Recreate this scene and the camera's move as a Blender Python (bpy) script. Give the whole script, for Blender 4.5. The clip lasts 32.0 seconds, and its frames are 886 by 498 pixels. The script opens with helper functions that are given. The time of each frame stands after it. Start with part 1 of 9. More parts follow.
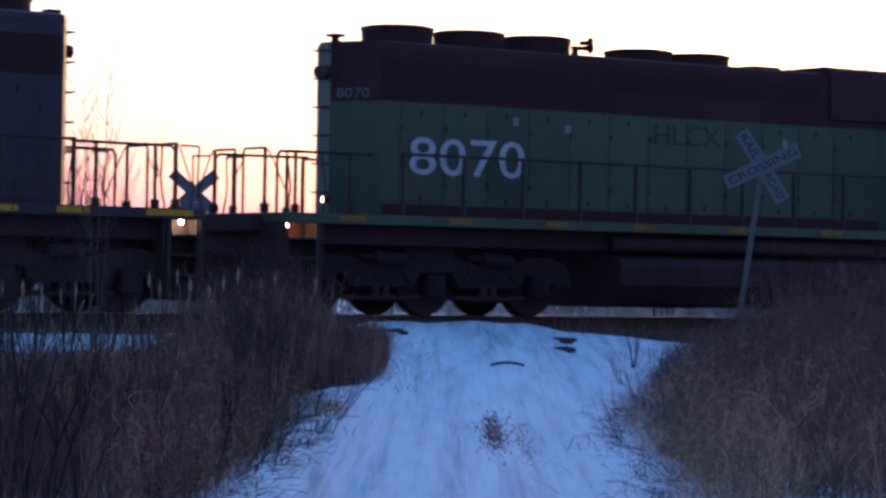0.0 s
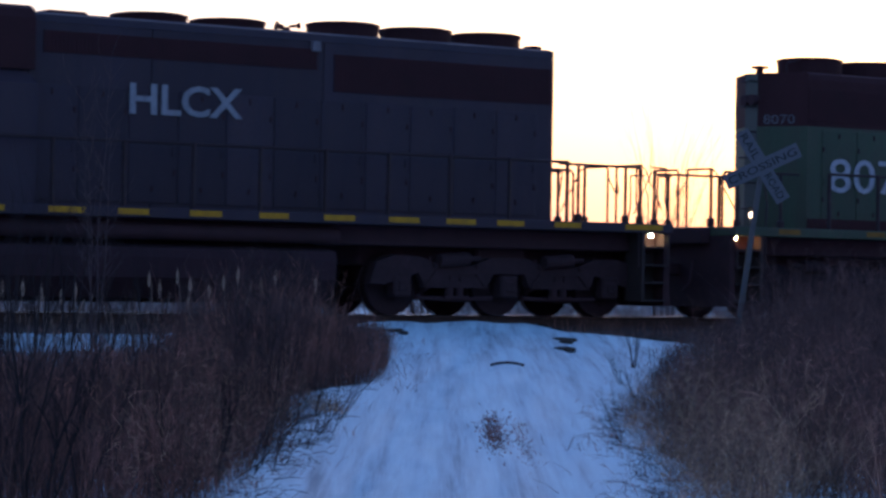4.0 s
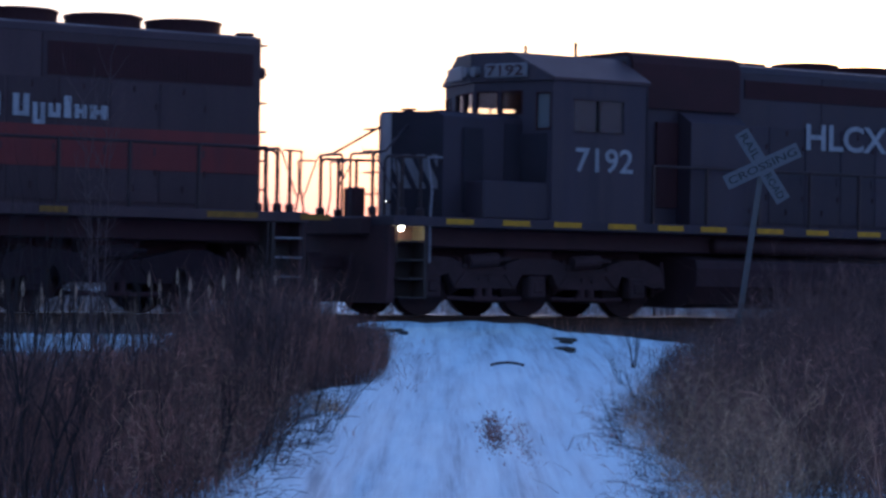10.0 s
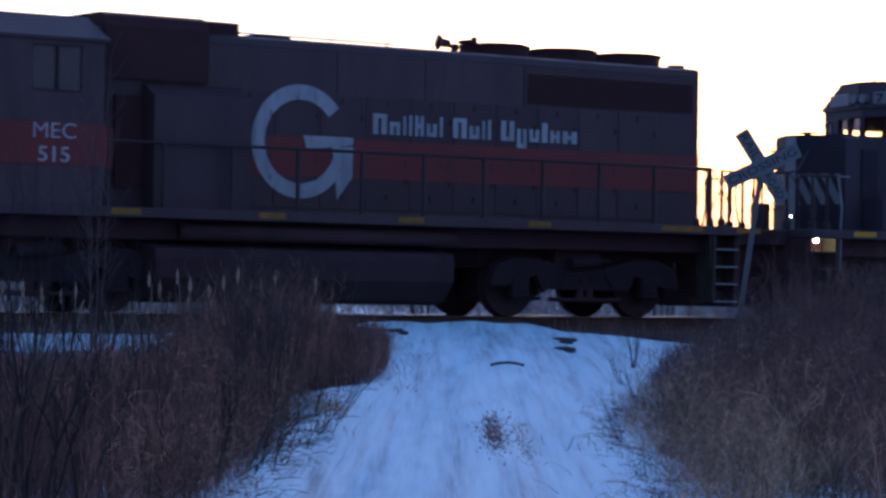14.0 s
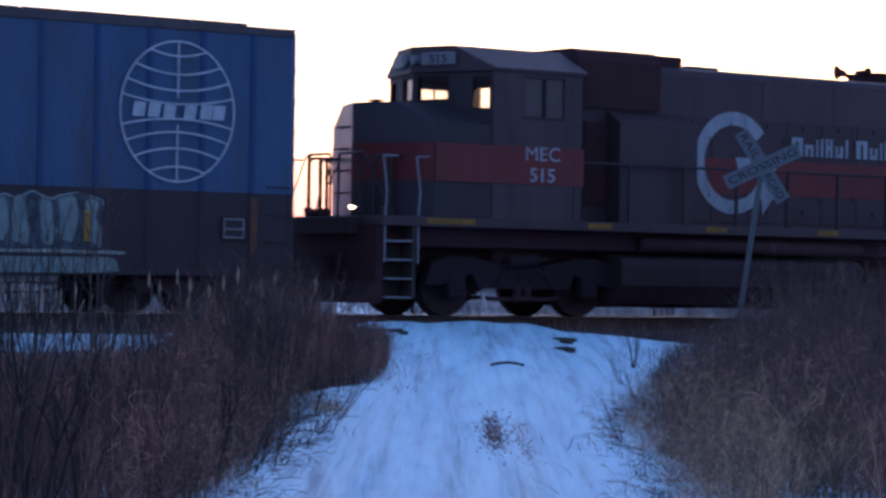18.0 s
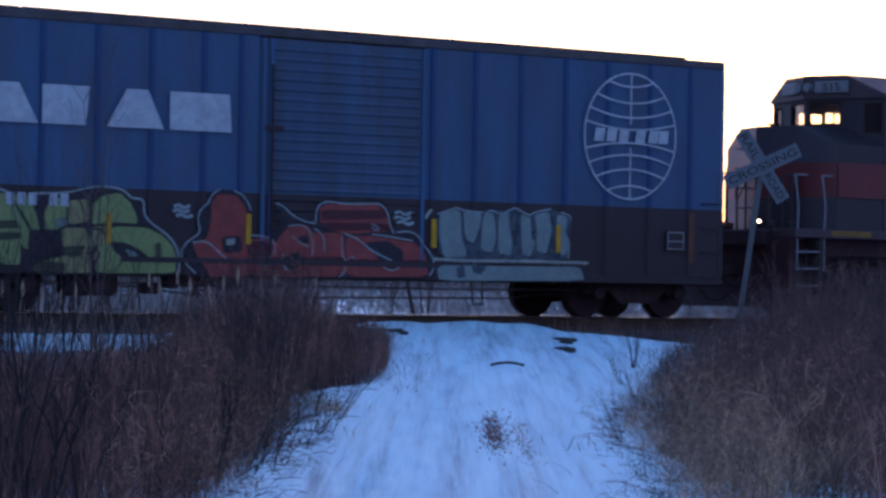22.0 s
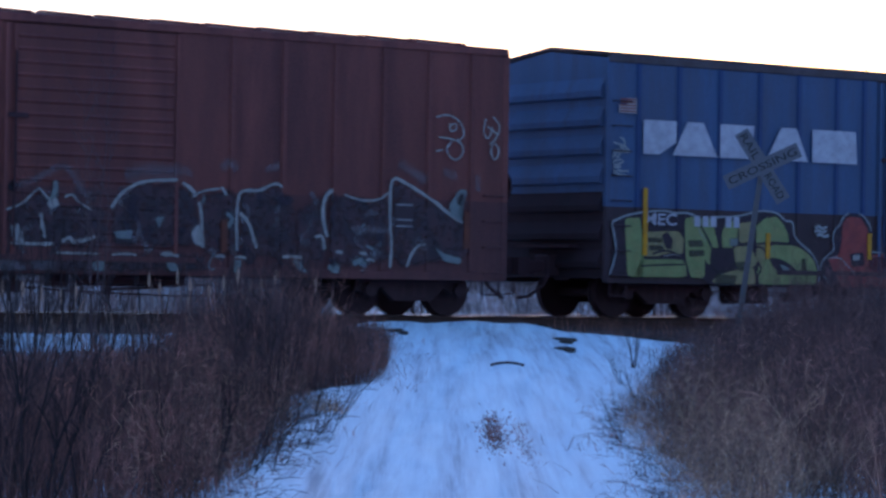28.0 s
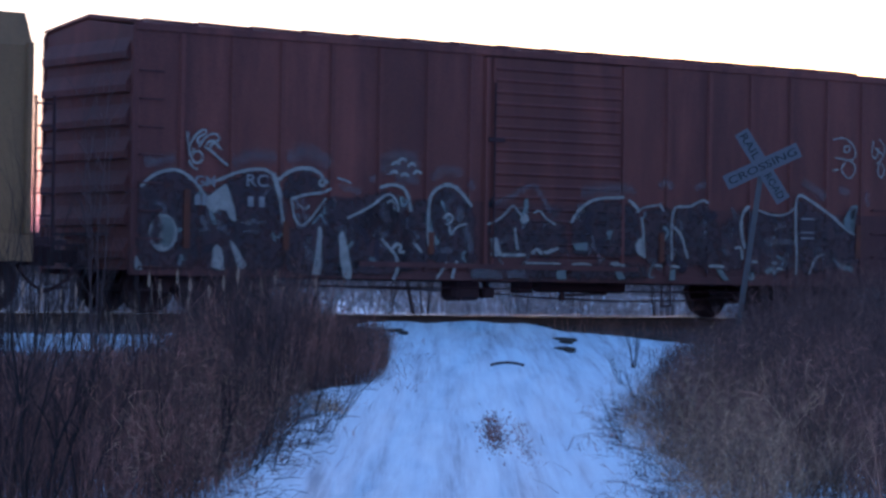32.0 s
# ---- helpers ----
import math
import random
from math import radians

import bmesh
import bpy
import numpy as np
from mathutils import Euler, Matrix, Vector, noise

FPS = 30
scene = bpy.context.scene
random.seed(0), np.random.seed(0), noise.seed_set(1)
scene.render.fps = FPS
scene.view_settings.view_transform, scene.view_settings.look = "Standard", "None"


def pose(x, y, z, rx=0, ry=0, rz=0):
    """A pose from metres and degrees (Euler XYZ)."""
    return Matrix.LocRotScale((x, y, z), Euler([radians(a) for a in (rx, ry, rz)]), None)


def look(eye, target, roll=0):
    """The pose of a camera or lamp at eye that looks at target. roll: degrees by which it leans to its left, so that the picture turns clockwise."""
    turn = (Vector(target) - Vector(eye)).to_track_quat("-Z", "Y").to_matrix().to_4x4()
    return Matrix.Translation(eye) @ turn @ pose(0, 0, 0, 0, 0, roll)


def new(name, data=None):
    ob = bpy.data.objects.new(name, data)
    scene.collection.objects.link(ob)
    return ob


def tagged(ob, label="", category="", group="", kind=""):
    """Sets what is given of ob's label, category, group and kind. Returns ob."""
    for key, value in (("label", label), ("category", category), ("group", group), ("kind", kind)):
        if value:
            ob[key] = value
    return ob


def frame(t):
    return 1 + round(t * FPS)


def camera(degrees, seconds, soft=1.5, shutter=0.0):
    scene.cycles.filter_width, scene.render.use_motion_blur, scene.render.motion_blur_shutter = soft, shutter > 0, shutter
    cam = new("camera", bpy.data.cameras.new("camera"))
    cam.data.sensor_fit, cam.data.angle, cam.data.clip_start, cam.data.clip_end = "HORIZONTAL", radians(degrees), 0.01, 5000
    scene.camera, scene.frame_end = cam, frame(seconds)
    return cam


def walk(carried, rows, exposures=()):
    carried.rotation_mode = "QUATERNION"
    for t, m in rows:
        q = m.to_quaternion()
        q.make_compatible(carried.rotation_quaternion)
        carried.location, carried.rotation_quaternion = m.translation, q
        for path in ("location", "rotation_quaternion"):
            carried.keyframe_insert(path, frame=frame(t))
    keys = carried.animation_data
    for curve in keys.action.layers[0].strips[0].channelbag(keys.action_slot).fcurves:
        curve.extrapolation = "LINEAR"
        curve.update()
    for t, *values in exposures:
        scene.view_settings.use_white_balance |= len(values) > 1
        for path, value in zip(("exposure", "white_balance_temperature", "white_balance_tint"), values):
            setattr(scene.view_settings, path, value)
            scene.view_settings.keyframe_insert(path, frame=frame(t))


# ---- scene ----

cam = camera(17.78, 32.0, soft=2.8, shutter=0.5)
EYE = pose(0, 0, 0.539, 90.6857, 0, 0) @ pose(0, 0, 0, 0, 0, 0.9357)
walk(cam, [(0.0, EYE), (32.0, EYE)],
     exposures=[(0.0, 2.76, 6500, 20), (1.0, 2.50, 6500, 20), (2.0, 2.54, 6500, 20), (3.0, 2.44, 6500, 20), (6.0, 3.06, 6500, 20), (7.0, 3.25, 6500, 20), (8.0, 3.24, 6500, 20), (9.0, 2.94, 6500, 20), (10.0, 2.84, 6500, 20), (12.0, 2.76, 6500, 20), (13.0, 2.72, 6500, 20), (14.0, 2.84, 6500, 20), (17.0, 3.14, 6500, 20), (18.0, 3.02, 6500, 20), (20.0, 2.99, 6500, 20), (23.0, 3.10, 6500, 20), (32.0, 3.18, 6500, 20)])

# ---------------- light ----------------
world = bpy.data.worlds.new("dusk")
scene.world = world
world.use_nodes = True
wn, wl = world.node_tree.nodes, world.node_tree.links
sky = wn.new("ShaderNodeTexSky")
sky.sky_type = "NISHITA"
sky.sun_disc = False
sky.sun_elevation = radians(2.0)
sky.sun_rotation = radians(22)
sky.dust_density = 2.5
sky.ozone_density = 3.0
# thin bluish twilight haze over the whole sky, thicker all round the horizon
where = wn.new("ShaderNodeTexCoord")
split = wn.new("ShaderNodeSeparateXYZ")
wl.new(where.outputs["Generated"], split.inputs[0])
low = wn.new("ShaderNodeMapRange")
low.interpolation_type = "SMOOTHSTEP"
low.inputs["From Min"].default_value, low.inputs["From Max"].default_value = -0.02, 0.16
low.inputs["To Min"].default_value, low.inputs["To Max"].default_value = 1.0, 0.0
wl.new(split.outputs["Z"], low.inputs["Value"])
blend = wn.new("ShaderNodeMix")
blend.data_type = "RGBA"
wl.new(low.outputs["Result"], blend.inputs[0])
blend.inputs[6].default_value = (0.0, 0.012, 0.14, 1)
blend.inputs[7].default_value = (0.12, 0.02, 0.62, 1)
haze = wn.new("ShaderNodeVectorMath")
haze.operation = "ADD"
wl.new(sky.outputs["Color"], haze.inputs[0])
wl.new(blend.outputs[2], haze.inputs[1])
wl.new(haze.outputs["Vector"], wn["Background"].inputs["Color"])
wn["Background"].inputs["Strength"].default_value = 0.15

sun_data = bpy.data.lights.new("sun", "SUN")
sun_data.energy, sun_data.angle, sun_data.color = 0.05, radians(12), (1.0, 0.7, 0.45)
sun = new("sun", sun_data)
sun.matrix_world = look((30, 75, 5), (0, 0, 0))

# ---------------- the track's line ----------------
TURN = 35.0549                     # degrees between the track and the picture plane
CO, SI = math.cos(radians(TURN)), math.sin(radians(TURN))
MID = 47.4036                      # where the track's middle crosses the line of sight


def on_track(s, lat=0.0, z=0.0, extra=0.0):
    """Pose at s metres along the track, lat metres towards the camera's side."""
    return pose(s * CO + lat * SI, MID + s * SI - lat * CO, z, 0, 0, TURN + extra)


def side_of(x, y):
    return x * SI - (y - MID) * CO


def run(t):
    """How far the train has rolled at t seconds."""
    u = (t - 16) / 16
    slack = np.interp(t, [0, 3, 5.5, 8, 10.5, 10.9, 14.5, 16.5, 18, 20, 23, 25, 27.5, 29, 32], [0, 0, -.02, .03, .05, -.05, -.05, .03, .02, 0, -.02, .04, .01, -.02, .03])
    return 2.2257 * (t - 16) + 16 * (-0.058 * u ** 2 - 0.0019 * u ** 3 + 0.01 * u ** 4) + float(slack)


# ---------------- mesh helpers ----------------
def link(name, bm, material, parent=None, label="", smooth=False):
    me = bpy.data.meshes.new(name)
    bmesh.ops.recalc_face_normals(bm, faces=bm.faces)
    bm.to_mesh(me)
    bm.free()
    me.materials.append(material)
    if smooth:
        for p in me.polygons:
            p.use_smooth = True
    ob = new(name, me)
    if parent:
        ob.parent = parent
    if label:
        ob["label"] = label
    return ob


def part(name, bm, material, parent, label="", smooth=False):
    return link(name, bm, material, parent, label, smooth)


def share(name, ob, parent, m):
    """Another part on the same mesh."""
    o = new(name, ob.data)
    o.parent = parent
    o.matrix_basis = m
    return o


def box(bm, x0, x1, y0, y1, z0, z1, bevel=0.0, seg=1):
    r = bmesh.ops.create_cube(bm, size=1.0)
    for v in r["verts"]:
        v.co = Vector((x0 + (v.co.x + 0.5) * (x1 - x0), y0 + (v.co.y + 0.5) * (y1 - y0), z0 + (v.co.z + 0.5) * (z1 - z0)))
    if bevel:
        edges = list({e for v in r["verts"] for e in v.link_edges})
        bmesh.ops.bevel(bm, geom=edges, offset=bevel, segments=seg, affect="EDGES", profile=0.5)
    return bm


def B(*a, **k):
    return box(bmesh.new(), *a, **k)


def rod(bm, a, b, r, seg=8, r2=None):
    a, b = Vector(a), Vector(b)
    d = b - a
    q = bmesh.ops.create_cone(bm, cap_ends=True, segments=seg, radius1=r, radius2=r if r2 is None else r2, depth=d.length)
    m = Matrix.Translation((a + b) / 2) @ d.to_track_quat("Z", "Y").to_matrix().to_4x4()
    bmesh.ops.transform(bm, matrix=m, verts=q["verts"])
    return bm


def tube(bm, pts, r, seg=6):
    for a, b in zip(pts[:-1], pts[1:]):
        rod(bm, a, b, r, seg)
    return bm


def prism(bm, outline, axis, a, b):
    """Extrude a 2D outline from a to b along the axis: 'x' outline in (y, z), 'y' outline in (x, z), 'z' outline in (x, y)."""
    def at(p, k):
        return {"x": (k, p[0], p[1]), "y": (p[0], k, p[1]), "z": (p[0], p[1], k)}[axis]
    lo = [bm.verts.new(at(p, a)) for p in outline]
    hi = [bm.verts.new(at(p, b)) for p in outline]
    n = len(outline)
    bm.faces.new(lo)
    bm.faces.new(hi[::-1])
    for i in range(n):
        bm.faces.new((lo[i], hi[i], hi[(i + 1) % n], lo[(i + 1) % n]))
    return bm


def P(*a):
    return prism(bmesh.new(), *a)


def decal(bm, pts, y):
    """A flat painted shape on a side: pts in (x, z)."""
    bm.faces.new([bm.verts.new((x, y, z)) for x, z in pts])
    return bm


def stripe(bm, pts, w, y):
    """A painted line of width w through pts in (x, z)."""
    n = len(pts)
    left, right = [], []
    for i, (x, z) in enumerate(pts):
        x0, z0 = pts[max(i - 1, 0)]
        x1, z1 = pts[min(i + 1, n - 1)]
        dx, dz = x1 - x0, z1 - z0
        k = math.hypot(dx, dz) or 1.0
        ox, oz = -dz / k * w / 2, dx / k * w / 2
        left.append(bm.verts.new((x + ox, y, z + oz)))
        right.append(bm.verts.new((x - ox, y, z - oz)))
    for i in range(n - 1):
        bm.faces.new((left[i], left[i + 1], right[i + 1], right[i]))
    return bm


def words(name, string, box4, y, material, parent, flip=False, m=None, bold=0.014):
    """Lettering that fills x0, x1, z0, z1 on the side at y."""
    cu = bpy.data.curves.new(name, "FONT")
    cu.body, cu.extrude, cu.resolution_u, cu.offset = string, 0.002, 3, bold
    ob = bpy.data.objects.new(name, cu)
    scene.collection.objects.link(ob)
    me = bpy.data.meshes.new_from_object(ob.evaluated_get(bpy.context.evaluated_depsgraph_get()))
    bpy.data.objects.remove(ob)
    bpy.data.curves.remove(cu)
    n = len(me.vertices)
    co = np.empty(n * 3)
    me.vertices.foreach_get("co", co)
    co = co.reshape(n, 3)
    lo, hi = co.min(0), co.max(0)
    x0, x1, z0, z1 = box4
    fx, fz = (co[:, 0] - lo[0]) / (hi[0] - lo[0]), (co[:, 1] - lo[1]) / (hi[1] - lo[1])
    if flip:
        fx = 1 - fx
    out = np.stack([x0 + fx * (x1 - x0), np.where(co[:, 2] > 0, y, y * 0.9985), z0 + fz * (z1 - z0)], 1)
    # one mesh for each letter: pieces that overlap along the line belong together
    root = list(range(n))

    def find(i):
        while root[i] != i:
            root[i] = root[root[i]]
            i = root[i]
        return i
    faces = [tuple(p.vertices) for p in me.polygons]
    for f in faces:
        for v in f[1:]:
            root[find(v)] = find(f[0])
    spans = {}
    for i in range(n):
        k = find(i)
        a, b = spans.get(k, (9e9, -9e9))
        spans[k] = (min(a, co[i, 0]), max(b, co[i, 0]))
    letters = []
    for k, (a, b) in sorted(spans.items(), key=lambda s: s[1][0]):
        if letters and a < letters[-1][1] - 0.3 * min(b - a, letters[-1][1] - letters[-1][0]):
            letters[-1] = [letters[-1][0], max(b, letters[-1][1]), letters[-1][2] | {k}]
        else:
            letters.append([a, b, {k}])
    bpy.data.meshes.remove(me)
    for a, b, roots in letters:
        idx = [i for i in range(n) if find(i) in roots]
        pos = {v: i for i, v in enumerate(idx)}
        one = bpy.data.meshes.new(name)
        one.from_pydata([tuple(out[i]) for i in idx], [], [[pos[v] for v in f] for f in faces if f[0] in pos])
        one.materials.append(material)
        o = new(name, one)
        o.parent = parent
        if m is not None:
            o.matrix_basis = m
    return o


# ---------------- materials ----------------
def material(name, color, rough=0.6, metal=0.0, vary=0.25, scale=2.0, grain=40.0, bump=0.15, second=None, amount=0.5,
             streak=False, piece=0.0, edge=(0.42, 0.62), gloss=0.22):
    """Base colour with broad variation, fine grain and relief; second: a colour of dirt or wear in patches or runs."""
    m = bpy.data.materials.new(name)
    m.use_nodes = True
    n, l = m.node_tree.nodes, m.node_tree.links
    bs = n["Principled BSDF"]
    tc = n.new("ShaderNodeTexCoord")
    mp = n.new("ShaderNodeMapping")
    l.new(tc.outputs["Object"], mp.inputs["Vector"])
    mp.inputs["Scale"].default_value = (1, 1, 0.16) if streak else (1, 1, 1)
    big = n.new("ShaderNodeTexNoise")
    big.inputs["Scale"].default_value, big.inputs["Detail"].default_value = scale, 5
    l.new(mp.outputs["Vector"], big.inputs["Vector"])
    fine = n.new("ShaderNodeTexNoise")
    fine.inputs["Scale"].default_value, fine.inputs["Detail"].default_value = grain, 3
    l.new(tc.outputs["Object"], fine.inputs["Vector"])

    def mix(fac, a, b, mode="MIX"):
        x = n.new("ShaderNodeMix")
        x.data_type, x.blend_type = "RGBA", mode
        for v, s in ((fac, x.inputs[0]), (a, x.inputs[6]), (b, x.inputs[7])):
            if hasattr(v, "links"):
                l.new(v, s)
            else:
                s.default_value = v if isinstance(v, float) else (*v, 1)
        return x.outputs[2]

    def ramp(src, a, b):
        r = n.new("ShaderNodeMapRange")
        r.inputs["From Min"].default_value, r.inputs["From Max"].default_value = a, b
        l.new(src, r.inputs["Value"])
        return r.outputs["Result"]

    dark = tuple(c * (1 - vary) for c in color)
    lite = tuple(min(1, c * (1 + vary)) for c in color)
    col = mix(ramp(big.outputs["Fac"], 0.3, 0.7), dark, lite)
    if second:
        pat = n.new("ShaderNodeTexNoise")
        pat.inputs["Scale"].default_value, pat.inputs["Detail"].default_value = scale * 1.7, 8
        pat.inputs["Roughness"].default_value = 0.65
        l.new(mp.outputs["Vector"], pat.inputs["Vector"])
        k = n.new("ShaderNodeMath")
        k.operation = "MULTIPLY"
        k.inputs[1].default_value = amount
        l.new(ramp(pat.outputs["Fac"], *edge), k.inputs[0])
        col = mix(k.outputs[0], col, second)
    col = mix(0.35, col, mix(ramp(fine.outputs["Fac"], 0.35, 0.65), tuple(c * 0.7 for c in color), lite))
    if piece:
        info = n.new("ShaderNodeObjectInfo")
        col = mix(ramp(info.outputs["Random"], 0, 1), col, mix(piece, col, tuple(c * 0.35 for c in color)))
    l.new(col, bs.inputs["Base Color"])
    rr = n.new("ShaderNodeMapRange")
    rr.inputs["To Min"].default_value, rr.inputs["To Max"].default_value = max(0.05, rough - 0.12), min(1, rough + 0.12)
    l.new(big.outputs["Fac"], rr.inputs["Value"])
    l.new(rr.outputs["Result"], bs.inputs["Roughness"])
    bs.inputs["Metallic"].default_value = metal
    bs.inputs["Specular IOR Level"].default_value = gloss
    if bump:
        bp = n.new("ShaderNodeBump")
        bp.inputs["Strength"].default_value, bp.inputs["Distance"].default_value = bump, 0.02
        l.new(fine.outputs["Fac"], bp.inputs["Height"])
        l.new(bp.outputs["Normal"], bs.inputs["Normal"])
    return m


def glow(name, color, strength):
    m = bpy.data.materials.new(name)
    m.use_nodes = True
    bs = m.node_tree.nodes["Principled BSDF"]
    bs.inputs["Base Color"].default_value = (0.9, 0.9, 0.9, 1)
    bs.inputs["Emission Color"].default_value = (*color, 1)
    bs.inputs["Emission Strength"].default_value = strength
    return m


def pane(name, tint=(0.8, 0.85, 0.85)):
    m = bpy.data.materials.new(name)
    m.use_nodes = True
    bs = m.node_tree.nodes["Principled BSDF"]
    bs.inputs["Base Color"].default_value = (*tint, 1)
    bs.inputs["Roughness"].default_value = 0.05
    bs.inputs["IOR"].default_value = 1.45
    bs.inputs["Transmission Weight"].default_value = 1.0
    return m




def snow_material():
    """Trodden snow: grey smears drawn out along the path, lumps and fine crust."""
    m = bpy.data.materials.new("snow")
    m.use_nodes = True
    n, l = m.node_tree.nodes, m.node_tree.links
    bs = n["Principled BSDF"]
    tc = n.new("ShaderNodeTexCoord")
    mp = n.new("ShaderNodeMapping")
    mp.inputs["Rotation"].default_value = (0, 0, radians(2))
    mp.inputs["Scale"].default_value = (3.8, 0.085, 1)
    l.new(tc.outputs["Object"], mp.inputs["Vector"])
    smear = n.new("ShaderNodeTexNoise")
    smear.inputs["Scale"].default_value, smear.inputs["Detail"].default_value, smear.inputs["Roughness"].default_value = 1.0, 8, 0.72
    l.new(mp.outputs["Vector"], smear.inputs["Vector"])
    mid = n.new("ShaderNodeTexNoise")
    mid.inputs["Scale"].default_value, mid.inputs["Detail"].default_value = 5.0, 6
    mp2 = n.new("ShaderNodeMapping")
    mp2.inputs["Scale"].default_value = (1.2, 0.055, 1)
    l.new(tc.outputs["Object"], mp2.inputs["Vector"])
    l.new(mp2.outputs["Vector"], mid.inputs["Vector"])
    crust = n.new("ShaderNodeTexNoise")
    crust.inputs["Scale"].default_value, crust.inputs["Detail"].default_value = 28.0, 4
    l.new(tc.outputs["Object"], crust.inputs["Vector"])
    ramp = n.new("ShaderNodeValToRGB")
    e = ramp.color_ramp.elements
    e[0].position, e[0].color = 0.33, (0.30, 0.39, 0.435, 1)
    e[1].position, e[1].color = 0.58, (0.565, 0.735, 0.765, 1)
    e.new(0.45).color = (0.50, 0.65, 0.69, 1)
    l.new(smear.outputs["Fac"], ramp.inputs["Fac"])
    r2 = n.new("ShaderNodeValToRGB")
    f = r2.color_ramp.elements
    f[0].position, f[0].color = 0.34, (0.72, 0.70, 0.70, 1)
    f[1].position, f[1].color = 0.52, (1, 1, 1, 1)
    l.new(mid.outputs["Fac"], r2.inputs["Fac"])
    mx = n.new("ShaderNodeMix")
    mx.data_type, mx.blend_type = "RGBA", "MULTIPLY"
    mx.inputs[0].default_value = 0.38
    l.new(ramp.outputs["Color"], mx.inputs[6])
    l.new(r2.outputs["Color"], mx.inputs[7])
    # wind-packed ripples and scuffs; soot, gritty dirt and shade painted in towards the rails
    scuff = n.new("ShaderNodeTexNoise")
    scuff.inputs["Scale"].default_value, scuff.inputs["Detail"].default_value, scuff.inputs["Roughness"].default_value = 2.6, 7, 0.65
    mp3 = n.new("ShaderNodeMapping")
    mp3.inputs["Scale"].default_value = (2.1, 0.06, 1)
    l.new(tc.outputs["Object"], mp3.inputs["Vector"])
    l.new(mp3.outputs["Vector"], scuff.inputs["Vector"])
    r3 = n.new("ShaderNodeValToRGB")
    g = r3.color_ramp.elements
    g[0].position, g[0].color = 0.36, (0.50, 0.47, 0.50, 1)
    g[1].position, g[1].color = 0.50, (1, 1, 1, 1)
    l.new(scuff.outputs["Fac"], r3.inputs["Fac"])
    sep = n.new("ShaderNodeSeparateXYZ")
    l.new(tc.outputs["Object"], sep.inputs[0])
    grit_shade = n.new("ShaderNodeMapRange")
    grit_shade.inputs["From Min"].default_value, grit_shade.inputs["From Max"].default_value = 31.0, 43.0
    grit_shade.inputs["To Min"].default_value, grit_shade.inputs["To Max"].default_value = 0.30, 0.65
    l.new(sep.outputs["Y"], grit_shade.inputs["Value"])
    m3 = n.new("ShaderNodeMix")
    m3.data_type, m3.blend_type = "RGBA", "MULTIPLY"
    l.new(grit_shade.outputs["Result"], m3.inputs[0])
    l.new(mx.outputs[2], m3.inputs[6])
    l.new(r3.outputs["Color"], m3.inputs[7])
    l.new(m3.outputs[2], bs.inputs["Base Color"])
    bs.inputs["Roughness"].default_value = 0.75
    bs.inputs["Specular IOR Level"].default_value = 0.3
    b1 = n.new("ShaderNodeBump")
    b1.inputs["Strength"].default_value, b1.inputs["Distance"].default_value = 0.45, 0.05
    l.new(mid.outputs["Fac"], b1.inputs["Height"])
    b2 = n.new("ShaderNodeBump")
    b2.inputs["Strength"].default_value, b2.inputs["Distance"].default_value = 0.4, 0.012
    l.new(crust.outputs["Fac"], b2.inputs["Height"])
    l.new(b1.outputs["Normal"], b2.inputs["Normal"])
    l.new(b2.outputs["Normal"], bs.inputs["Normal"])
    return m


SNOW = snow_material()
BALLAST = material("ballast", (0.085, 0.055, 0.05), 0.95, vary=0.4, scale=3, grain=30, bump=0.8)
SOIL = material("cinder_soil", (0.065, 0.040, 0.037), 0.95, vary=0.45, scale=2.5, grain=25, bump=0.9, second=(0.10, 0.07, 0.06), amount=0.5)
RUST = material("rail_rust", (0.07, 0.033, 0.025), 0.8, 0.2, vary=0.3, scale=4, grain=60)
RAILHEAD = material("rail_head", (0.62, 0.58, 0.55), 0.32, 1.0, vary=0.08, scale=5, grain=80, bump=0.0)
TIE = material("tie_wood", (0.06, 0.045, 0.035), 0.9, vary=0.35, scale=6, grain=50, bump=0.6, piece=0.5)
GREEN = material("green_paint", (0.054, 0.074, 0.043), 0.6, vary=0.34, scale=1.7, second=(0.082, 0.050, 0.038), amount=0.8, streak=True, piece=0.42)
BLACK = material("black_paint", (0.050, 0.018, 0.019), 0.75, vary=0.3, scale=1.5, second=(0.062, 0.024, 0.024), amount=0.5, streak=True, gloss=0.08)
NAVY = material("navy_paint", (0.046, 0.029, 0.038), 0.55, vary=0.34, scale=1.6, second=(0.072, 0.040, 0.042), amount=0.75, streak=True, piece=0.42)
MAROON = material("oxide_grille", (0.046, 0.013, 0.014), 0.8, vary=0.3, scale=2)
GREY = material("grey_paint", (0.062, 0.030, 0.033), 0.55, vary=0.34, scale=1.6, second=(0.088, 0.045, 0.044), amount=0.75, streak=True, piece=0.42)
ORANGE = material("orange_stripe", (0.16, 0.024, 0.022), 0.6, vary=0.2, scale=1.5, second=(0.08, 0.025, 0.026), amount=0.55, streak=True)
FRAME = material("frame_grime", (0.047, 0.019, 0.021), 0.8, vary=0.4, scale=2.5, second=(0.062, 0.024, 0.023), amount=0.6)
TANK = material("tank_grime", (0.034, 0.014, 0.017), 0.8, vary=0.4, scale=2.0, second=(0.055, 0.024, 0.026), amount=0.6, streak=True)
TRUCK = material("truck_grime", (0.050, 0.023, 0.024), 0.85, vary=0.35, scale=3, second=(0.024, 0.011, 0.012), amount=0.6)
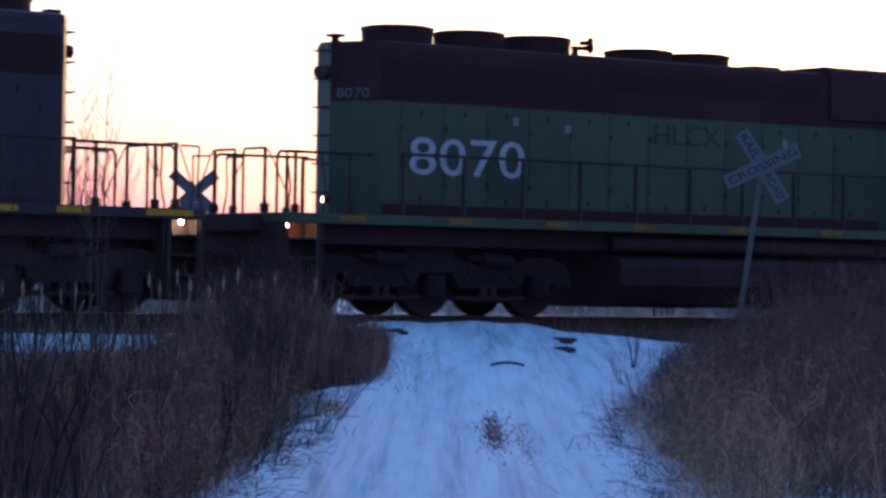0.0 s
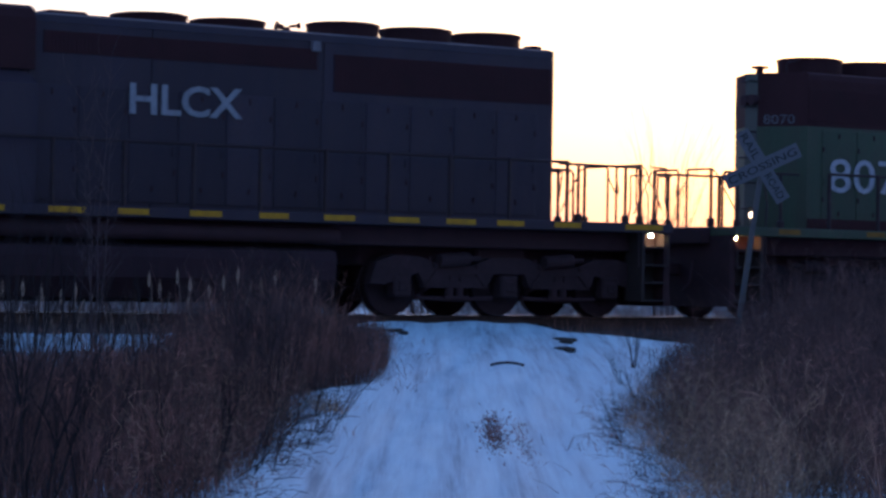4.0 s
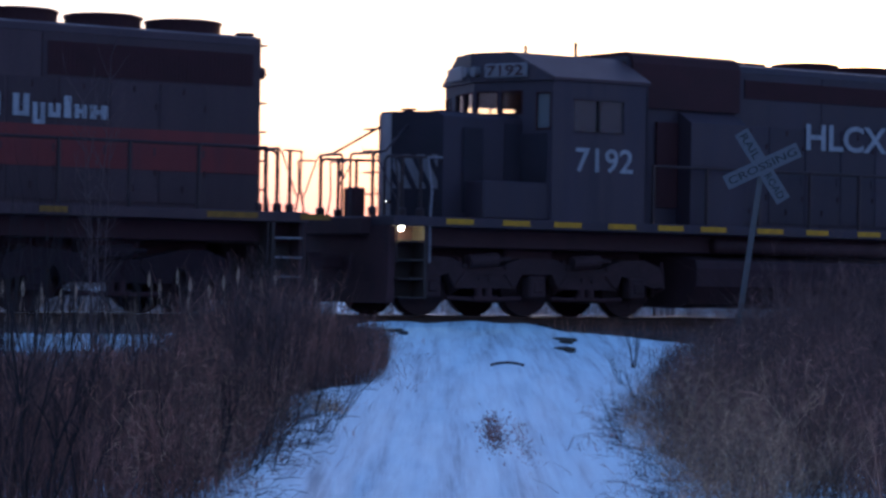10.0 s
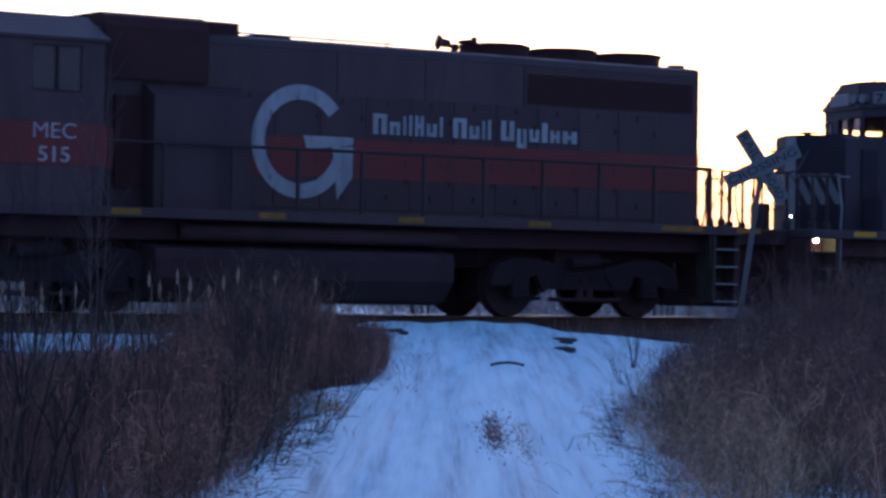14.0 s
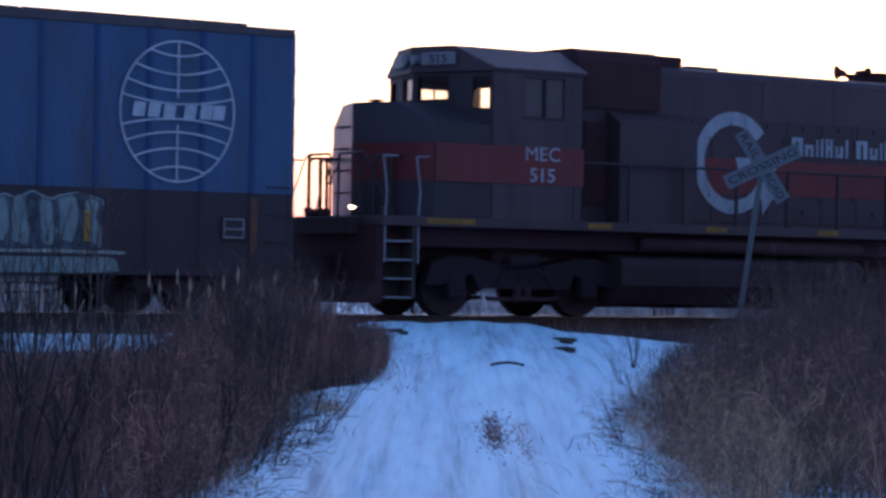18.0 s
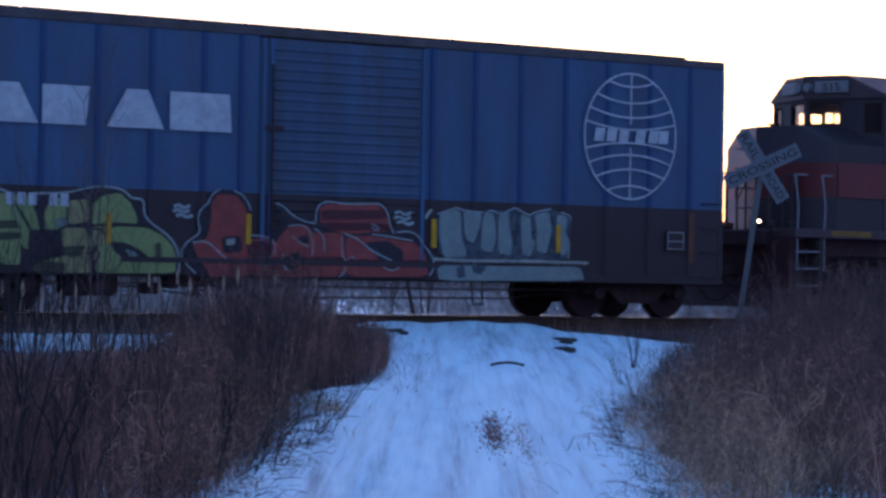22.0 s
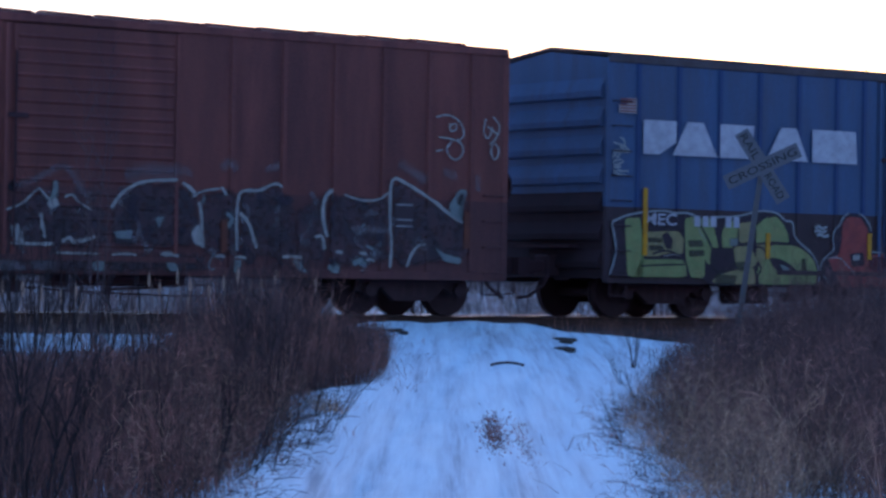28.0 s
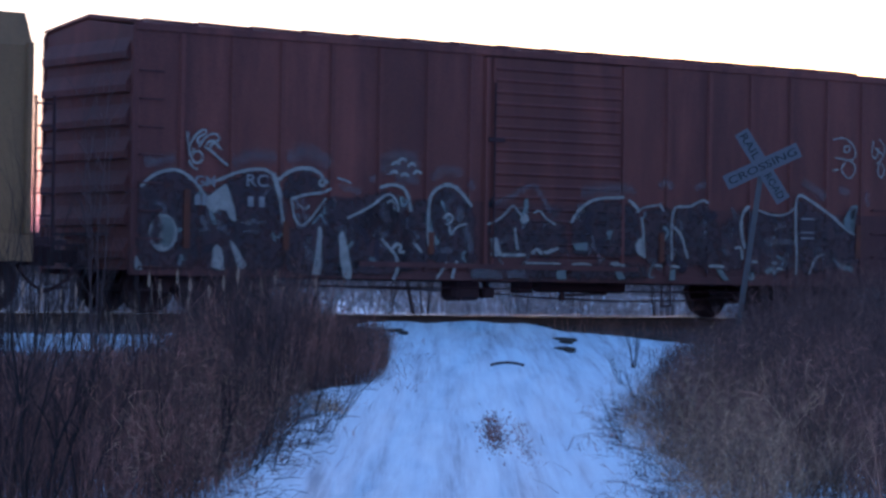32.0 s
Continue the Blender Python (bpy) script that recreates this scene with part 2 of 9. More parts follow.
SOOT = material("soot_grime", (0.043, 0.015, 0.018), 0.85, vary=0.4, scale=2.5, second=(0.052, 0.020, 0.021), amount=0.6)
SOOTY = material("sooty_cast_steel", (0.024, 0.010, 0.013), 0.85, vary=0.35, scale=3, second=(0.016, 0.007, 0.009), amount=0.6)
STEPWELL = material("step_well_paint", (0.044, 0.027, 0.024), 0.7, vary=0.3, scale=3, second=(0.025, 0.018, 0.017), amount=0.6)
WHEEL = material("wheel_steel", (0.04, 0.017, 0.018), 0.75, 0.2, vary=0.3, scale=5)
WHITE = material("white_lettering", (0.40, 0.38, 0.40), 0.65, vary=0.12, scale=3, second=(0.20, 0.18, 0.20), amount=0.6)
YELLOW = material("yellow_stripe", (0.55, 0.235, 0.012), 0.65, vary=0.2, scale=3, second=(0.22, 0.09, 0.02), amount=0.6)
DIM_YELLOW = material("worn_yellow_stripe", (0.24, 0.10, 0.015), 0.7, vary=0.25, scale=3, second=(0.08, 0.04, 0.015), amount=0.7)
STEEL = material("galvanised_steel", (0.42, 0.44, 0.45), 0.45, 0.7, vary=0.15, scale=4)
RAILPAINT = material("handrail_paint", (0.034, 0.017, 0.018), 0.5, vary=0.3, scale=5)
WHITERAIL = material("white_grab_rail", (0.19, 0.16, 0.17), 0.55, vary=0.2, scale=5)
DOORBLUE = material("boxcar_door_blue", (0.052, 0.080, 0.128), 0.6, vary=0.38, scale=1.6, second=(0.066, 0.050, 0.056), amount=0.85, streak=True, piece=0.25)
BLUE = material("boxcar_blue", (0.050, 0.092, 0.166), 0.6, vary=0.36, scale=1.5, second=(0.066, 0.062, 0.080), amount=0.8, streak=True, piece=0.25)
# darker blue for posts: shadow lines put into the colour, plus grimy runs
BLUE_POST = material("boxcar_blue_shade_grime", (0.024, 0.052, 0.12), 0.65, vary=0.25, scale=1.2, second=(0.03, 0.03, 0.05), amount=0.6, streak=True)
UNDERBLUE = material("boxcar_lower_brown", (0.046, 0.026, 0.028), 0.7, vary=0.3, scale=1.5, second=(0.03, 0.02, 0.02), amount=0.5, streak=True)
ROOF = material("roof_galvanised", (0.085, 0.062, 0.064), 0.8, 0.0, vary=0.3, scale=1.5, second=(0.05, 0.03, 0.025), amount=0.7)
BROWN = material("boxcar_brown", (0.190, 0.050, 0.038), 0.65, vary=0.52, scale=1.0, second=(0.055, 0.020, 0.022), amount=0.85, streak=True, piece=0.30)
BROWN_LOW = material("boxcar_lower_grime", (0.112, 0.036, 0.031), 0.7, vary=0.35, scale=1.3, second=(0.045, 0.018, 0.019), amount=0.8, streak=True)
TAN = material("hopper_tan", (0.25, 0.12, 0.056), 0.75, vary=0.2, scale=1.0, second=(0.12, 0.065, 0.04), amount=0.6, streak=True)
GLASS = pane("cab_glass")
# side panes tinted dark to stand for the unlit cab behind them
SHADED_PANE = pane("shaded_cab_glass", (0.07, 0.06, 0.06))
# corner pane whose grey reflection is painted into the base colour
REFLECT_PANE = pane("painted_reflection_glass", (0.12, 0.115, 0.12))
REFLECT_PANE.node_tree.nodes["Principled BSDF"].inputs["Transmission Weight"].default_value = 0.25
REFLECT_PANE.node_tree.nodes["Principled BSDF"].inputs["Roughness"].default_value = 0.35
SHADED_PANE.node_tree.nodes["Principled BSDF"].inputs["Transmission Weight"].default_value = 0.55
SHADED_PANE.node_tree.nodes["Principled BSDF"].inputs["Roughness"].default_value = 0.2
CABIN = material("cab_lining", (0.03, 0.04, 0.04), 0.8)
LAMP_WHITE = glow("lamp_white", (0.9, 1.0, 0.85), 1.5)
STEP_WHITE = glow("step_lamp_white", (0.85, 1.0, 0.6), 60.0)
STEP_WARM = glow("step_lamp_warm", (1.0, 0.7, 0.35), 60.0)
LAMP_WARM = glow("lamp_warm", (1.0, 0.72, 0.42), 1.5)

# ---------------- ground ----------------
LEFT_EDGE = [(8, -1.6), (19.8, -1.42), (21.9, -1.37), (23.2, -1.30), (24.8, -1.30), (27.3, -1.27), (29.7, -1.42), (30.6, -1.20), (31.4, -0.80), (32.0, -0.64), (34.6, -0.62), (42.0, -0.78), (46, -1.2)]
RIGHT_EDGE = [(8, 1.6), (20.6, 1.66), (22.9, 1.74), (24.3, 1.72), (25.7, 1.66), (28.4, 1.86), (31.0, 2.22), (34.0, 2.58), (37.5, 3.02), (40.5, 3.38), (42.3, 3.56), (43.1, 3.48), (44.4, 2.75), (45.4, 1.95), (47, 1.1), (50, 1.0)]
LE, RE = np.array(LEFT_EDGE), np.array(RIGHT_EDGE)


def wobble(x, y, k, seed=0.0):
    """Smooth numpy noise from a few sines."""
    return (np.sin(x * 1.31 * k + 1.7 + seed) * np.sin(y * 1.13 * k + 0.6 + seed * 2) + 0.6 * np.sin((x + y) * 2.3 * k + seed)
            + 0.5 * np.sin((x * 0.7 - y) * 3.1 * k + 2.0 * seed)) / 2.1


def ground_z(x, y):
    x, y = np.asarray(x, float), np.asarray(y, float)
    lat = side_of(x, y)
    ramp = np.interp(lat, [-60, -14, -3.2, -2.0, 1.2, 22.4, 60], [-0.9, -0.9, -0.30, -0.17, -0.13, -1.0, -1.0])
    low = np.interp(lat, [-60, -10, -3.0, -1.9, 1.9, 3.0, 5.5, 7.5, 10, 14, 20, 60], [-0.9, -0.85, -0.45, -0.26, -0.24, -0.28, -0.36, -0.52, -0.78, -0.98, -1.1, -1.1])
    le, re = np.interp(y, LE[:, 0], LE[:, 1]), np.interp(y, RE[:, 0], RE[:, 1])
    out = np.maximum(np.maximum(le - x, x - re), 0)
    k = np.clip(out / 0.8, 0, 1)
    k = k * k * (3 - 2 * k)
    z = ramp * (1 - k) + low * k
    near = np.exp(-((y - 30) / 40) ** 2)
    z = z + near * (0.012 * wobble(x, y * 0.4, 2.2, 1.0) + 0.003 * wobble(x, y * 0.4, 6.0, 2.0))
    # wheel ruts that run up the path
    mid = np.interp(y, [20, 30, 36, 46], [0.05, 0.42, 0.85, 1.2])
    for off, deep, wide, sway in ((-0.75, 0.045, 0.17, 0.06), (0.78, 0.045, 0.17, 0.06), (-0.35, 0.026, 0.10, 0.16), (0.42, 0.028, 0.10, -0.14), (0.05, 0.020, 0.08, 0.25), (1.15, 0.018, 0.12, 0.10)):
        z = z - deep * near * (1 - k) * np.exp(-((x - mid - off + sway * np.sin(y * 0.5 + off * 3)) / wide) ** 2) * (lat > 2) * (0.8 + 0.2 * np.sin(y * 1.3 + off))
    # a line of footprints that bends in from the near left
    foot = np.interp(y, [18, 20.4, 22.5, 26, 30, 36, 42], [-1.0, -0.62, -0.33, -0.18, -0.10, 0.15, 0.5])
    z = z - 0.045 * (1 - k) * np.exp(-((x - foot - 0.06 * np.sin(y * 2.3)) / 0.08) ** 2) * (lat > 2) * np.clip(0.25 + 0.7 * np.sin(y * 3.1 + 1.5 * np.sin(y * 0.9)) + 0.25 * np.sin(y * 7.3), 0, 1)
    z = z + near * (0.006 * wobble(x * 1.6, y * 0.3, 5.0, 6.0) + 0.003 * wobble(x, y * 0.4, 11.0, 7.0))
    # snow heaped against the near rail where the path meets it
    z = z + 0.10 * np.exp(-((lat - 1.75) / 0.5) ** 2) * (1 - k) * np.clip(0.6 + 0.6 * wobble(x, y, 1.4, 3.0), 0, 1)
    far = np.clip((y - 90) / 300, 0, 1)
    return z + far * 0.4 * wobble(x * 0.02, y * 0.02, 1.0, 4.0)


def sheet(name, xs, ys, zf, mat):
    gx, gy = np.meshgrid(xs, ys)
    gz = zf(gx, gy)
    co = np.stack([gx, gy, gz], -1).reshape(-1, 3)
    w, h = len(xs), len(ys)
    i = np.arange((h - 1) * (w - 1))
    r, c = i // (w - 1), i % (w - 1)
    a = r * w + c
    return fast_mesh(name, co, np.stack([a, a + 1, a + w + 1, a + w], 1), mat, True)


def fast_mesh(name, co, quads, mat, smooth=False):
    """One mesh from vertex and face arrays (all faces with the same number of corners)."""
    me = bpy.data.meshes.new(name)
    n, k = quads.shape
    me.vertices.add(len(co))
    me.vertices.foreach_set("co", np.ascontiguousarray(co, np.float32).ravel())
    me.loops.add(n * k)
    me.loops.foreach_set("vertex_index", np.ascontiguousarray(quads, np.int32).ravel())
    me.polygons.add(n)
    me.polygons.foreach_set("loop_start", np.arange(n, dtype=np.int32) * k)
    me.polygons.foreach_set("loop_total", np.full(n, k, dtype=np.int32))
    if smooth:
        me.polygons.foreach_set("use_smooth", np.ones(n, dtype=bool))
    me.update(calc_edges=True)
    me.materials.append(mat)
    return new(name, me)


xs = np.concatenate([np.linspace(-3000, -60, 26), np.linspace(-50, -10, 60), np.arange(-9.8, 12, 0.09), np.linspace(12.4, 50, 60), np.linspace(60, 3000, 26)])
ys = np.concatenate([np.linspace(-400, -10, 8), np.arange(-8, 17, 1.0), np.arange(17.2, 56, 0.10), np.linspace(57, 160, 90), np.linspace(170, 3500, 40)])
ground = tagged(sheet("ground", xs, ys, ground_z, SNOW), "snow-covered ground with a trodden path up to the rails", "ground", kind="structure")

# ---------------- track ----------------
track = tagged(new("track"), "single railway track with shiny worn rail heads", "track", kind="structure")
track.matrix_basis = on_track(0)
for y in (-0.7525, 0.7525):
    part("rail", P([(y - 0.07, -0.18), (y + 0.07, -0.18), (y + 0.07, -0.165), (y + 0.012, -0.14), (y + 0.012, -0.05), (y + 0.036, -0.036),
                    (y + 0.036, -0.004), (y - 0.036, -0.004), (y - 0.036, -0.036), (y - 0.012, -0.05), (y - 0.012, -0.14), (y - 0.07, -0.165)],
                   "x", -150, 150), RUST, track, "rusty steel rail")
    part("rail_head", P([(y - 0.034, -0.0038), (y - 0.02, -0.001), (y, 0.0), (y + 0.02, -0.001), (y + 0.034, -0.0038)], "x", -150, 150), RAILHEAD, track, "polished running surface")
tie = None
for i in range(-34, 40):
    x = i * 0.53 + random.uniform(-0.03, 0.03)
    if tie is None:
        tie = part("tie", B(-0.11, 0.11, -1.3, 1.3, -0.36, -0.185, 0.012), TIE, track)
        tie.matrix_basis = pose(x, 0, 0)
    else:
        share("tie", tie, track, pose(x, random.uniform(-0.05, 0.05), 0, 0, 0, random.uniform(-1.5, 1.5)))


def stones(name, n, xr, yr, zf, size, mat, seed):
    rng = np.random.default_rng(seed)
    base = np.array([(1, 0, 0), (-1, 0, 0), (0, 1, 0), (0, -1, 0), (0, 0, 1), (0, 0, -1)], float)
    tri = np.array([(0, 2, 4), (2, 1, 4), (1, 3, 4), (3, 0, 4), (2, 0, 5), (1, 2, 5), (3, 1, 5), (0, 3, 5)])
    p = np.stack([rng.uniform(*xr, n), rng.uniform(*yr, n), np.zeros(n)], 1)
    p[:, 2] = zf(p)
    v = base[None] * rng.uniform(0.5, 1.3, (n, 6, 1)) * (size * rng.uniform(0.5, 1.4, (n, 1, 1)))
    a = rng.uniform(0, 6.28, n)
    c, s = np.cos(a)[:, None], np.sin(a)[:, None]
    v = np.stack([v[..., 0] * c - v[..., 1] * s, v[..., 0] * s + v[..., 1] * c, v[..., 2] * 0.8], -1) + p[:, None]
    return fast_mesh(name, v.reshape(-1, 3), (tri[None] + 6 * np.arange(n)[:, None, None]).reshape(-1, 3), mat)


def bed_z(p):
    return np.where(np.abs(p[:, 1]) < 1.5, -0.2, -0.2 - (np.abs(p[:, 1]) - 1.5) * 0.32)


part("ballast_bed", P([(-2.6, -0.62), (-1.5, -0.22), (1.5, -0.22), (2.6, -0.62)], "x", -150, 150), BALLAST, track, "dark stone ballast")
gravel = stones("ballast_stones", 9000, (-17, 20), (-2.3, 2.0), bed_z, 0.035, BALLAST, 5)
gravel.parent = track
gravel["kind"] = "stuff"


def verge(name, s0, s1, wide):
    """Thin spread of cinders and soil over the snow beside the ballast, from s0 to s1 along the track; wide: its reach by place."""
    ss, q = np.arange(s0, s1, 0.12), np.linspace(0, 1, 26)
    gs, gq = np.meshgrid(ss, q)
    reach = np.interp(gs, *wide) + 0.35 * wobble(gs, gs * 0.3, 4.0, 3.0) + 0.15 * wobble(gs, gs, 9.0, 5.0)
    lat = 1.55 + gq * np.maximum(reach - 1.55, 0.05)
    x, y = gs * CO + lat * SI, MID + gs * SI - lat * CO
    z = ground_z(x, y) + 0.025 * (1 - gq ** 3) + 0.02 * wobble(x, y, 9.0, 2.0) * (1 - gq) - 0.012 * gq ** 6
    w, h = len(ss), len(q)
    i = np.arange((h - 1) * (w - 1))
    a = i // (w - 1) * w + i % (w - 1)
    o = fast_mesh(name, np.stack([x, y, z], -1).reshape(-1, 3), np.stack([a, a + 1, a + w + 1, a + w], 1), SOIL, True)
    return tagged(o, "dark cinders and soil along the ballast", "verge", kind="structure")


verge("verge_east", 0.75, 16, ([0.7, 1.0, 1.6, 4, 16], [2.9, 5.2, 6.0, 5.0, 4.4]))
verge("verge_west", -18, -3.5, ([-18, -6, -4.2, -3.4], [2.7, 2.9, 3.4, 2.2]))


# ---------------- running gear ----------------
def wheelset(parent, x, r, axle_list):
    bm = bmesh.new()
    rod(bm, (0, -1.0, 0), (0, 1.0, 0), 0.085, 10)
    for s in (-1, 1):
        rod(bm, (0, s * 0.70, 0), (0, s * 0.835, 0), r, 32, r * 0.99) if s > 0 else rod(bm, (0, -0.835, 0), (0, -0.70, 0), r * 0.99, 32, r)
        rod(bm, (0, s * 0.66, 0), (0, s * 0.70, 0), r + 0.028, 32)
        rod(bm, (0, s * 0.835, 0), (0, s * 0.86, 0), r * 0.35, 16)
        for k in range(3):
            a = k * 2.094
            rod(bm, (math.cos(a) * r * 0.6, s * 0.82, math.sin(a) * r * 0.6), (math.cos(a) * r * 0.6, s * 0.845, math.sin(a) * r * 0.6), 0.05, 8)
    ob = part("wheelset", bm, WHEEL, parent, "steel wheel pair on its axle")
    ob.matrix_basis = pose(x, 0, r)
    axle_list.append((ob, x, r))
    return ob


def loco_truck(parent, xc, offs, r, axle_list, cast, dark):
    """Cast side frames with journals, springs and brake gear over the axles."""
    span = max(abs(o) for o in offs)
    for s in (-1, 1):
        y0, y1 = s * 0.98, s * 1.16
        pts = [(xc - span - 0.62, 0.52), (xc - span - 0.5, 0.86), (xc - span - 0.15, 0.98)]
        for a, b in zip(offs[:-1], offs[1:]):
            m = (a + b) / 2
            pts += [(xc + a + 0.35, 0.96), (xc + m - 0.3, 0.82), (xc + m + 0.3, 0.82), (xc + b - 0.35, 0.96)]
        pts += [(xc + span + 0.15, 0.98), (xc + span + 0.5, 0.86), (xc + span + 0.62, 0.52)]
        low = [(xc + span + 0.35, 0.50)]
        for a, b in zip(offs[::-1][:-1], offs[::-1][1:]):
            low += [(xc + a - 0.32, 0.70), (xc + a - 0.45, 0.46), (xc + b + 0.45, 0.46), (xc + b + 0.32, 0.70)]
        low += [(xc - span - 0.35, 0.50)]
        part("truck_frame", P(pts + low, "y", y0, y1), cast, parent, "grimy cast-steel truck side frame")
        for a, b in zip(offs[:-1], offs[1:]):
            m = xc + (a + b) / 2
            part("frame_rib", P([(m - 0.62, 0.50), (m - 0.42, 0.74), (m + 0.42, 0.74), (m + 0.62, 0.50), (m + 0.54, 0.50), (m + 0.38, 0.69), (m - 0.38, 0.69), (m - 0.54, 0.50)], "y", min(y0, y1) - 0.03, max(y0, y1) + 0.03), cast, parent)
            part("spring_nest", box(rod(rod(bmesh.new(), (m - 0.1, s * 1.1, 0.33), (m - 0.1, s * 1.1, 0.5), 0.07, 10), (m + 0.1, s * 1.1, 0.33), (m + 0.1, s * 1.1, 0.5), 0.07, 10), m - 0.24, m + 0.24, *sorted((s * 1.0, s * 1.18)), 0.28, 0.33), dark, parent)
        for o in offs:
            part("brake_shoe", box(bmesh.new(), xc + o + 0.53, xc + o + 0.60, *sorted((s * 0.72, s * 0.9)), 0.35, 0.7, 0.01), dark, parent)
            part("brake_hanger", tube(bmesh.new(), [(xc + o + 0.56, s * 1.12, 0.95), (xc + o + 0.60, s * 1.14, 0.5), (xc + o + 0.52, s * 1.0, 0.42)], 0.028), dark, parent)
        for o in offs:
            part("journal_box", box(box(bmesh.new(), xc + o - 0.17, xc + o + 0.17, min(y0, y1) - 0.03, max(y0, y1) + 0.05, r - 0.2, r + 0.17, 0.03),
                                    xc + o - 0.10, xc + o + 0.10, min(y0, y1) - 0.05, max(y0, y1) + 0.09, r - 0.12, r + 0.09, 0.03), cast, parent)
        for a, b in zip(offs[:-1], offs[1:]):
            m = xc + (a + b) / 2
            bm = bmesh.new()
            for k in (-0.42, -0.1, 0.1, 0.42):
                rod(bm, (m + k, s * 1.15, 0.62 + 0.2 * (abs(k) > 0.3)), (m + k, s * 1.185, 0.62 + 0.2 * (abs(k) > 0.3)), 0.045, 10)
            rod(bm, (m - 0.38, s * 1.2, 0.9), (m + 0.2, s * 1.2, 0.94), 0.11, 12)
            rod(bm, (m + 0.2, s * 1.2, 0.94), (m + 0.45, s * 1.2, 0.95), 0.04, 8)
            part("brake_cylinder", bm, cast, parent)
            part("brake_rigging", tube(bmesh.new(), [(m - 0.75, s * 1.12, 0.3), (m, s * 1.12, 0.27), (m + 0.75, s * 1.12, 0.3)], 0.035), dark, parent)
    part("truck_bolster", B(xc - 0.5, xc + 0.5, -0.95, 0.95, 0.6, 1.15, 0.05), dark, parent)
    part("truck_transom", B(xc - span - 0.5, xc + span + 0.5, -0.62, 0.62, 0.8, 1.13, 0.03), dark, parent)
    for o in offs:
        wheelset(parent, xc + o, r, axle_list)
        part("traction_motor", B(xc + o - 0.05, xc + o + 0.75, -0.6, 0.6, 0.22, 0.86, 0.1, 2), dark, parent)


def car_truck(parent, xc, axle_list):
    r = 0.419
    for s in (-1, 1):
        pts = [(xc - 1.12, 0.40), (xc - 1.02, 0.58), (xc - 0.55, 0.66), (xc - 0.35, 0.76), (xc + 0.35, 0.76), (xc + 0.55, 0.66), (xc + 1.02, 0.58),
               (xc + 1.12, 0.40), (xc + 0.75, 0.36), (xc + 0.62, 0.46), (xc + 0.36, 0.24), (xc - 0.36, 0.24), (xc - 0.62, 0.46), (xc - 0.75, 0.36)]
        part("truck_frame", P(pts, "y", s * 0.98, s * 1.12), TRUCK, parent, "rusty cast-steel truck side frame")
        bm = bmesh.new()
        for k in (-0.2, 0, 0.2):
            rod(bm, (xc + k, s * 1.05, 0.3), (xc + k, s * 1.05, 0.56), 0.085, 10)
        part("truck_spring", bm, FRAME, parent)
        for o in (-0.87, 0.87):
            part("bearing_cap", rod(bmesh.new(), (xc + o, s * 1.1, r), (xc + o, s * 1.22, r), 0.11, 14), TRUCK, parent)
    part("truck_bolster", B(xc - 0.2, xc + 0.2, -1.1, 1.1, 0.42, 0.72, 0.04), FRAME, parent)
    for o in (-0.87, 0.87):
        wheelset(parent, xc + o, r, axle_list)


def coupler(parent, x, d, label="dark steel knuckle coupler"):
    """Knuckle coupler whose pulling face is at x, opening towards d."""
    bm = box(bmesh.new(), min(x - d * 0.85, x - d * 0.2), max(x - d * 0.85, x - d * 0.2), -0.1, 0.1, 0.75, 0.95, 0.02)
    prism(bm, [(x - d * 0.28, -0.16), (x - d * 0.28, 0.17), (x + d * 0.07, 0.2), (x + d * 0.07, 0.08), (x - d * 0.06, 0.05), (x - d * 0.03, -0.16)], "z", 0.70, 1.0)
    part("coupler", bm, FRAME, parent, label)
    hose = [(x - d * 0.55, -0.35, 0.72), (x - d * 0.4, -0.35, 0.5), (x - d * 0.15, -0.3, 0.34), (x + d * 0.02, -0.2, 0.31)]
    part("air_hose", tube(bmesh.new(), hose, 0.028, 8), FRAME, parent, "sagging rubber air hose", True)


# ---------------- locomotives ----------------
def wall(bm, axis, pos, thick, a0, a1, z0, z1, holes):
    """Upright wall on plane axis = pos, from a0 to a1, with rectangular openings (b0, b1, c0, c1), in one piece."""
    ca = sorted({a0, a1, *[v for h in holes for v in h[:2]]})
    cz = sorted({z0, z1, *[v for h in holes for v in h[2:]]})
    made = {}

    def corner(i, j, side):
        if (i, j, side) not in made:
            k = pos + thick * side
            made[i, j, side] = bm.verts.new((ca[i], k, cz[j]) if axis == "y" else (k, ca[i], cz[j]))
        return made[i, j, side]
    cells = {(i, j) for i in range(len(ca) - 1) for j in range(len(cz) - 1)
             if not any(h[0] < (ca[i] + ca[i + 1]) / 2 < h[1] and h[2] < (cz[j] + cz[j + 1]) / 2 < h[3] for h in holes)}
    for i, j in cells:
        ring = [(i, j), (i + 1, j), (i + 1, j + 1), (i, j + 1)]
        for side in (0, 1):
            bm.faces.new([corner(*c, side) for c in ring])
        for (p, q), near in zip(zip(ring, ring[1:] + ring[:1]), ((i, j - 1), (i + 1, j), (i, j + 1), (i - 1, j))):
            if near not in cells:
                bm.faces.new([corner(*p, 0), corner(*q, 0), corner(*q, 1), corner(*p, 1)])
    return bm


def hood_outline(w, z0, z1, r):
    return [(-w, z0), (-w, z1 - r), (-w + 0.29 * r, z1 - 0.29 * r), (-w + r, z1), (w - r, z1), (w - 0.29 * r, z1 - 0.29 * r), (w, z1 - r), (w, z0)]


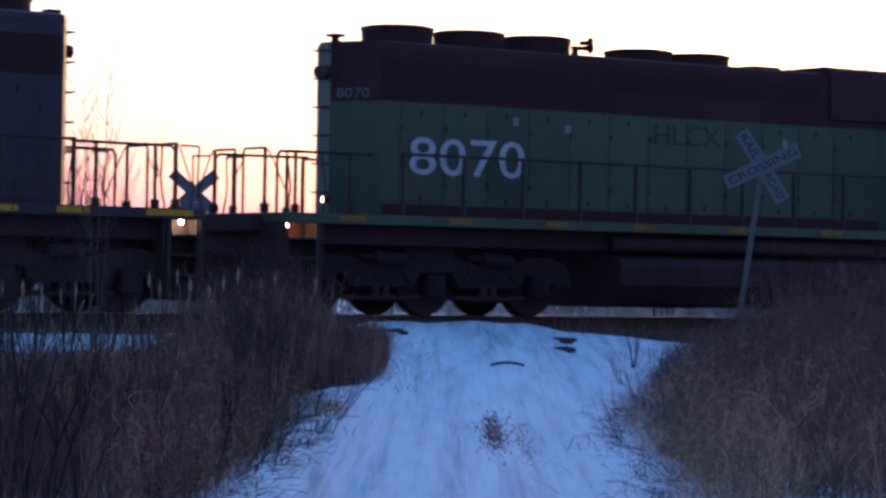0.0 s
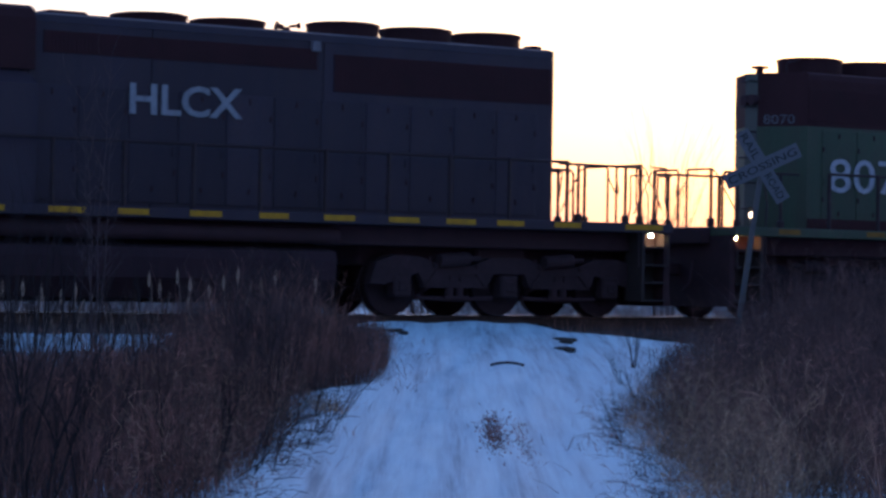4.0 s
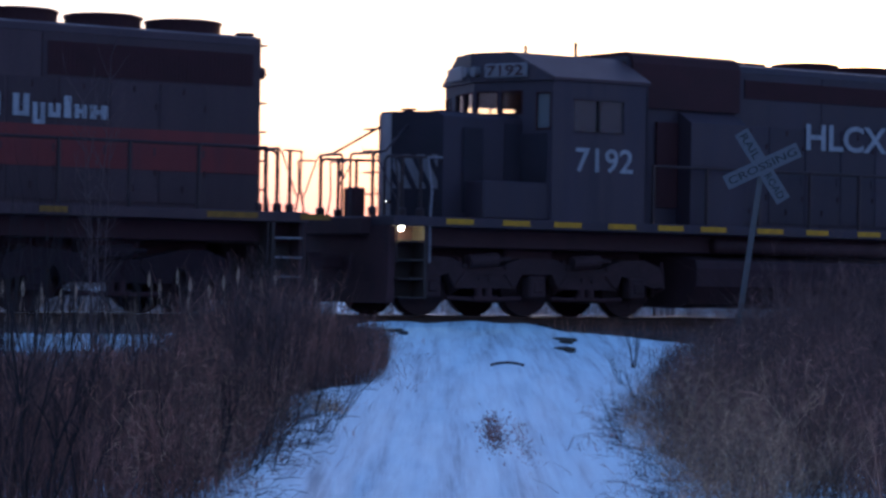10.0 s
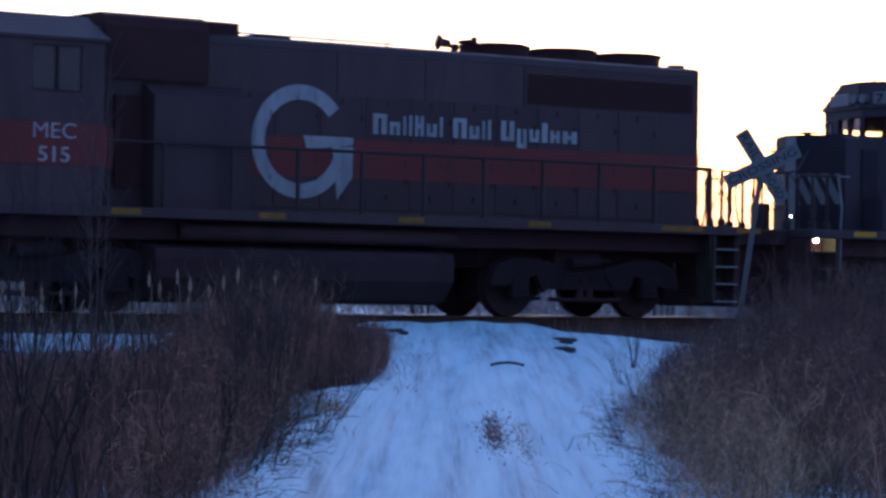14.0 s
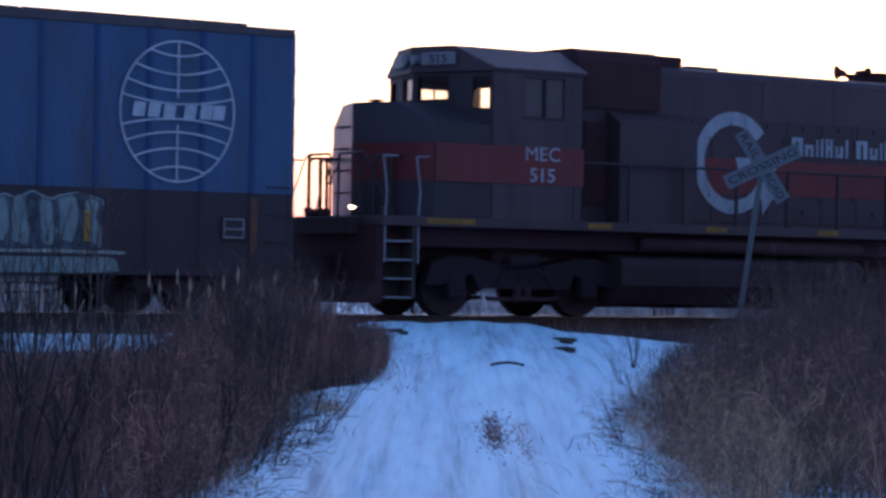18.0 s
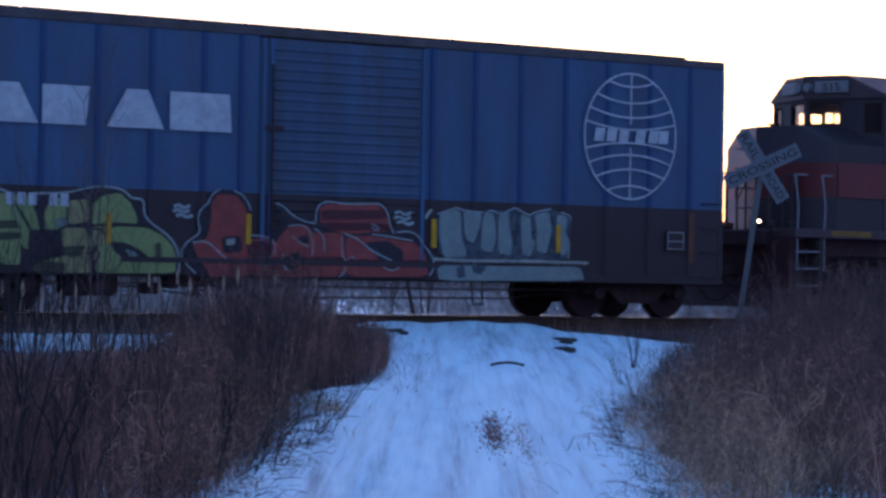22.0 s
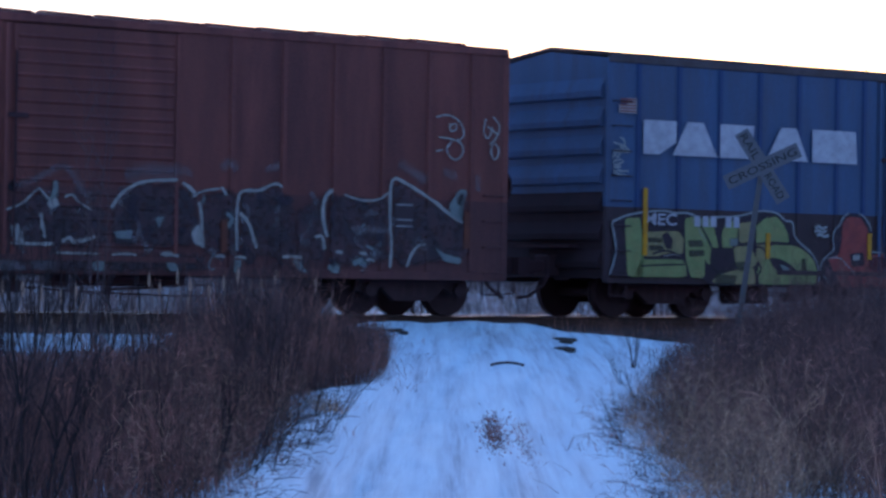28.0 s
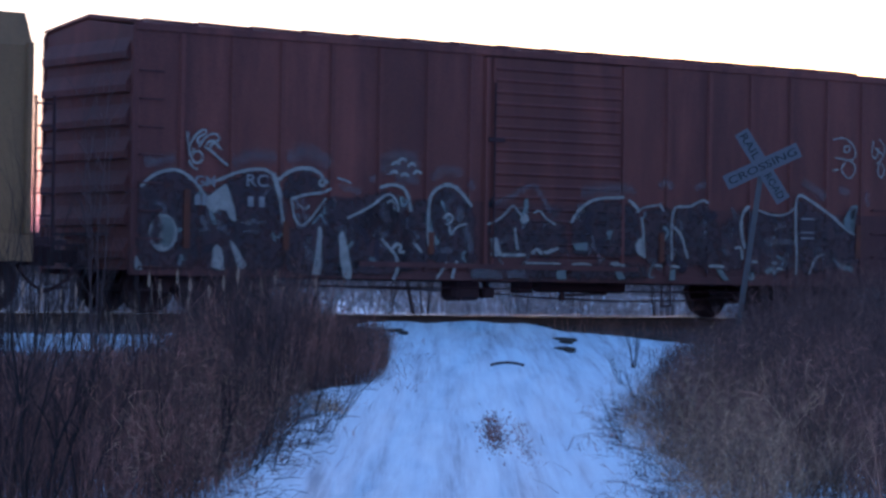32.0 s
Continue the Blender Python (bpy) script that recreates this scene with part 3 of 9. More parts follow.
def locomotive(name, label, cfg, axles):
    """Hood unit with its cab towards -x; origin over the rails at mid-length."""
    ob = tagged(new(name), label, "locomotive", "locomotives of the train")
    paint, half, deck = cfg["paint"], cfg["half"], 1.6
    end = half - 0.75
    hx0, hx1, top = cfg["cab_back"], cfg["hood_end"], cfg["top"]
    part("underframe", B(-end, end, -1.2, 1.2, 1.12, 1.44, 0.02), cfg.get("grime", SOOT), ob, "black underframe")
    part("walkway", B(-end, end, -1.57, 1.57, 1.44, deck, 0.012), cfg["sill"], ob)
    # hood, in stretches divided by panel joints
    joints = [hx0] + cfg["joints"] + [hx1]
    for a, b in zip(joints[:-1], joints[1:]):
        part("hood", P(hood_outline(0.98, deck, top, 0.16), "x", a + 0.008, b - 0.008), paint, ob)
    part("hood_core", B(hx0, hx1 - 0.1, -0.9, 0.9, deck, top - 0.1), FRAME, ob)
    # slightly faceted end sheet
    vx = hx1 + 0.46
    part("hood_end", P([(hx1 - 0.004, -0.98), (vx, -0.17), (vx, 0.17), (hx1 - 0.004, 0.98)], "z", deck, top - 0.02), paint, ob, "hood end in three facets")
    part("end_plate", B(vx - 0.01, vx + 0.012, -0.165, 0.165, deck + 0.02, top - 0.03, 0.004), cfg["end_paint"], ob, "glossy flat plate down the hood end")
    if cfg.get("low_band"):
        for s in (-1, 1):
            part("rust_band", B(hx0 + 1.2, hx1 - 0.02, min(s * 0.98, s * 0.998), max(s * 0.98, s * 0.998), deck, deck + 0.2), MAROON, ob, "rusty lower edge of the hood")
    if cfg.get("band"):
        for s in (-1, 1):
            part("upper_band", B(hx0 + 0.01, hx1 - 0.003, min(s * 0.978, s * 0.986), max(s * 0.978, s * 0.986), cfg["band"], top - 0.14), BLACK, ob, "black upper hood")
        part("upper_band", P([(hx1 - 0.002, -0.984), (vx + 0.006, -0.172), (vx + 0.006, 0.172), (hx1 - 0.002, 0.984)], "z", cfg["band"], top - 0.012), BLACK, ob, "black upper hood")
    part("roof_soot", P([(-0.70, top + 0.004), (-0.83, top + 0.004), (-0.94, top - 0.042), (-0.988, top - 0.155), (-0.97, top - 0.16), (0.97, top - 0.16), (0.988, top - 0.155), (0.94, top - 0.042), (0.83, top + 0.004), (0.70, top + 0.004)], "x", hx0 + 0.02, hx1 - 0.003), cfg.get("soot", paint), ob, "grimy rounded hood top")
    # hood doors with latches
    door, latch = None, None
    x = hx0 + 1.5
    while x + 0.86 < hx1 - 0.2:
        for s in (-1, 1):
            m = pose(x, s * 0.98, 0)
            if door is None:
                door = part("hood_door", box(box(bmesh.new(), 0.012, 0.83, -0.014, 0.014, deck + 0.08, cfg["door_top"], 0.006),
                                             0.76, 0.79, -0.03, 0.03, 2.4, 2.52), paint, ob)
                door.matrix_basis = m
            else:
                share("hood_door", door, ob, m)
            for lx, lz in ((0.42, deck + 0.30), (0.42, cfg["door_top"] - 0.10), (0.80, deck + 0.55), (0.80, cfg["door_top"] - 0.35)):
                ml = pose(x + lx, s * 0.995, lz)
                if latch is None:
                    latch = part("door_latch", box(bmesh.new(), -0.016, 0.016, -0.018, 0.018, -0.045, 0.045, 0.005), FRAME, ob, "dark door latch")
                    latch.matrix_basis = ml
                else:
                    share("door_latch", latch, ob, ml)
        x += 0.86
    # grilles with slats
    for a, b, c, d in cfg["grilles"]:
        for s in (-1, 1):
            bm = B(a, b, min(s * 0.982, s * 1.0), max(s * 0.982, s * 1.0), c, d)
            k = a + 0.05
            while k < b - 0.03:
                box(bm, k, k + 0.02, min(s * 1.0, s * 1.008), max(s * 1.0, s * 1.008), c + 0.02, d - 0.02)
                k += 0.07
            part("grille", bm, MAROON, ob, "dark slatted air grille")
    # roof fans, the brake-grid fans lower than the cooling fans
    made = {}
    for x in cfg["fans"]:
        ft = cfg["fan_top"] - (0.09 if x < 3.0 else 0.0)
        if ft not in made:
            bm = rod(bmesh.new(), (0, 0, top - 0.02), (0, 0, ft - 0.06), 0.585, 32, 0.595)
            rod(bm, (0, 0, ft - 0.06), (0, 0, ft - 0.02), 0.615, 32, 0.615)
            rod(bm, (0, 0, ft - 0.02), (0, 0, ft), 0.605, 32, 0.54)
            made[ft] = part("roof_fan", bm, BLACK, ob, "flat round cooling fan housing")
            made[ft].matrix_basis = pose(x, 0, 0)
        else:
            share("roof_fan", made[ft], ob, pose(x, 0, 0))
    # exhaust, horn, antenna
    part("exhaust_hood", B(cfg["stack"] - 0.35, cfg["stack"] + 0.35, -0.35, 0.35, top, top + 0.10, 0.04), BLACK, ob)
    hx = cfg["horn"]
    hy = cfg.get("horn_y", -0.3)
    hs = cfg.get("horn_size", 1.0)
    bm = tube(bmesh.new(), [(hx, hy, top - 0.02), (hx, hy, top + 0.18 * hs)], 0.06)
    for k, dx, up in ((-0.14, 0.30, 0.22), (0.0, -0.34, 0.16), (0.14, -0.22, 0.24)):
        k, dx, up = k * hs, dx * hs, up * hs
        rod(bm, (hx, hy + k, top + up - 0.02), (hx + dx * 0.8, hy + k, top + up), 0.035 * hs, 8, 0.045 * hs)
        rod(bm, (hx + dx * 0.8, hy + k, top + up), (hx + dx, hy + k, top + up), 0.045 * hs, 10, 0.10 * hs)
    part("air_horn", bm, BLACK, ob, "three-chime air horn")
    # shape behind the cab
    if cfg.get("hatch"):
        a, b, w, z0, z1 = cfg["hatch"]
        part("filter_hatch", P(hood_outline(w, z0, z1, 0.2), "x", a, b), MAROON, ob, "dark red-brown air filter hatch")
    for a, b, w, up in cfg.get("roof_covers", []):
        part("roof_cover", P(hood_outline(w, top - 0.03, top + up, 0.05), "x", a, b), BLACK, ob, "sooty raised roof cover")
    for s in cfg.get("bulge_sides", (-1,)):
        a, b, w, z1 = cfg["bulge"]
        part("blower_housing", P([(s * 0.97, deck), (s * w, deck), (s * w, z1 - 0.1), (s * 0.97, z1 + 0.12)], "x", a, b), paint, ob, "bulging blower housing")
        # flat black panel painted in for the shade of the door gap
        part("cabinet_recess", B(a - 0.5, a - 0.02, min(s * 0.97, s * 1.03), max(s * 0.97, s * 1.03), deck + 0.3, z1 - 0.1), BLACK, ob)
    cfg["front"](ob)
    # rear end of the hood
    for k in range(6):
        z = deck + 0.38 + k * 0.46
        part("grab_iron", tube(bmesh.new(), [(vx, -0.14, z), (vx + 0.16, -0.14, z), (vx + 0.16, 0.14, z), (vx, 0.14, z)], 0.014), RAILPAINT, ob)
    for y in (0.1, -0.1):
        part("rear_headlight", rod(bmesh.new(), (vx, y, top - 0.5), (vx + 0.11, y, top - 0.5), 0.10, 14), FRAME, ob, "unlit round headlight")
    part("sand_hatch", box(rod(bmesh.new(), (hx1 + 0.28, 0.0, top - 0.03), (hx1 + 0.28, 0.0, top + 0.09), 0.07, 10), hx1 + 0.17, hx1 + 0.39, -0.12, 0.12, top + 0.08, top + 0.13, 0.01), BLACK, ob)
    part("roof_grab", tube(bmesh.new(), [(hx1 - 0.1, 0.3, top - 0.02), (hx1 - 0.1, 0.3, top + 0.2), (hx1 - 0.35, 0.3, top + 0.25), (hx1 - 0.5, 0.3, top + 0.22)], 0.012), RAILPAINT, ob)
    # fuel tank and reservoirs
    t0, t1 = cfg["tank"]
    part("fuel_tank", P([(-1.42, 1.0), (-1.46, 0.86), (-1.44, 0.55), (-1.2, 0.24), (-0.9, 0.17), (0.9, 0.17), (1.2, 0.24), (1.44, 0.55), (1.46, 0.86), (1.42, 1.0), (0.7, 1.14), (-0.7, 1.14)], "x", t0, t1),
         TANK, ob, "long dark fuel tank")
    for s in (-1, 1):
        part("air_reservoir", rod(bmesh.new(), (t0 + 0.5, s * 1.3, 1.25), (t1 + 0.08, s * 1.3, 1.25), 0.13, 16), FRAME, ob, "grey cylindrical air reservoir", True)
    for xc in cfg["trucks"]:
        loco_truck(ob, xc, cfg["axle_offsets"], 0.508, axles, cfg.get("cast", SOOTY), cfg.get("grime", SOOT))
    # yellow marks on the sill
    mark = None
    for x, w in cfg["marks"]:
        for s in (-1, 1):
            bm = B(x, x + w, -0.004, 0.004, 1.485, 1.575)
            q = part("reflective_mark", bm, cfg["mark_paint"], ob)
            q.matrix_basis = pose(0, s * 1.572, 0)
    # handrails along the walkways
    for s in (-1, 1):
        y = s * 1.5
        lo, hi = cfg["rail_span"]
        part("handrail", tube(bmesh.new(), [(lo, y, 2.58), (hi, y, 2.58)], 0.025), RAILPAINT, ob)
        n = max(2, round((hi - lo) / 1.16))
        for i in range(n + 1):
            x = lo + (hi - lo) * i / n
            part("handrail_post", rod(bmesh.new(), (x, y, deck), (x, y, 2.6), 0.036), RAILPAINT, ob)
    # ends: porch rails, steps, pilot, coupler
    for d in (-1, 1):
        inner = cfg["nose_x"] if d < 0 else vx
        xe = d * (end - 0.1)
        front = d < 0
        gr = cfg["step_rail"][0 if front else 1]
        for s in (-1, 1):
            # corner steps
            for k in range(5):
                z = 0.31 + k * 0.30
                part("step_tread", B(min(xe, xe - d * 0.5), max(xe, xe - d * 0.5), min(s * 1.2, s * 1.55), max(s * 1.2, s * 1.55), z - 0.03, z, 0.005), cfg["tread"], ob)
            part("step_well", box(bmesh.new(), min(xe - d * 0.5, xe - d * 0.56), max(xe - d * 0.5, xe - d * 0.56), min(s * 1.1, s * 1.55), max(s * 1.1, s * 1.55), 0.28, 1.44), STEPWELL, ob)
            part("step_backing", B(min(xe, xe - d * 0.5), max(xe, xe - d * 0.5), min(s * 1.12, s * 1.18), max(s * 1.12, s * 1.18), 0.28, 1.44), STEPWELL, ob)
            for x, gr in ((xe + d * 0.02, cfg["step_rail"][2 if front else 1]), (xe - d * 0.62, gr)):
                part("step_handrail", tube(bmesh.new(), [(x, s * 1.53, 0.85), (x, s * 1.53, 1.65), (x - d * 0.05, s * 1.5, 2.0), (x, s * 1.45, 2.55), (x - d * 0.30, s * 1.42, 2.56)], 0.017), gr, ob)
            # porch side rail with stout posts in flared sockets
            xr = xe - d * 0.12
            part("porch_rail", tube(bmesh.new(), [(inner - d * 0.3, s * 0.95, 2.58), (xr - d * 0.06, s * 0.95, 2.57), (xr, s * 0.95, 2.50), (xr, s * 0.95, deck)], 0.024), RAILPAINT, ob)
            for x in (inner + d * 0.12, xr - d * 0.34):
                part("porch_post", rod(bmesh.new(), (x, s * 0.95, deck), (x, s * 0.95, 2.60), 0.030), RAILPAINT, ob)
                part("post_socket", box(bmesh.new(), x - 0.06, x + 0.06, s * 0.95 - 0.06, s * 0.95 + 0.06, deck, deck + 0.15, 0.025), RAILPAINT, ob)
            part("end_rail", tube(bmesh.new(), [(xe, s * 0.12, deck), (xe, s * 0.12, 2.56), (xe, s * 0.16, 2.62), (xe, s * 0.80, 2.62)], 0.022), RAILPAINT, ob)
            part("step_brace", tube(bmesh.new(), [(xe, s * 0.80, 2.62), (xe, s * 0.90, 2.56), (xe - d * 0.04, s * 1.42, 1.85)], 0.013), RAILPAINT, ob)
            part("end_post", rod(bmesh.new(), (xe, s * 0.78, deck), (xe, s * 0.78, 2.62), 0.030), RAILPAINT, ob)
            part("post_socket", box(bmesh.new(), xe - 0.07, xe + 0.07, s * 0.78 - 0.06, s * 0.78 + 0.06, deck, deck + 0.16, 0.03), RAILPAINT, ob)
            part("drop_chain", tube(bmesh.new(), [(xe, s * 0.12, 2.45), (xe + d * 0.1, s * 0.06, 2.2), (xe + d * 0.12, 0, 2.12)], 0.012), RAILPAINT, ob)
            bm = tube(bmesh.new(), [(xe + d * 0.25, s * 0.6, 1.0), (xe + d * 0.34, s * 0.62, 0.6), (xe + d * 0.45, s * 0.55, 0.45)], 0.026)
            part("jumper_hose", bm, FRAME, ob)
        part("anticlimber", B(min(xe, xe + d * 0.3), max(xe, xe + d * 0.3), -0.9, 0.9, 1.3, 1.58, 0.02), FRAME, ob)
        part("pilot", P([(xe, 1.44), (xe + d * 0.12, 1.44), (xe + d * 0.12, 0.55), (xe + d * (0.5 if cfg["plow"] and front else 0.15), 0.2), (xe, 0.2)], "y", -1.45, 1.45),
             cfg["plow_paint"] if front else FRAME, ob, "heavy steel pilot plate")
        if front:
            part("handbrake_stand", B(min(inner + d * 0.35, inner + d * 0.6), max(inner + d * 0.35, inner + d * 0.6), 0.3, 0.62, deck, deck + cfg.get("brake_stand", 0.5), 0.03), FRAME, ob)
        coupler(ob, d * half, d)
    for x, y, z, mat, r in cfg["lamps"]:
        d = -1 if x < 0 else 1
        lamp = part("marker_lamp", rod(bmesh.new(), (x - d * 0.08, y, z), (x, y, z), r + 0.008, 14), FRAME, ob)
        part("lens", rod(bmesh.new(), (x, y, z), (x + d * 0.012, y, z), r, 14), mat, lamp, "lit lamp")
    for x, y, mat in cfg.get("step_lamps", ()):
        lamp = part("step_lamp", B(x - 0.06, x + 0.06, y - 0.05, y + 0.05, 1.42, 1.45, 0.008), FRAME, ob)
        part("lens", rod(bmesh.new(), (x, y, 1.375), (x, y, 1.42), 0.020, 12, 0.026), mat, lamp, "lit lamp under the walkway")
    return ob


def vee(half, xf, fy, rec, w, xb, front_only=None):
    """Body along x whose front is a blunt wedge; half: its outline (y, z) on one side, from the foot up; front_only: its facets alone, or all but them."""
    bm = bmesh.new()
    z0, z1 = half[0][1], half[-1][1]
    half = half + [(fy, z1)]

    def front(y, z):
        return bm.verts.new((xf + rec * max(0.0, abs(y) - fy) / (w - fy), y, z))
    right = [front(y, z) for y, z in half]
    left = [front(-y, z) for y, z in half]
    r0, l0 = front(fy, z0), front(-fy, z0)
    if front_only is not False:
        bm.faces.new([r0] + right)
        bm.faces.new([l0] + left)
        bm.faces.new([l0, r0, right[-1], left[-1]])
    if front_only:
        bmesh.ops.recalc_face_normals(bm, faces=bm.faces)
        return bm
    loop = right + left[::-1]
    tail = [bm.verts.new((xb, v.co.y, v.co.z)) for v in loop]
    for i in range(len(loop) - 1):
        bm.faces.new((loop[i], loop[i + 1], tail[i + 1], tail[i]))
    bm.faces.new(tail)
    bmesh.ops.recalc_face_normals(bm, faces=bm.faces)
    return bm


def cab(ob, cfg):
    """Cab shell with a wedge-shaped windowed front, glazing, roof and a narrow or wide nose."""
    x0, x1, w, eave, ridge, rec = cfg["x0"], cfg["x1"], cfg["w"], cfg["eave"], cfg["ridge"], cfg["rec"]
    paint, dark = cfg["paint"], cfg["dark"]
    z0 = 1.6
    fl = cfg["flat"]
    fw, sw = cfg["front_windows"], cfg["side_windows"]
    long = math.hypot(rec, w)
    b0, b1, c0, c1 = cfg["board"]
    for s in (-1, 1):
        part("cab_side", wall(bmesh.new(), "y", s * w, -s * 0.06, x0 + rec, x1, z0, eave, sw if s < 0 else cfg.get("far_windows", sw)), paint, ob)
        for a, b, c, d in sw if s < 0 else cfg.get("far_windows", sw):
            m = (a + b) / 2
            part("window_frame", box(box(box(bmesh.new(), a - 0.03, b + 0.03, s * w - 0.02, s * w + 0.02, c - 0.02, c), a - 0.03, b + 0.03, s * w - 0.02, s * w + 0.02, d, d + 0.02),
                                     m - 0.015, m + 0.015, s * w - 0.015, s * w + 0.015, c, d), RAILPAINT, ob)
            g = part("window_pane", B(a, b, s * (w - 0.035) - 0.003, s * (w - 0.035) + 0.003, c, d), cfg.get("side_glass", GLASS) if s < 0 else GLASS, ob)
            g.visible_shadow = False
        # one half of the front, its axes along the slanting wall
        m = pose(x0, 0, 0, 0, 0, math.degrees(math.atan2(s * w, rec)))
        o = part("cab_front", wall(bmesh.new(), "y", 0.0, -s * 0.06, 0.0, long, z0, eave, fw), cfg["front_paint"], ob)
        o.matrix_basis = m
        for a, b, c, d in fw:
            g = part("windshield", B(a, b, -s * 0.035 - 0.003, -s * 0.035 + 0.003, c, d), REFLECT_PANE if cfg.get("reflect_pane") and a > 1.2 else GLASS, o)
            g.visible_shadow = False
            part("window_gasket", tube(bmesh.new(), [(a, s * 0.004, c), (b, s * 0.004, c), (b, s * 0.004, d), (a, s * 0.004, d), (a, s * 0.004, c)], 0.014, 5), BLACK, o)
        o = part("cab_brow", P([(0, eave), (long, eave), (long, eave + 0.05), (long * fl / w, ridge), (0, ridge)], "y", s * 0.03, s * 0.06), dark, ob)
        o.matrix_basis = m
        part("number_board", B(b0, b1, *sorted((s * 0.06, s * 0.13)), c0, c1, 0.02), cfg["board_paint"], o)
    # box added out of sight to block light from the far window
    if cfg.get("light_block"):
        a_, b_, c_ = cfg["light_block"]
        part("cab_locker", B(a_, b_, w - 0.75, w - 0.1, z0, c_), CABIN, ob, "added box inside the cab that blocks window light")
    part("cab_back", wall(bmesh.new(), "x", x1, -0.06, -w, w, z0, eave, cfg.get("back_windows", [])), paint, ob)
    part("cab_lining", box(bmesh.new(), x0 + 0.7, x1 - 0.1, -w + 0.3, w - 0.3, z0, 2.75), CABIN, ob, "control stand and seats in the dark cab")
    part("cab_roof", vee([(w + 0.04, eave), (w + 0.04, eave + 0.05), (fl, ridge)], x0 - 0.02, 0.01, rec, w, x1 + 0.02), cfg["roof_paint"], ob, "sloped cab roof")
    for y in (-0.12, 0.12):
        part("headlight", rod(bmesh.new(), (x0 - 0.12, y, (c0 + c1) / 2), (x0 + 0.1, y, (c0 + c1) / 2), 0.085, 14), BOARD, ob, "unlit round headlight")
    for x, y, hgt in cfg["antennas"]:
        part("antenna", rod(bmesh.new(), (x, y, ridge - 0.05), (x, y, ridge + hgt), 0.03, 6), DARK_NAVY, ob)
    n0, nw, ntop, nrec, fy, ny, nz = cfg["nose"]
    part("nose", vee([(nw, z0), (nw, nz), (ny, ntop)], n0, fy, nrec, nw, x0 + rec, False), cfg["front_paint"], ob, "low short hood")
    part("nose_front", vee([(nw, z0), (nw, nz), (ny, ntop)], n0, fy, nrec, nw, x0 + rec, True), cfg["nose_paint"], ob, "wedge-shaped nose sheet")
    part("nose_hatch", B(n0 + 0.75, n0 + 1.05, -0.45, -0.15, ntop, ntop + 0.05, 0.01), BLACK, ob)
    part("nose_vent", box(rod(bmesh.new(), (n0 + 0.5, 0.1, ntop - 0.02), (n0 + 0.5, 0.1, ntop + 0.06), 0.08, 12), n0 + 0.42, n0 + 0.58, -0.02, 0.22, ntop + 0.05, ntop + 0.08), BLACK, ob)
    k = max(0.02, fy - 0.01)
    part("nose_plate", B(n0 - 0.010, n0 + 0.02, -k, k, z0 + 0.02, ntop - 0.03, 0.004), cfg["nose_plate"], ob, "flat strip down the nose")
    for k in range(4):
        z = 2.0 + k * 0.36
        part("nose_grab", tube(bmesh.new(), [(n0 + 0.1, 0.2 + fy, z), (n0 - 0.06, 0.2 + fy, z), (n0 + 0.0, 0.55 + fy, z), (n0 + 0.2, 0.55 + fy, z)], 0.012), RAILPAINT, ob)

AXLES = {}
# darker copies of the body paints put the cab fronts' shade into colour
NAVY_SHADED = material("navy_front_shaded", (0.038, 0.024, 0.032), 0.6, vary=0.3, scale=1.6, second=(0.05, 0.03, 0.033), amount=0.5, streak=True)
GREY_SHADED = material("grey_front_shaded", (0.036, 0.022, 0.024), 0.6, vary=0.3, scale=1.6, second=(0.05, 0.03, 0.03), amount=0.5, streak=True)
# dark navy with the shade of nose and recesses painted in; antennas too
DARK_NAVY = material("dark_navy_and_shade", (0.022, 0.014, 0.019), 0.7, vary=0.3, scale=2)
NAVY_GLOSS = material("navy_nose_paint", (0.042, 0.030, 0.041), 0.35, vary=0.18, scale=1.2, gloss=0.5)
ORANGE_GLOSS = material("orange_nose_stripe", (0.15, 0.024, 0.022), 0.35, vary=0.2, scale=1.5, gloss=0.5)
GREY_GLOSS = material("grey_nose_paint", (0.052, 0.035, 0.041), 0.35, vary=0.18, scale=1.2, gloss=0.5)
FADED = material("faded_white_lettering", (0.28, 0.265, 0.275), 0.65, vary=0.2, scale=3, second=(0.13, 0.115, 0.125), amount=0.75, streak=True)
DIM_WHITE = material("dim_lettering", (0.11, 0.095, 0.10), 0.65, vary=0.3, scale=4)
GHOST = material("faded_lettering", (0.034, 0.030, 0.026), 0.6, vary=0.25, scale=3)
# pale colour that paints the sky's sheen onto the nose strip
NOSE_SHEEN = material("nose_sheen_strip", (0.17, 0.14, 0.145), 0.4, vary=0.25, scale=4, gloss=0.5)
END_GRIME = material("end_grime", (0.030, 0.014, 0.016), 0.85, vary=0.35, scale=2.5, second=(0.045, 0.022, 0.024), amount=0.5)
BOARD = material("number_board", (0.15, 0.125, 0.13), 0.5, vary=0.2, scale=5)
GREEN_GLOSS = material("green_end_paint", (0.033, 0.042, 0.028), 0.35, vary=0.18, scale=1.2, gloss=0.5)


def front_8070(ob):
    cab(ob, dict(x0=-7.05, x1=-4.57, rec=0.5, w=1.55, eave=3.93, ridge=4.42, flat=0.75, paint=GREEN, front_paint=GREEN, nose_paint=GREEN, nose_plate=GREEN, dark=BLACK, roof_paint=BLACK,
                 front_windows=[(0.06, 0.5, 3.38, 3.76), (0.58, 1.0, 3.38, 3.76), (1.3, 1.58, 3.12, 3.72)], side_windows=[(-6.15, -5.1, 3.1, 3.62)], board=(0.30, 1.16, 3.98, 4.22), board_paint=BLACK,
                 antennas=[(-5.6, 0.2, 0.2)], nose=(-8.86, 0.95, 3.35, 0.48, 0.15, 0.85, 3.27)))


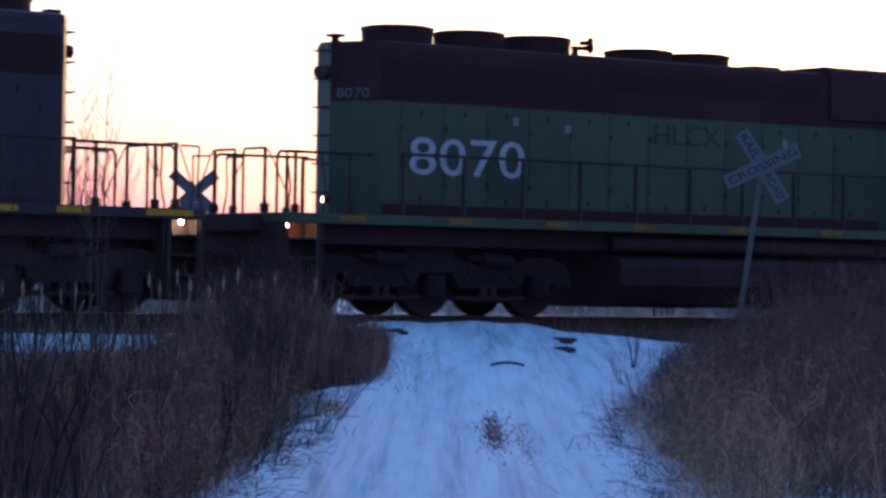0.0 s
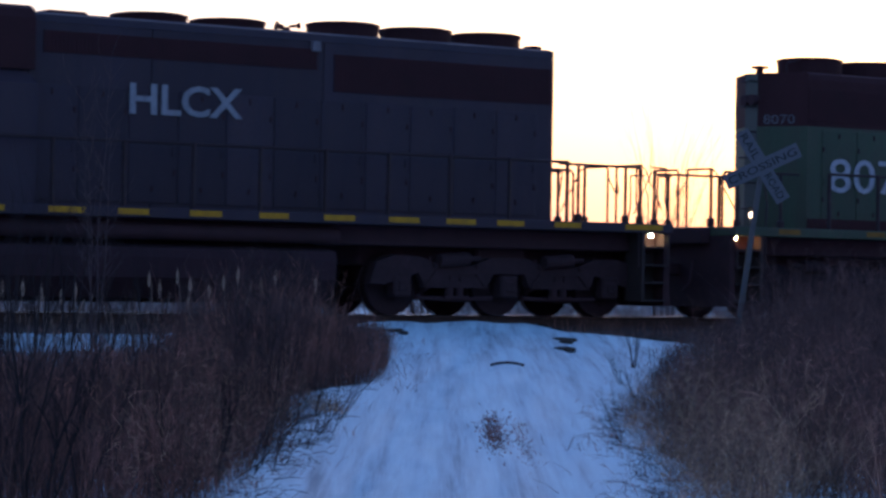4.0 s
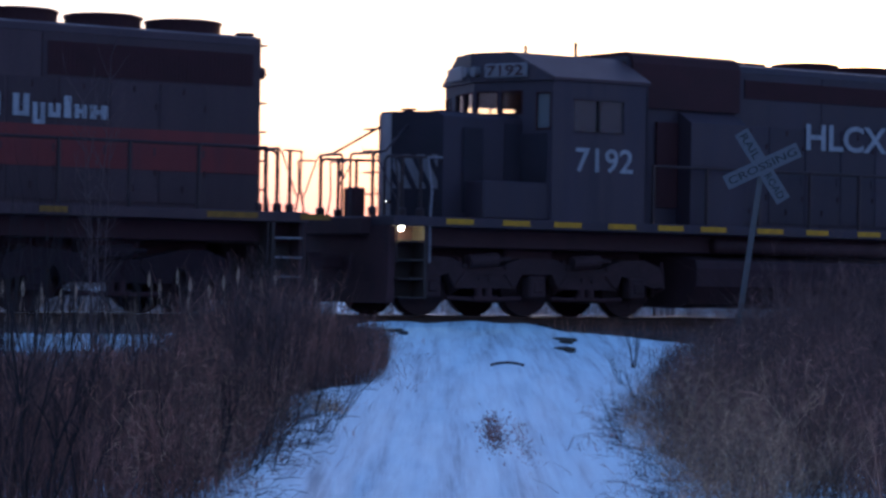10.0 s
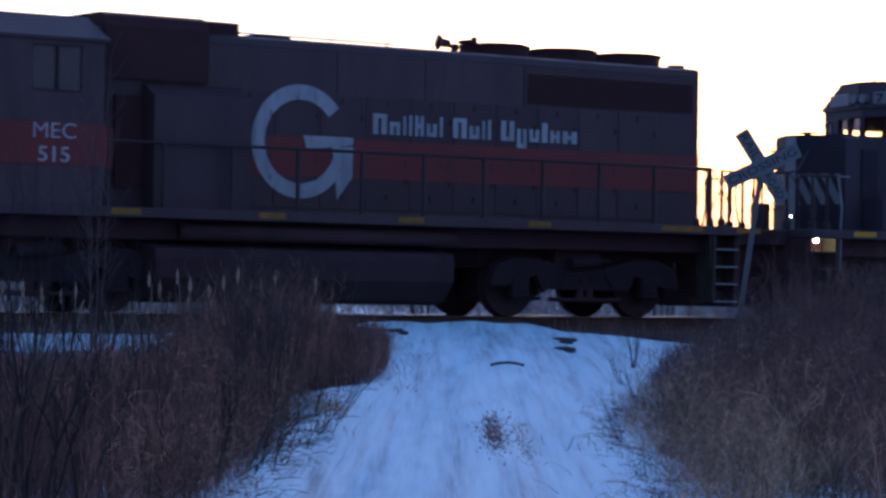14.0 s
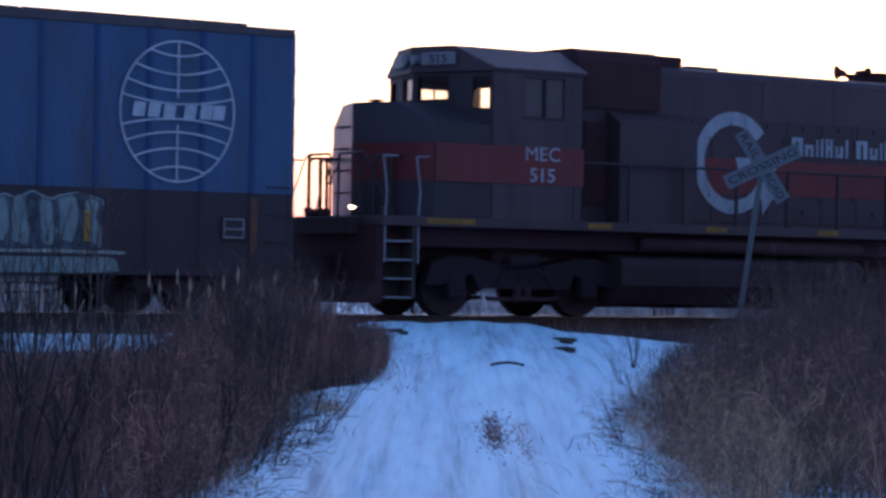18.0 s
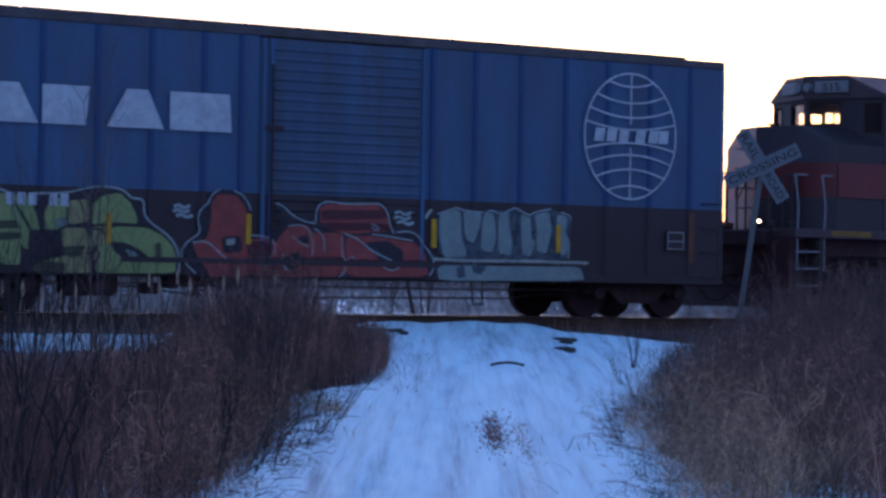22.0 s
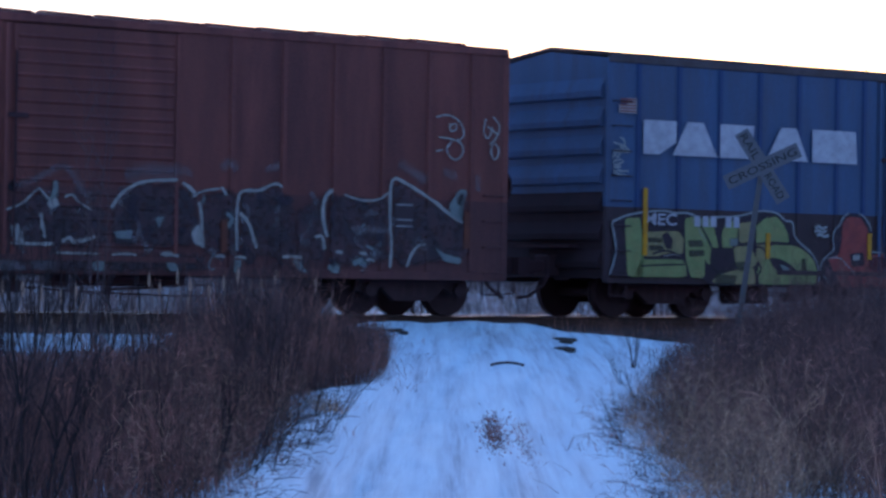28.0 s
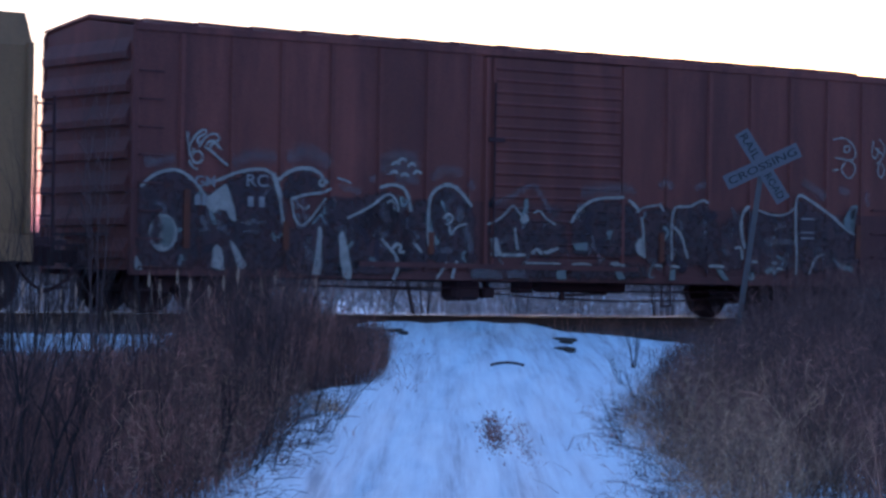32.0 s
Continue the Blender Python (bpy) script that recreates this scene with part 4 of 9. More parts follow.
def cut_off(pts, at, side):
    """The part of an outline whose first coordinate lies past the line."""
    out = []
    for (a, b), (c, d) in zip(pts, pts[1:] + pts[:1]):
        if side * (a - at) >= 0:
            out.append((a, b))
        if (a - at) * (c - at) < 0:
            t = (at - a) / (c - a)
            out.append((at, b + t * (d - b)))
    return out


def front_7192(ob):
    cab(ob, dict(x0=-7.10, x1=-4.57, rec=0.5, w=1.55, eave=3.93, ridge=4.42, flat=0.75, paint=NAVY, front_paint=NAVY_SHADED, nose_paint=DARK_NAVY, nose_plate=NOSE_SHEEN, far_windows=[(-6.15, -5.1, 3.1, 3.62), (-4.95, -4.64, 3.1, 3.7)], dark=NAVY, roof_paint=GREY,
                 front_windows=[(0.06, 0.5, 3.38, 3.76), (0.58, 1.0, 3.38, 3.76), (1.3, 1.58, 3.12, 3.72)], side_windows=[(-6.15, -5.1, 3.1, 3.62)], board=(0.30, 1.16, 3.98, 4.22), board_paint=BOARD,
                 antennas=[(-5.88, 0.2, 0.22), (-4.95, 0.0, 0.32)], reflect_pane=True, side_glass=SHADED_PANE, nose=(-8.86, 0.95, 3.35, 0.48, 0.15, 0.85, 3.27), light_block=(-5.5, -5.1, 3.4)))
    words("board_number", "7192", (0.36, 1.10, 4.01, 4.19), -0.135, BLACK, ob, m=pose(-7.10, 0, 0, 0, 0, -72.1), bold=0.012)
    words("cab_number", "7192", (-6.11, -4.89, 2.42, 2.83), -1.556, FADED, ob)
    words("side_lettering", "HLCX", (-0.49, 1.50, 3.02, 3.50), -1.018, FADED, ob, bold=0.022)
    # white stripes slanting down the near and far nose facets
    for s, turn in ((-1, -59.1), (1, 59.1)):
        for k in range(5):
            a = -0.36 + 0.27 * k
            quad = cut_off(cut_off([(a, 2.64), (a + 0.16, 2.64), (a + 0.46, 2.08), (a + 0.30, 2.08)], 0.03, 1), 0.84, -1)
            if len(quad) < 3:
                continue
            bm = bmesh.new()
            decal(bm, quad, s * 0.004)
            o = part("nose_stripe", bm, BOARD, ob, "white diagonal nose stripe")
            o.matrix_basis = pose(-8.86, s * 0.15, 0, 0, 0, turn)
    for s in (-1, 1):
        part("nose_handrail", tube(bmesh.new(), [(-8.72, s * 0.4, 3.12), (-9.40, s * 0.78, 2.66), (-9.62, s * 0.78, 2.62)], 0.02), RAILPAINT, ob)
    part("roof_box", B(2.76, 2.92, -1.03, -0.96, 4.16, 4.33, 0.01), BOARD, ob, "small pale box under the roof edge")
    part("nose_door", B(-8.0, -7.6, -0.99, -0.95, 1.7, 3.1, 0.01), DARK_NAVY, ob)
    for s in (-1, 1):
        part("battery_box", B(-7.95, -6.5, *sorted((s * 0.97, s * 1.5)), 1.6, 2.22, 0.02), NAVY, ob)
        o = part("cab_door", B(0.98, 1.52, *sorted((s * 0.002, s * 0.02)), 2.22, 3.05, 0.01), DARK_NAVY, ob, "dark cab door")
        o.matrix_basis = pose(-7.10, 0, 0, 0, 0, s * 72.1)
        # flat dark panel in place of the shade in the corner
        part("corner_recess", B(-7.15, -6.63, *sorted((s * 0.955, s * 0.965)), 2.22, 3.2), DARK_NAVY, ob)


def front_515(ob):
    cab(ob, dict(x0=-6.62, x1=-4.2, rec=0.54, w=1.52, eave=4.02, ridge=4.45, flat=0.8, paint=GREY, front_paint=GREY_SHADED, nose_paint=GREY_GLOSS, nose_plate=GREY, side_glass=SHADED_PANE, far_windows=[(-5.45, -4.85, 3.62, 3.88), (-4.78, -4.28, 3.25, 3.92)], back_windows=[(0.99, 1.44, 3.35, 3.95)], dark=GREY, roof_paint=GREY,
                 front_windows=[(0.08, 0.70, 3.56, 3.95), (1.20, 1.54, 3.40, 3.92)], side_windows=[(-5.43, -4.63, 3.29, 3.93)], board=(0.22, 0.90, 4.12, 4.34), board_paint=BOARD,
                 antennas=[], nose=(-7.81, 1.5, 3.47, 0.58, 0.03, 0.8, 3.12), light_block=(-5.5, -5.25, 3.5)))
    for s in (-1, 1):
        part("orange_stripe", B(-7.22, -4.21, s * 1.527 - 0.006, s * 1.527 + 0.006, 2.18, 2.80), ORANGE, ob, "faded orange-red band")
        part("orange_stripe", B(-4.2, 7.69, s * 0.99 - 0.012, s * 0.99 + 0.012, 2.18, 2.80), ORANGE, ob, "faded orange-red band")
        part("orange_stripe", P([(-7.817, s * 0.03), (-7.236, s * 1.503), (-7.2, s * 1.4), (-7.76, s * 0.03)], "z", 2.18, 2.80), ORANGE_GLOSS, ob, "faded orange-red band")
    part("orange_stripe", P([(7.70, -0.982), (8.168, -0.17), (8.168, 0.17), (7.70, 0.982)], "z", 2.18, 2.80), ORANGE, ob, "faded orange-red band")
    words("board_number", "515", (0.40, 0.75, 4.16, 4.30), -0.135, BLACK, ob, m=pose(-6.62, 0, 0, 0, 0, -70.4), bold=0.012)
    words("cab_lettering", "MEC", (-5.42, -4.72, 2.57, 2.80), -1.540, FADED, ob, bold=0.0)
    words("cab_number", "515", (-5.34, -4.82, 2.22, 2.45), -1.540, FADED, ob)
    bm = rod(bmesh.new(), (-2.0, 0, 4.47), (1.9, 0, 4.47), 0.014, 6)
    for x in (-1.9, -0.6, 0.7, 1.8):
        rod(bm, (x, 0, 4.33), (x, 0, 4.47), 0.014, 6)
    part("roof_conduit", bm, STEEL, ob, "thin bare conduit along the roof")
    # round emblem: an open ring with a flag-shaped spur
    cx, cz, ro, ri = -0.49, 2.73, 0.90, 0.66
    bm = bmesh.new()
    n = 40
    a0, a1 = radians(38), radians(338)
    ring = [(a0 + (a1 - a0) * i / n) for i in range(n + 1)]
    for p, q in zip(ring[:-1], ring[1:]):
        decal(bm, [(cx + r * math.cos(a), cz + r * math.sin(a)) for r, a in ((ri, p), (ro, p), (ro, q), (ri, q))], -1.012)
    decal(bm, [(cx + 0.05, cz + 0.10), (cx + 1.0, cz + 0.10), (cx + 0.98, cz - 0.02), (cx + 0.12, cz - 0.12)], -1.012)
    decal(bm, [(cx + 0.60, cz - 0.05), (cx + 1.0, cz - 0.05), (cx + 0.98, cz - 0.55), (cx + 0.70, cz - 0.90), (cx + 0.66, cz - 0.55)], -1.0125)
    part("side_emblem", bm, FADED, ob, "large white ring emblem")
    part("painted_dash", decal(bmesh.new(), [(cx - 1.16, cz + 0.31), (cx - 0.98, cz + 0.31), (cx - 0.98, cz + 0.42), (cx - 1.16, cz + 0.42)], -1.012), FADED, ob)
    # three painted words as bars, letter by letter
    x = 0.87
    for word in ("Hxilhxl", "Hxil", "Hgxtxm"):
        for c in word:
            w = {"i": 0.06, "l": 0.06, "h": 0.17, "H": 0.27, "g": 0.2, "m": 0.3, "t": 0.12, "x": 0.2}[c]
            zb = 2.80 if c == "g" else 2.91
            zt = {"x": 3.12, "g": 3.12, "m": 3.12, "i": 3.22}.get(c, 3.24)
            for a, b in ((x, x + w),) if w < 0.14 else ((x, x + w * 0.38), (x + w * 0.62, x + w)):
                part("painted_bar", decal(bmesh.new(), [(a, zb), (b, zb), (b, zt), (a, zt)], -1.018), FADED, ob, "white bar in place of a letter")
            if w >= 0.14:
                zc = (zt - 0.07, zb, (zb + zt) / 2 - 0.035)[round(x * 10) % 3]
                part("painted_bar", decal(bmesh.new(), [(x + w * 0.38, zc), (x + w * 0.62, zc), (x + w * 0.62, zc + 0.07), (x + w * 0.38, zc + 0.07)], -1.018), FADED, ob, "white bar in place of a letter")
            x += w + 0.058
        x += 0.15


def build_locomotives():
    six = dict(half=10.49, cab_back=-4.57, hood_end=7.58, top=4.44, fan_top=4.76, trucks=(-6.58, 6.58), axle_offsets=(-2.13, 0.0, 2.13), tank=(-3.37, 3.0),
               nose_x=-8.7, stack=-1.2, bulge=(-3.45, -2.2, 1.35, 3.47), door_top=3.4, plow=False, plow_paint=FRAME, tread=STEPWELL,
               grilles=[(3.2, 7.54, 3.55, 4.14), (-1.94, 2.87, 3.88, 4.2)], hatch=(-4.5, -2.1, 1.05, 3.6, 4.56), rail_span=(-4.4, 7.5))
    a = AXLES["8070"] = []
    g = locomotive("locomotive_8070", "dark green six-axle diesel locomotive with a black upper hood",
                   dict(six, paint=GREEN, sill=GREEN, end_paint=GREEN_GLOSS, soot=BLACK, step_lamps=[(9.60, 1.40, STEP_WARM)], low_band=True, mark_paint=DIM_YELLOW, band=3.46, horn_y=0.5, joints=[-2.2, 0.9, 3.05], fans=(6.65, 5.2, 3.78, 1.53, 0.2), horn=3.32, front=front_8070,
                        step_rail=(WHITERAIL, RAILPAINT, WHITERAIL), marks=[(8.24, .5), (6.19, .45), (4.24, .43), (2.36, .5), (.28, .45), (-1.92, .5), (-4.1, .5), (-6.3, .5)],
                        lamps=[(8.12, 0.12, 1.86, LAMP_WARM, 0.05)]), a)
    words("ghost_lettering", "HLCX", (1.95, 0.45, 2.98, 3.33), 1.004, GHOST, g, bold=0.01)
    for x, z in ((4.92, 3.24), (3.83, 3.16), (-1.05, 3.12)):
        part("data_plate", B(x - 0.06, x + 0.06, 0.99, 1.006, z - 0.07, z + 0.07), WHITERAIL, g)
    words("hood_number", "8070", (7.06, 4.73, 2.28, 2.90), 1.018, WHITE, g, bold=0.004)
    words("end_number", "8070", (-0.36, 0.24, 3.50, 3.67), -0.01, DIM_WHITE, g, m=pose(7.81, 0.575, 0, 0, 0, 119.6), bold=0.006)
    a = AXLES["7192"] = []
    b = locomotive("locomotive_7192", "navy blue six-axle diesel locomotive with faded white lettering",
                   dict(six, cast=TRUCK, grime=FRAME, top=4.48, fan_top=4.74, paint=NAVY, sill=NAVY, end_paint=NAVY_GLOSS, step_lamps=[(-9.50, -1.42, STEP_WHITE), (9.40, -1.38, STEP_WHITE)], mark_paint=YELLOW, joints=[-2.2, -0.1, 3.0], fans=(6.85, 5.42, 3.98, 1.8, 0.38), horn=2.72, horn_size=0.6, front=front_7192,
                        step_rail=(WHITERAIL, RAILPAINT, RAILPAINT), marks=[(-8.73, .54), (-7.6, .55), (-6.55, .57), (-5.41, .58), (-4.33, .55), (-3.39, .57), (-2.11, .6), (-.96, .52), (.27, .56), (1.5, .53), (2.68, .57), (3.9, .58), (5.01, .58), (6.02, .55), (7.2, .55), (8.7, .8)],
                        lamps=[(-8.94, -0.12, 1.86, LAMP_WHITE, 0.022)]), a)
    a = AXLES["515"] = []
    c = locomotive("locomotive_515", "dark grey four-axle diesel locomotive with a faded orange band",
                   dict(half=9.01, cab_back=-4.197, hood_end=7.70, top=4.34, fan_top=4.58, trucks=(-5.135, 5.14), axle_offsets=(-1.37, 1.37), tank=(-3.3, 2.2), nose_x=-7.7,
                        stack=-0.6, bulge=(-3.3, -1.6, 1.35, 3.4), door_top=3.5, plow=True, plow_paint=MAROON, tread=WHITERAIL, grilles=[(4.0, 7.55, 3.55, 4.05)],
                        brake_stand=0.12, roof_covers=[(-2.19, -1.52, 0.8, 0.20), (-1.51, 2.1, 0.75, 0.012)], hatch=(-4.0, -2.2, 1.06, 3.55, 4.55), rail_span=(-4.4, 7.5), paint=GREY, sill=GREY, end_paint=GREY_GLOSS, mark_paint=DIM_YELLOW, joints=[-2.9, 0.2, 1.9, 3.9], fans=(6.85, 5.43, 3.98), horn=2.95,
                        front=front_515, step_rail=(WHITERAIL, RAILPAINT, WHITERAIL), marks=[(-7.4, .95), (-4.13, .5), (-1.57, .48), (1.02, .49), (3.6, .46), (6.43, .9), (8.1, .55)],
                        lamps=[(-7.9, -0.10, 1.75, LAMP_WARM, 0.034), (-7.9, -0.2, 1.75, LAMP_WARM, 0.03)]), a)
    return {"8070": (g, 42.0, 180), "7192": (b, 21.12, 0), "515": (c, 1.52, 0)}


# ---------------- boxcars ----------------
def boxcar(name, label, cfg, axles):
    """Fifty-foot boxcar: posts on the sides, sliding door, ribbed ends, peaked roof."""
    ob = tagged(new(name), label, "boxcar", "boxcars of the train")
    h, near, far, z0, z1, ridge = 7.775, 1.48, cfg.get("far_side", 1.74), 0.66, cfg.get("eave", 4.37), cfg["ridge"]
    mid = (far - near) / 2
    paint, lower, split = cfg["paint"], cfg["lower"], cfg["split"]
    part("body", B(-h + 0.06, h - 0.06, -near + 0.03, far - 0.03, z0 + 0.1, z1 - 0.02), cfg["shade"], ob)
    for s, w in ((-1, near), (1, far)):
        y0, y1 = sorted((s * (w - 0.02), s * w))
        for a, b in ((-h, cfg["door"][0]), (cfg["door"][1], h)):
            part("side_panel", B(a, b, y0, y1, split, z1), paint, ob)
            part("lower_side_panel", B(a, b, y0, y1, z0, split), lower, ob)
        part("side_sill", B(-h, h, *sorted((s * (w - 0.1), s * (w + 0.012))), z0 - 0.08, z0 + 0.06, 0.008), lower, ob)
        part("eave_rail", B(-h, h, *sorted((s * (w - 0.06), s * (w + 0.03))), z1 - 0.07, z1 + 0.05, 0.015), cfg["roof"], ob)
        # vertical side posts
        post, lowpost = None, None
        for x in cfg["posts"]:
            m = pose(x, s * w, 0, 0, 0, 0 if s < 0 else 180)
            if post is None:
                outline = [(-0.055, 0.0), (-0.035, -0.04), (0.035, -0.04), (0.055, 0.0)]
                post = part("side_post", P(outline, "z", split, z1 - 0.07), cfg["post_paint"], ob)
                lowpost = part("lower_side_post", P(outline, "z", z0 + 0.06, split), lower, ob)
                post.matrix_basis = lowpost.matrix_basis = m
            else:
                share("side_post", post, ob, m)
                share("lower_side_post", lowpost, ob, m)
        # sliding door with pressed ribs
        d0, d1 = cfg["door"]
        door = part("sliding_door", B(d0, d1, *sorted((s * (w - 0.03), s * (w + 0.02))), split, z1 - 0.1), cfg.get("door_paint", paint), ob, cfg["door_label"])
        part("door_bottom", B(d0, d1, *sorted((s * (w - 0.03), s * (w + 0.02))), z0 + 0.1, split), lower, door)
        k = z0 + 0.35
        while k < z1 - 0.25:
            part("door_rib", P([(s * (w + 0.02), k - 0.035), (s * (w + 0.045), k), (s * (w + 0.02), k + 0.035)], "x", d0 + 0.25, d1 - 0.12), cfg.get("door_paint", paint) if k > split else lower, door)
            k += cfg["rib_step"]
        for x in (d0 + 0.06, d0 + 0.2, d1 - 0.05):
            part("door_post", B(x - 0.03, x + 0.03, *sorted((s * w, s * (w + 0.05))), z0 + 0.1, z1 - 0.1), paint, door)
        part("door_track", B(d0 - 2.4, d1 + 0.3, *sorted((s * (w + 0.005), s * (w + 0.06))), z0 + 0.12, z0 + 0.2), lower, ob)
        part("door_latch", box(rod(bmesh.new(), (d0 + 0.2, s * (w + 0.07), z0 + 0.3), (d0 + 0.2, s * (w + 0.07), z1 - 0.5), 0.018), d0 + 0.08, d0 + 0.4, *sorted((s * (w + 0.04), s * (w + 0.08))), 2.85, 2.92), FRAME, door)
        # ladders at the corners
        for e in (-1, 1):
            xa, xb = sorted((e * (h - 0.06), e * (h - 0.5)))
            nr = 8 if e * s > 0 else 4
            for k in range(nr):
                z = z0 + 0.05 + k * 0.42
                part("grab_iron", tube(bmesh.new(), [(xa + 0.03, s * w, z), (xa + 0.03, s * (w + 0.07), z), (xb - 0.03, s * (w + 0.07), z), (xb - 0.03, s * w, z)], 0.011), lower, ob)
            part("sill_step", tube(bmesh.new(), [(xa + 0.04, s * (w - 0.03), z0), (xa + 0.06, s * (w - 0.03), 0.36), (xb - 0.06, s * (w - 0.03), 0.36), (xb - 0.04, s * (w - 0.03), z0)], 0.016), FRAME, ob)
    # pressed ends
    for e in (-1, 1):
        xo = e * h
        part("end_panel", P([(-near, z0), (far, z0), (far, z1), (mid, ridge - 0.03), (-near, z1)], "x", min(xo, xo - e * 0.05), max(xo, xo - e * 0.05)), paint, ob)
        part("lower_end_panel", B(*sorted((xo + e * 0.002, xo + e * 0.008)), -near + 0.01, far - 0.01, z0, split + 0.25), cfg["end_lower"], ob, "grimy lower end sheet")
        k = z0 + 0.30
        while k < z1 - 0.2:
            part("end_rib", P([(xo, k - 0.15), (xo + e * 0.09, k - 0.12), (xo + e * 0.10, k - 0.02), (xo, k + 0.20)], "y", -near + 0.1, far - 0.1), paint if k > split + 0.25 else cfg["end_lower"], ob)
            k += cfg["end_step"]
        for s, w in ((-1, near), (1, far)):
            part("corner_post", B(*sorted((xo - e * 0.1, xo + e * 0.03)), *sorted((s * (w - 0.09), s * (w + 0.006))), split, z1, 0.012), paint, ob)
            part("lower_corner_post", B(*sorted((xo - e * 0.1, xo + e * 0.03)), *sorted((s * (w - 0.09), s * (w + 0.006))), z0 - 0.06, split - 0.002, 0.012), lower, ob)
        if e > 0:
            yb = cfg.get("brake_y", 0.5)
            part("brake_wheel", rod(bmesh.new(), (xo + e * 0.22, yb, 2.15), (xo + e * 0.25, yb, 2.15), 0.25, 20), FRAME, ob)
            part("brake_housing", B(xo + 0.02, xo + 0.20, yb - 0.16, yb + 0.16, 1.95, 2.32, 0.03), FRAME, ob)
            part("brake_chain_rod", rod(bmesh.new(), (xo + 0.12, yb, 1.2), (xo + 0.12, yb, 1.96), 0.025, 8), FRAME, ob)
        part("end_platform", B(*sorted((xo, xo + e * 0.22)), -0.75, 0.75, 1.18, 1.22), FRAME, ob)
        coupler(ob, xo + e * 0.88, e)
        part("draft_sill", B(*sorted((xo - e * 0.4, xo + e * 0.25)), -0.2, 0.2, 0.68, 1.05, 0.02), FRAME, ob)
    # roof sheets
    n = 16
    for i in range(n):
        a, b = -h + 2 * h * i / n, -h + 2 * h * (i + 1) / n
        part("roof_sheet", P([(-near - 0.02, z1 + 0.03), (mid, ridge - 0.02), (far + 0.02, z1 + 0.03), (far + 0.02, z1 + 0.06), (mid, ridge + 0.015), (-near - 0.02, z1 + 0.06)], "x", a + 0.05, b), cfg["roof"], ob)
        part("roof_rib", P([(-near - 0.02, z1 + 0.06), (mid, ridge + 0.01), (far + 0.02, z1 + 0.06), (far + 0.02, z1 + 0.10), (mid, ridge + 0.065), (-near - 0.02, z1 + 0.10)], "x", a, a + 0.10), cfg["roof"], ob)
    # underframe gear
    part("centre_sill", B(-h + 0.2, h - 0.2, -0.2, 0.2, 0.62, 0.86), FRAME, ob)
    for x in np.arange(-4.2, 4.3, 1.4):
        part("cross_bearer", B(x - 0.05, x + 0.05, -near + 0.05, far - 0.05, 0.56, 0.68), FRAME, ob)
    tank, valve, box_, drum = cfg["gear"]
    part("air_tank", B(*tank, -1.15, -0.72, 0.26, 0.62, 0.06), FRAME, ob)
    part("tank_strap", B(tank[0] + 0.12, tank[0] + 0.17, -1.16, -0.71, 0.25, 0.66), FRAME, ob)
    part("control_valve", B(*valve, -1.12, -0.85, 0.30, 0.48, 0.03), FRAME, ob)
    part("valve_bracket", B(sum(valve) / 2 - 0.03, sum(valve) / 2 + 0.03, -1.05, -0.95, 0.46, 0.64), FRAME, ob)
    part("junction_box", B(*box_, -1.15, -0.9, 0.39, 0.62, 0.02), FRAME, ob)
    part("brake_cylinder", rod(bmesh.new(), (drum[0], -0.95, 0.54), (drum[1], -0.95, 0.54), 0.13, 14), FRAME, ob)
    d = drum[1] - drum[0]
    for f, low in ((0.28, 0.27), (0.78, 0.37)):
        part("rod_hanger", B(drum[0] + f * d - 0.035, drum[0] + f * d + 0.035, -1.02, -0.95, low, 0.5), FRAME, ob)
    part("brake_lever", rod(bmesh.new(), (drum[0] + 0.28 * d, -1.0, 0.36), (drum[0] + 0.78 * d, -1.0, 0.40), 0.02, 6), FRAME, ob)
    part("brake_rod", tube(bmesh.new(), [(-5.5, -0.6, 0.5), (valve[0], -0.9, 0.40), (drum[0], -0.95, 0.32), (drum[1], -0.9, 0.27), (3.6, -0.8, 0.30), (5.2, -0.5, 0.42)], 0.014), FRAME, ob)
    part("brake_pipe", tube(bmesh.new(), [(-5.0, -1.15, 0.46), (tank[0], -1.15, 0.46), (drum[0], -1.15, 0.46), (2.4, -1.15, 0.44), (5.0, -1.1, 0.46)], 0.013), FRAME, ob)
    part("pipe_hanger", tube(bmesh.new(), [(2.68, -1.2, 0.62), (2.70, -1.2, 0.20), (2.90, -1.2, 0.20), (2.88, -1.2, 0.62)], 0.016), FRAME, ob)
    for xc in (-h + 1.57, h - 1.57):
        car_truck(ob, xc, axles)
        part("body_bolster", B(xc - 0.2, xc + 0.2, -near + 0.05, far - 0.05, 0.72, 0.95), FRAME, ob)
    return ob


def rounded(pts, k=3):
    """Chaikin rounding of a closed outline."""
    for _ in range(k):
        q = []
        for (x0, z0), (x1, z1) in zip(pts, pts[1:] + pts[:1]):
            q += [(0.75 * x0 + 0.25 * x1, 0.75 * z0 + 0.25 * z1), (0.25 * x0 + 0.75 * x1, 0.25 * z0 + 0.75 * z1)]
        pts = q
    return pts


def paint_marks(name, shapes, material_, ob, y, label="", line=0.0):
    bm = bmesh.new()
    for i, pts in enumerate(shapes):
        if line:
            stripe(bm, pts, line, y - 0.0004 * (i % 3))
        else:
            decal(bm, pts, y - 0.0004 * (i % 5))
    return part(name, bm, material_, ob, label)


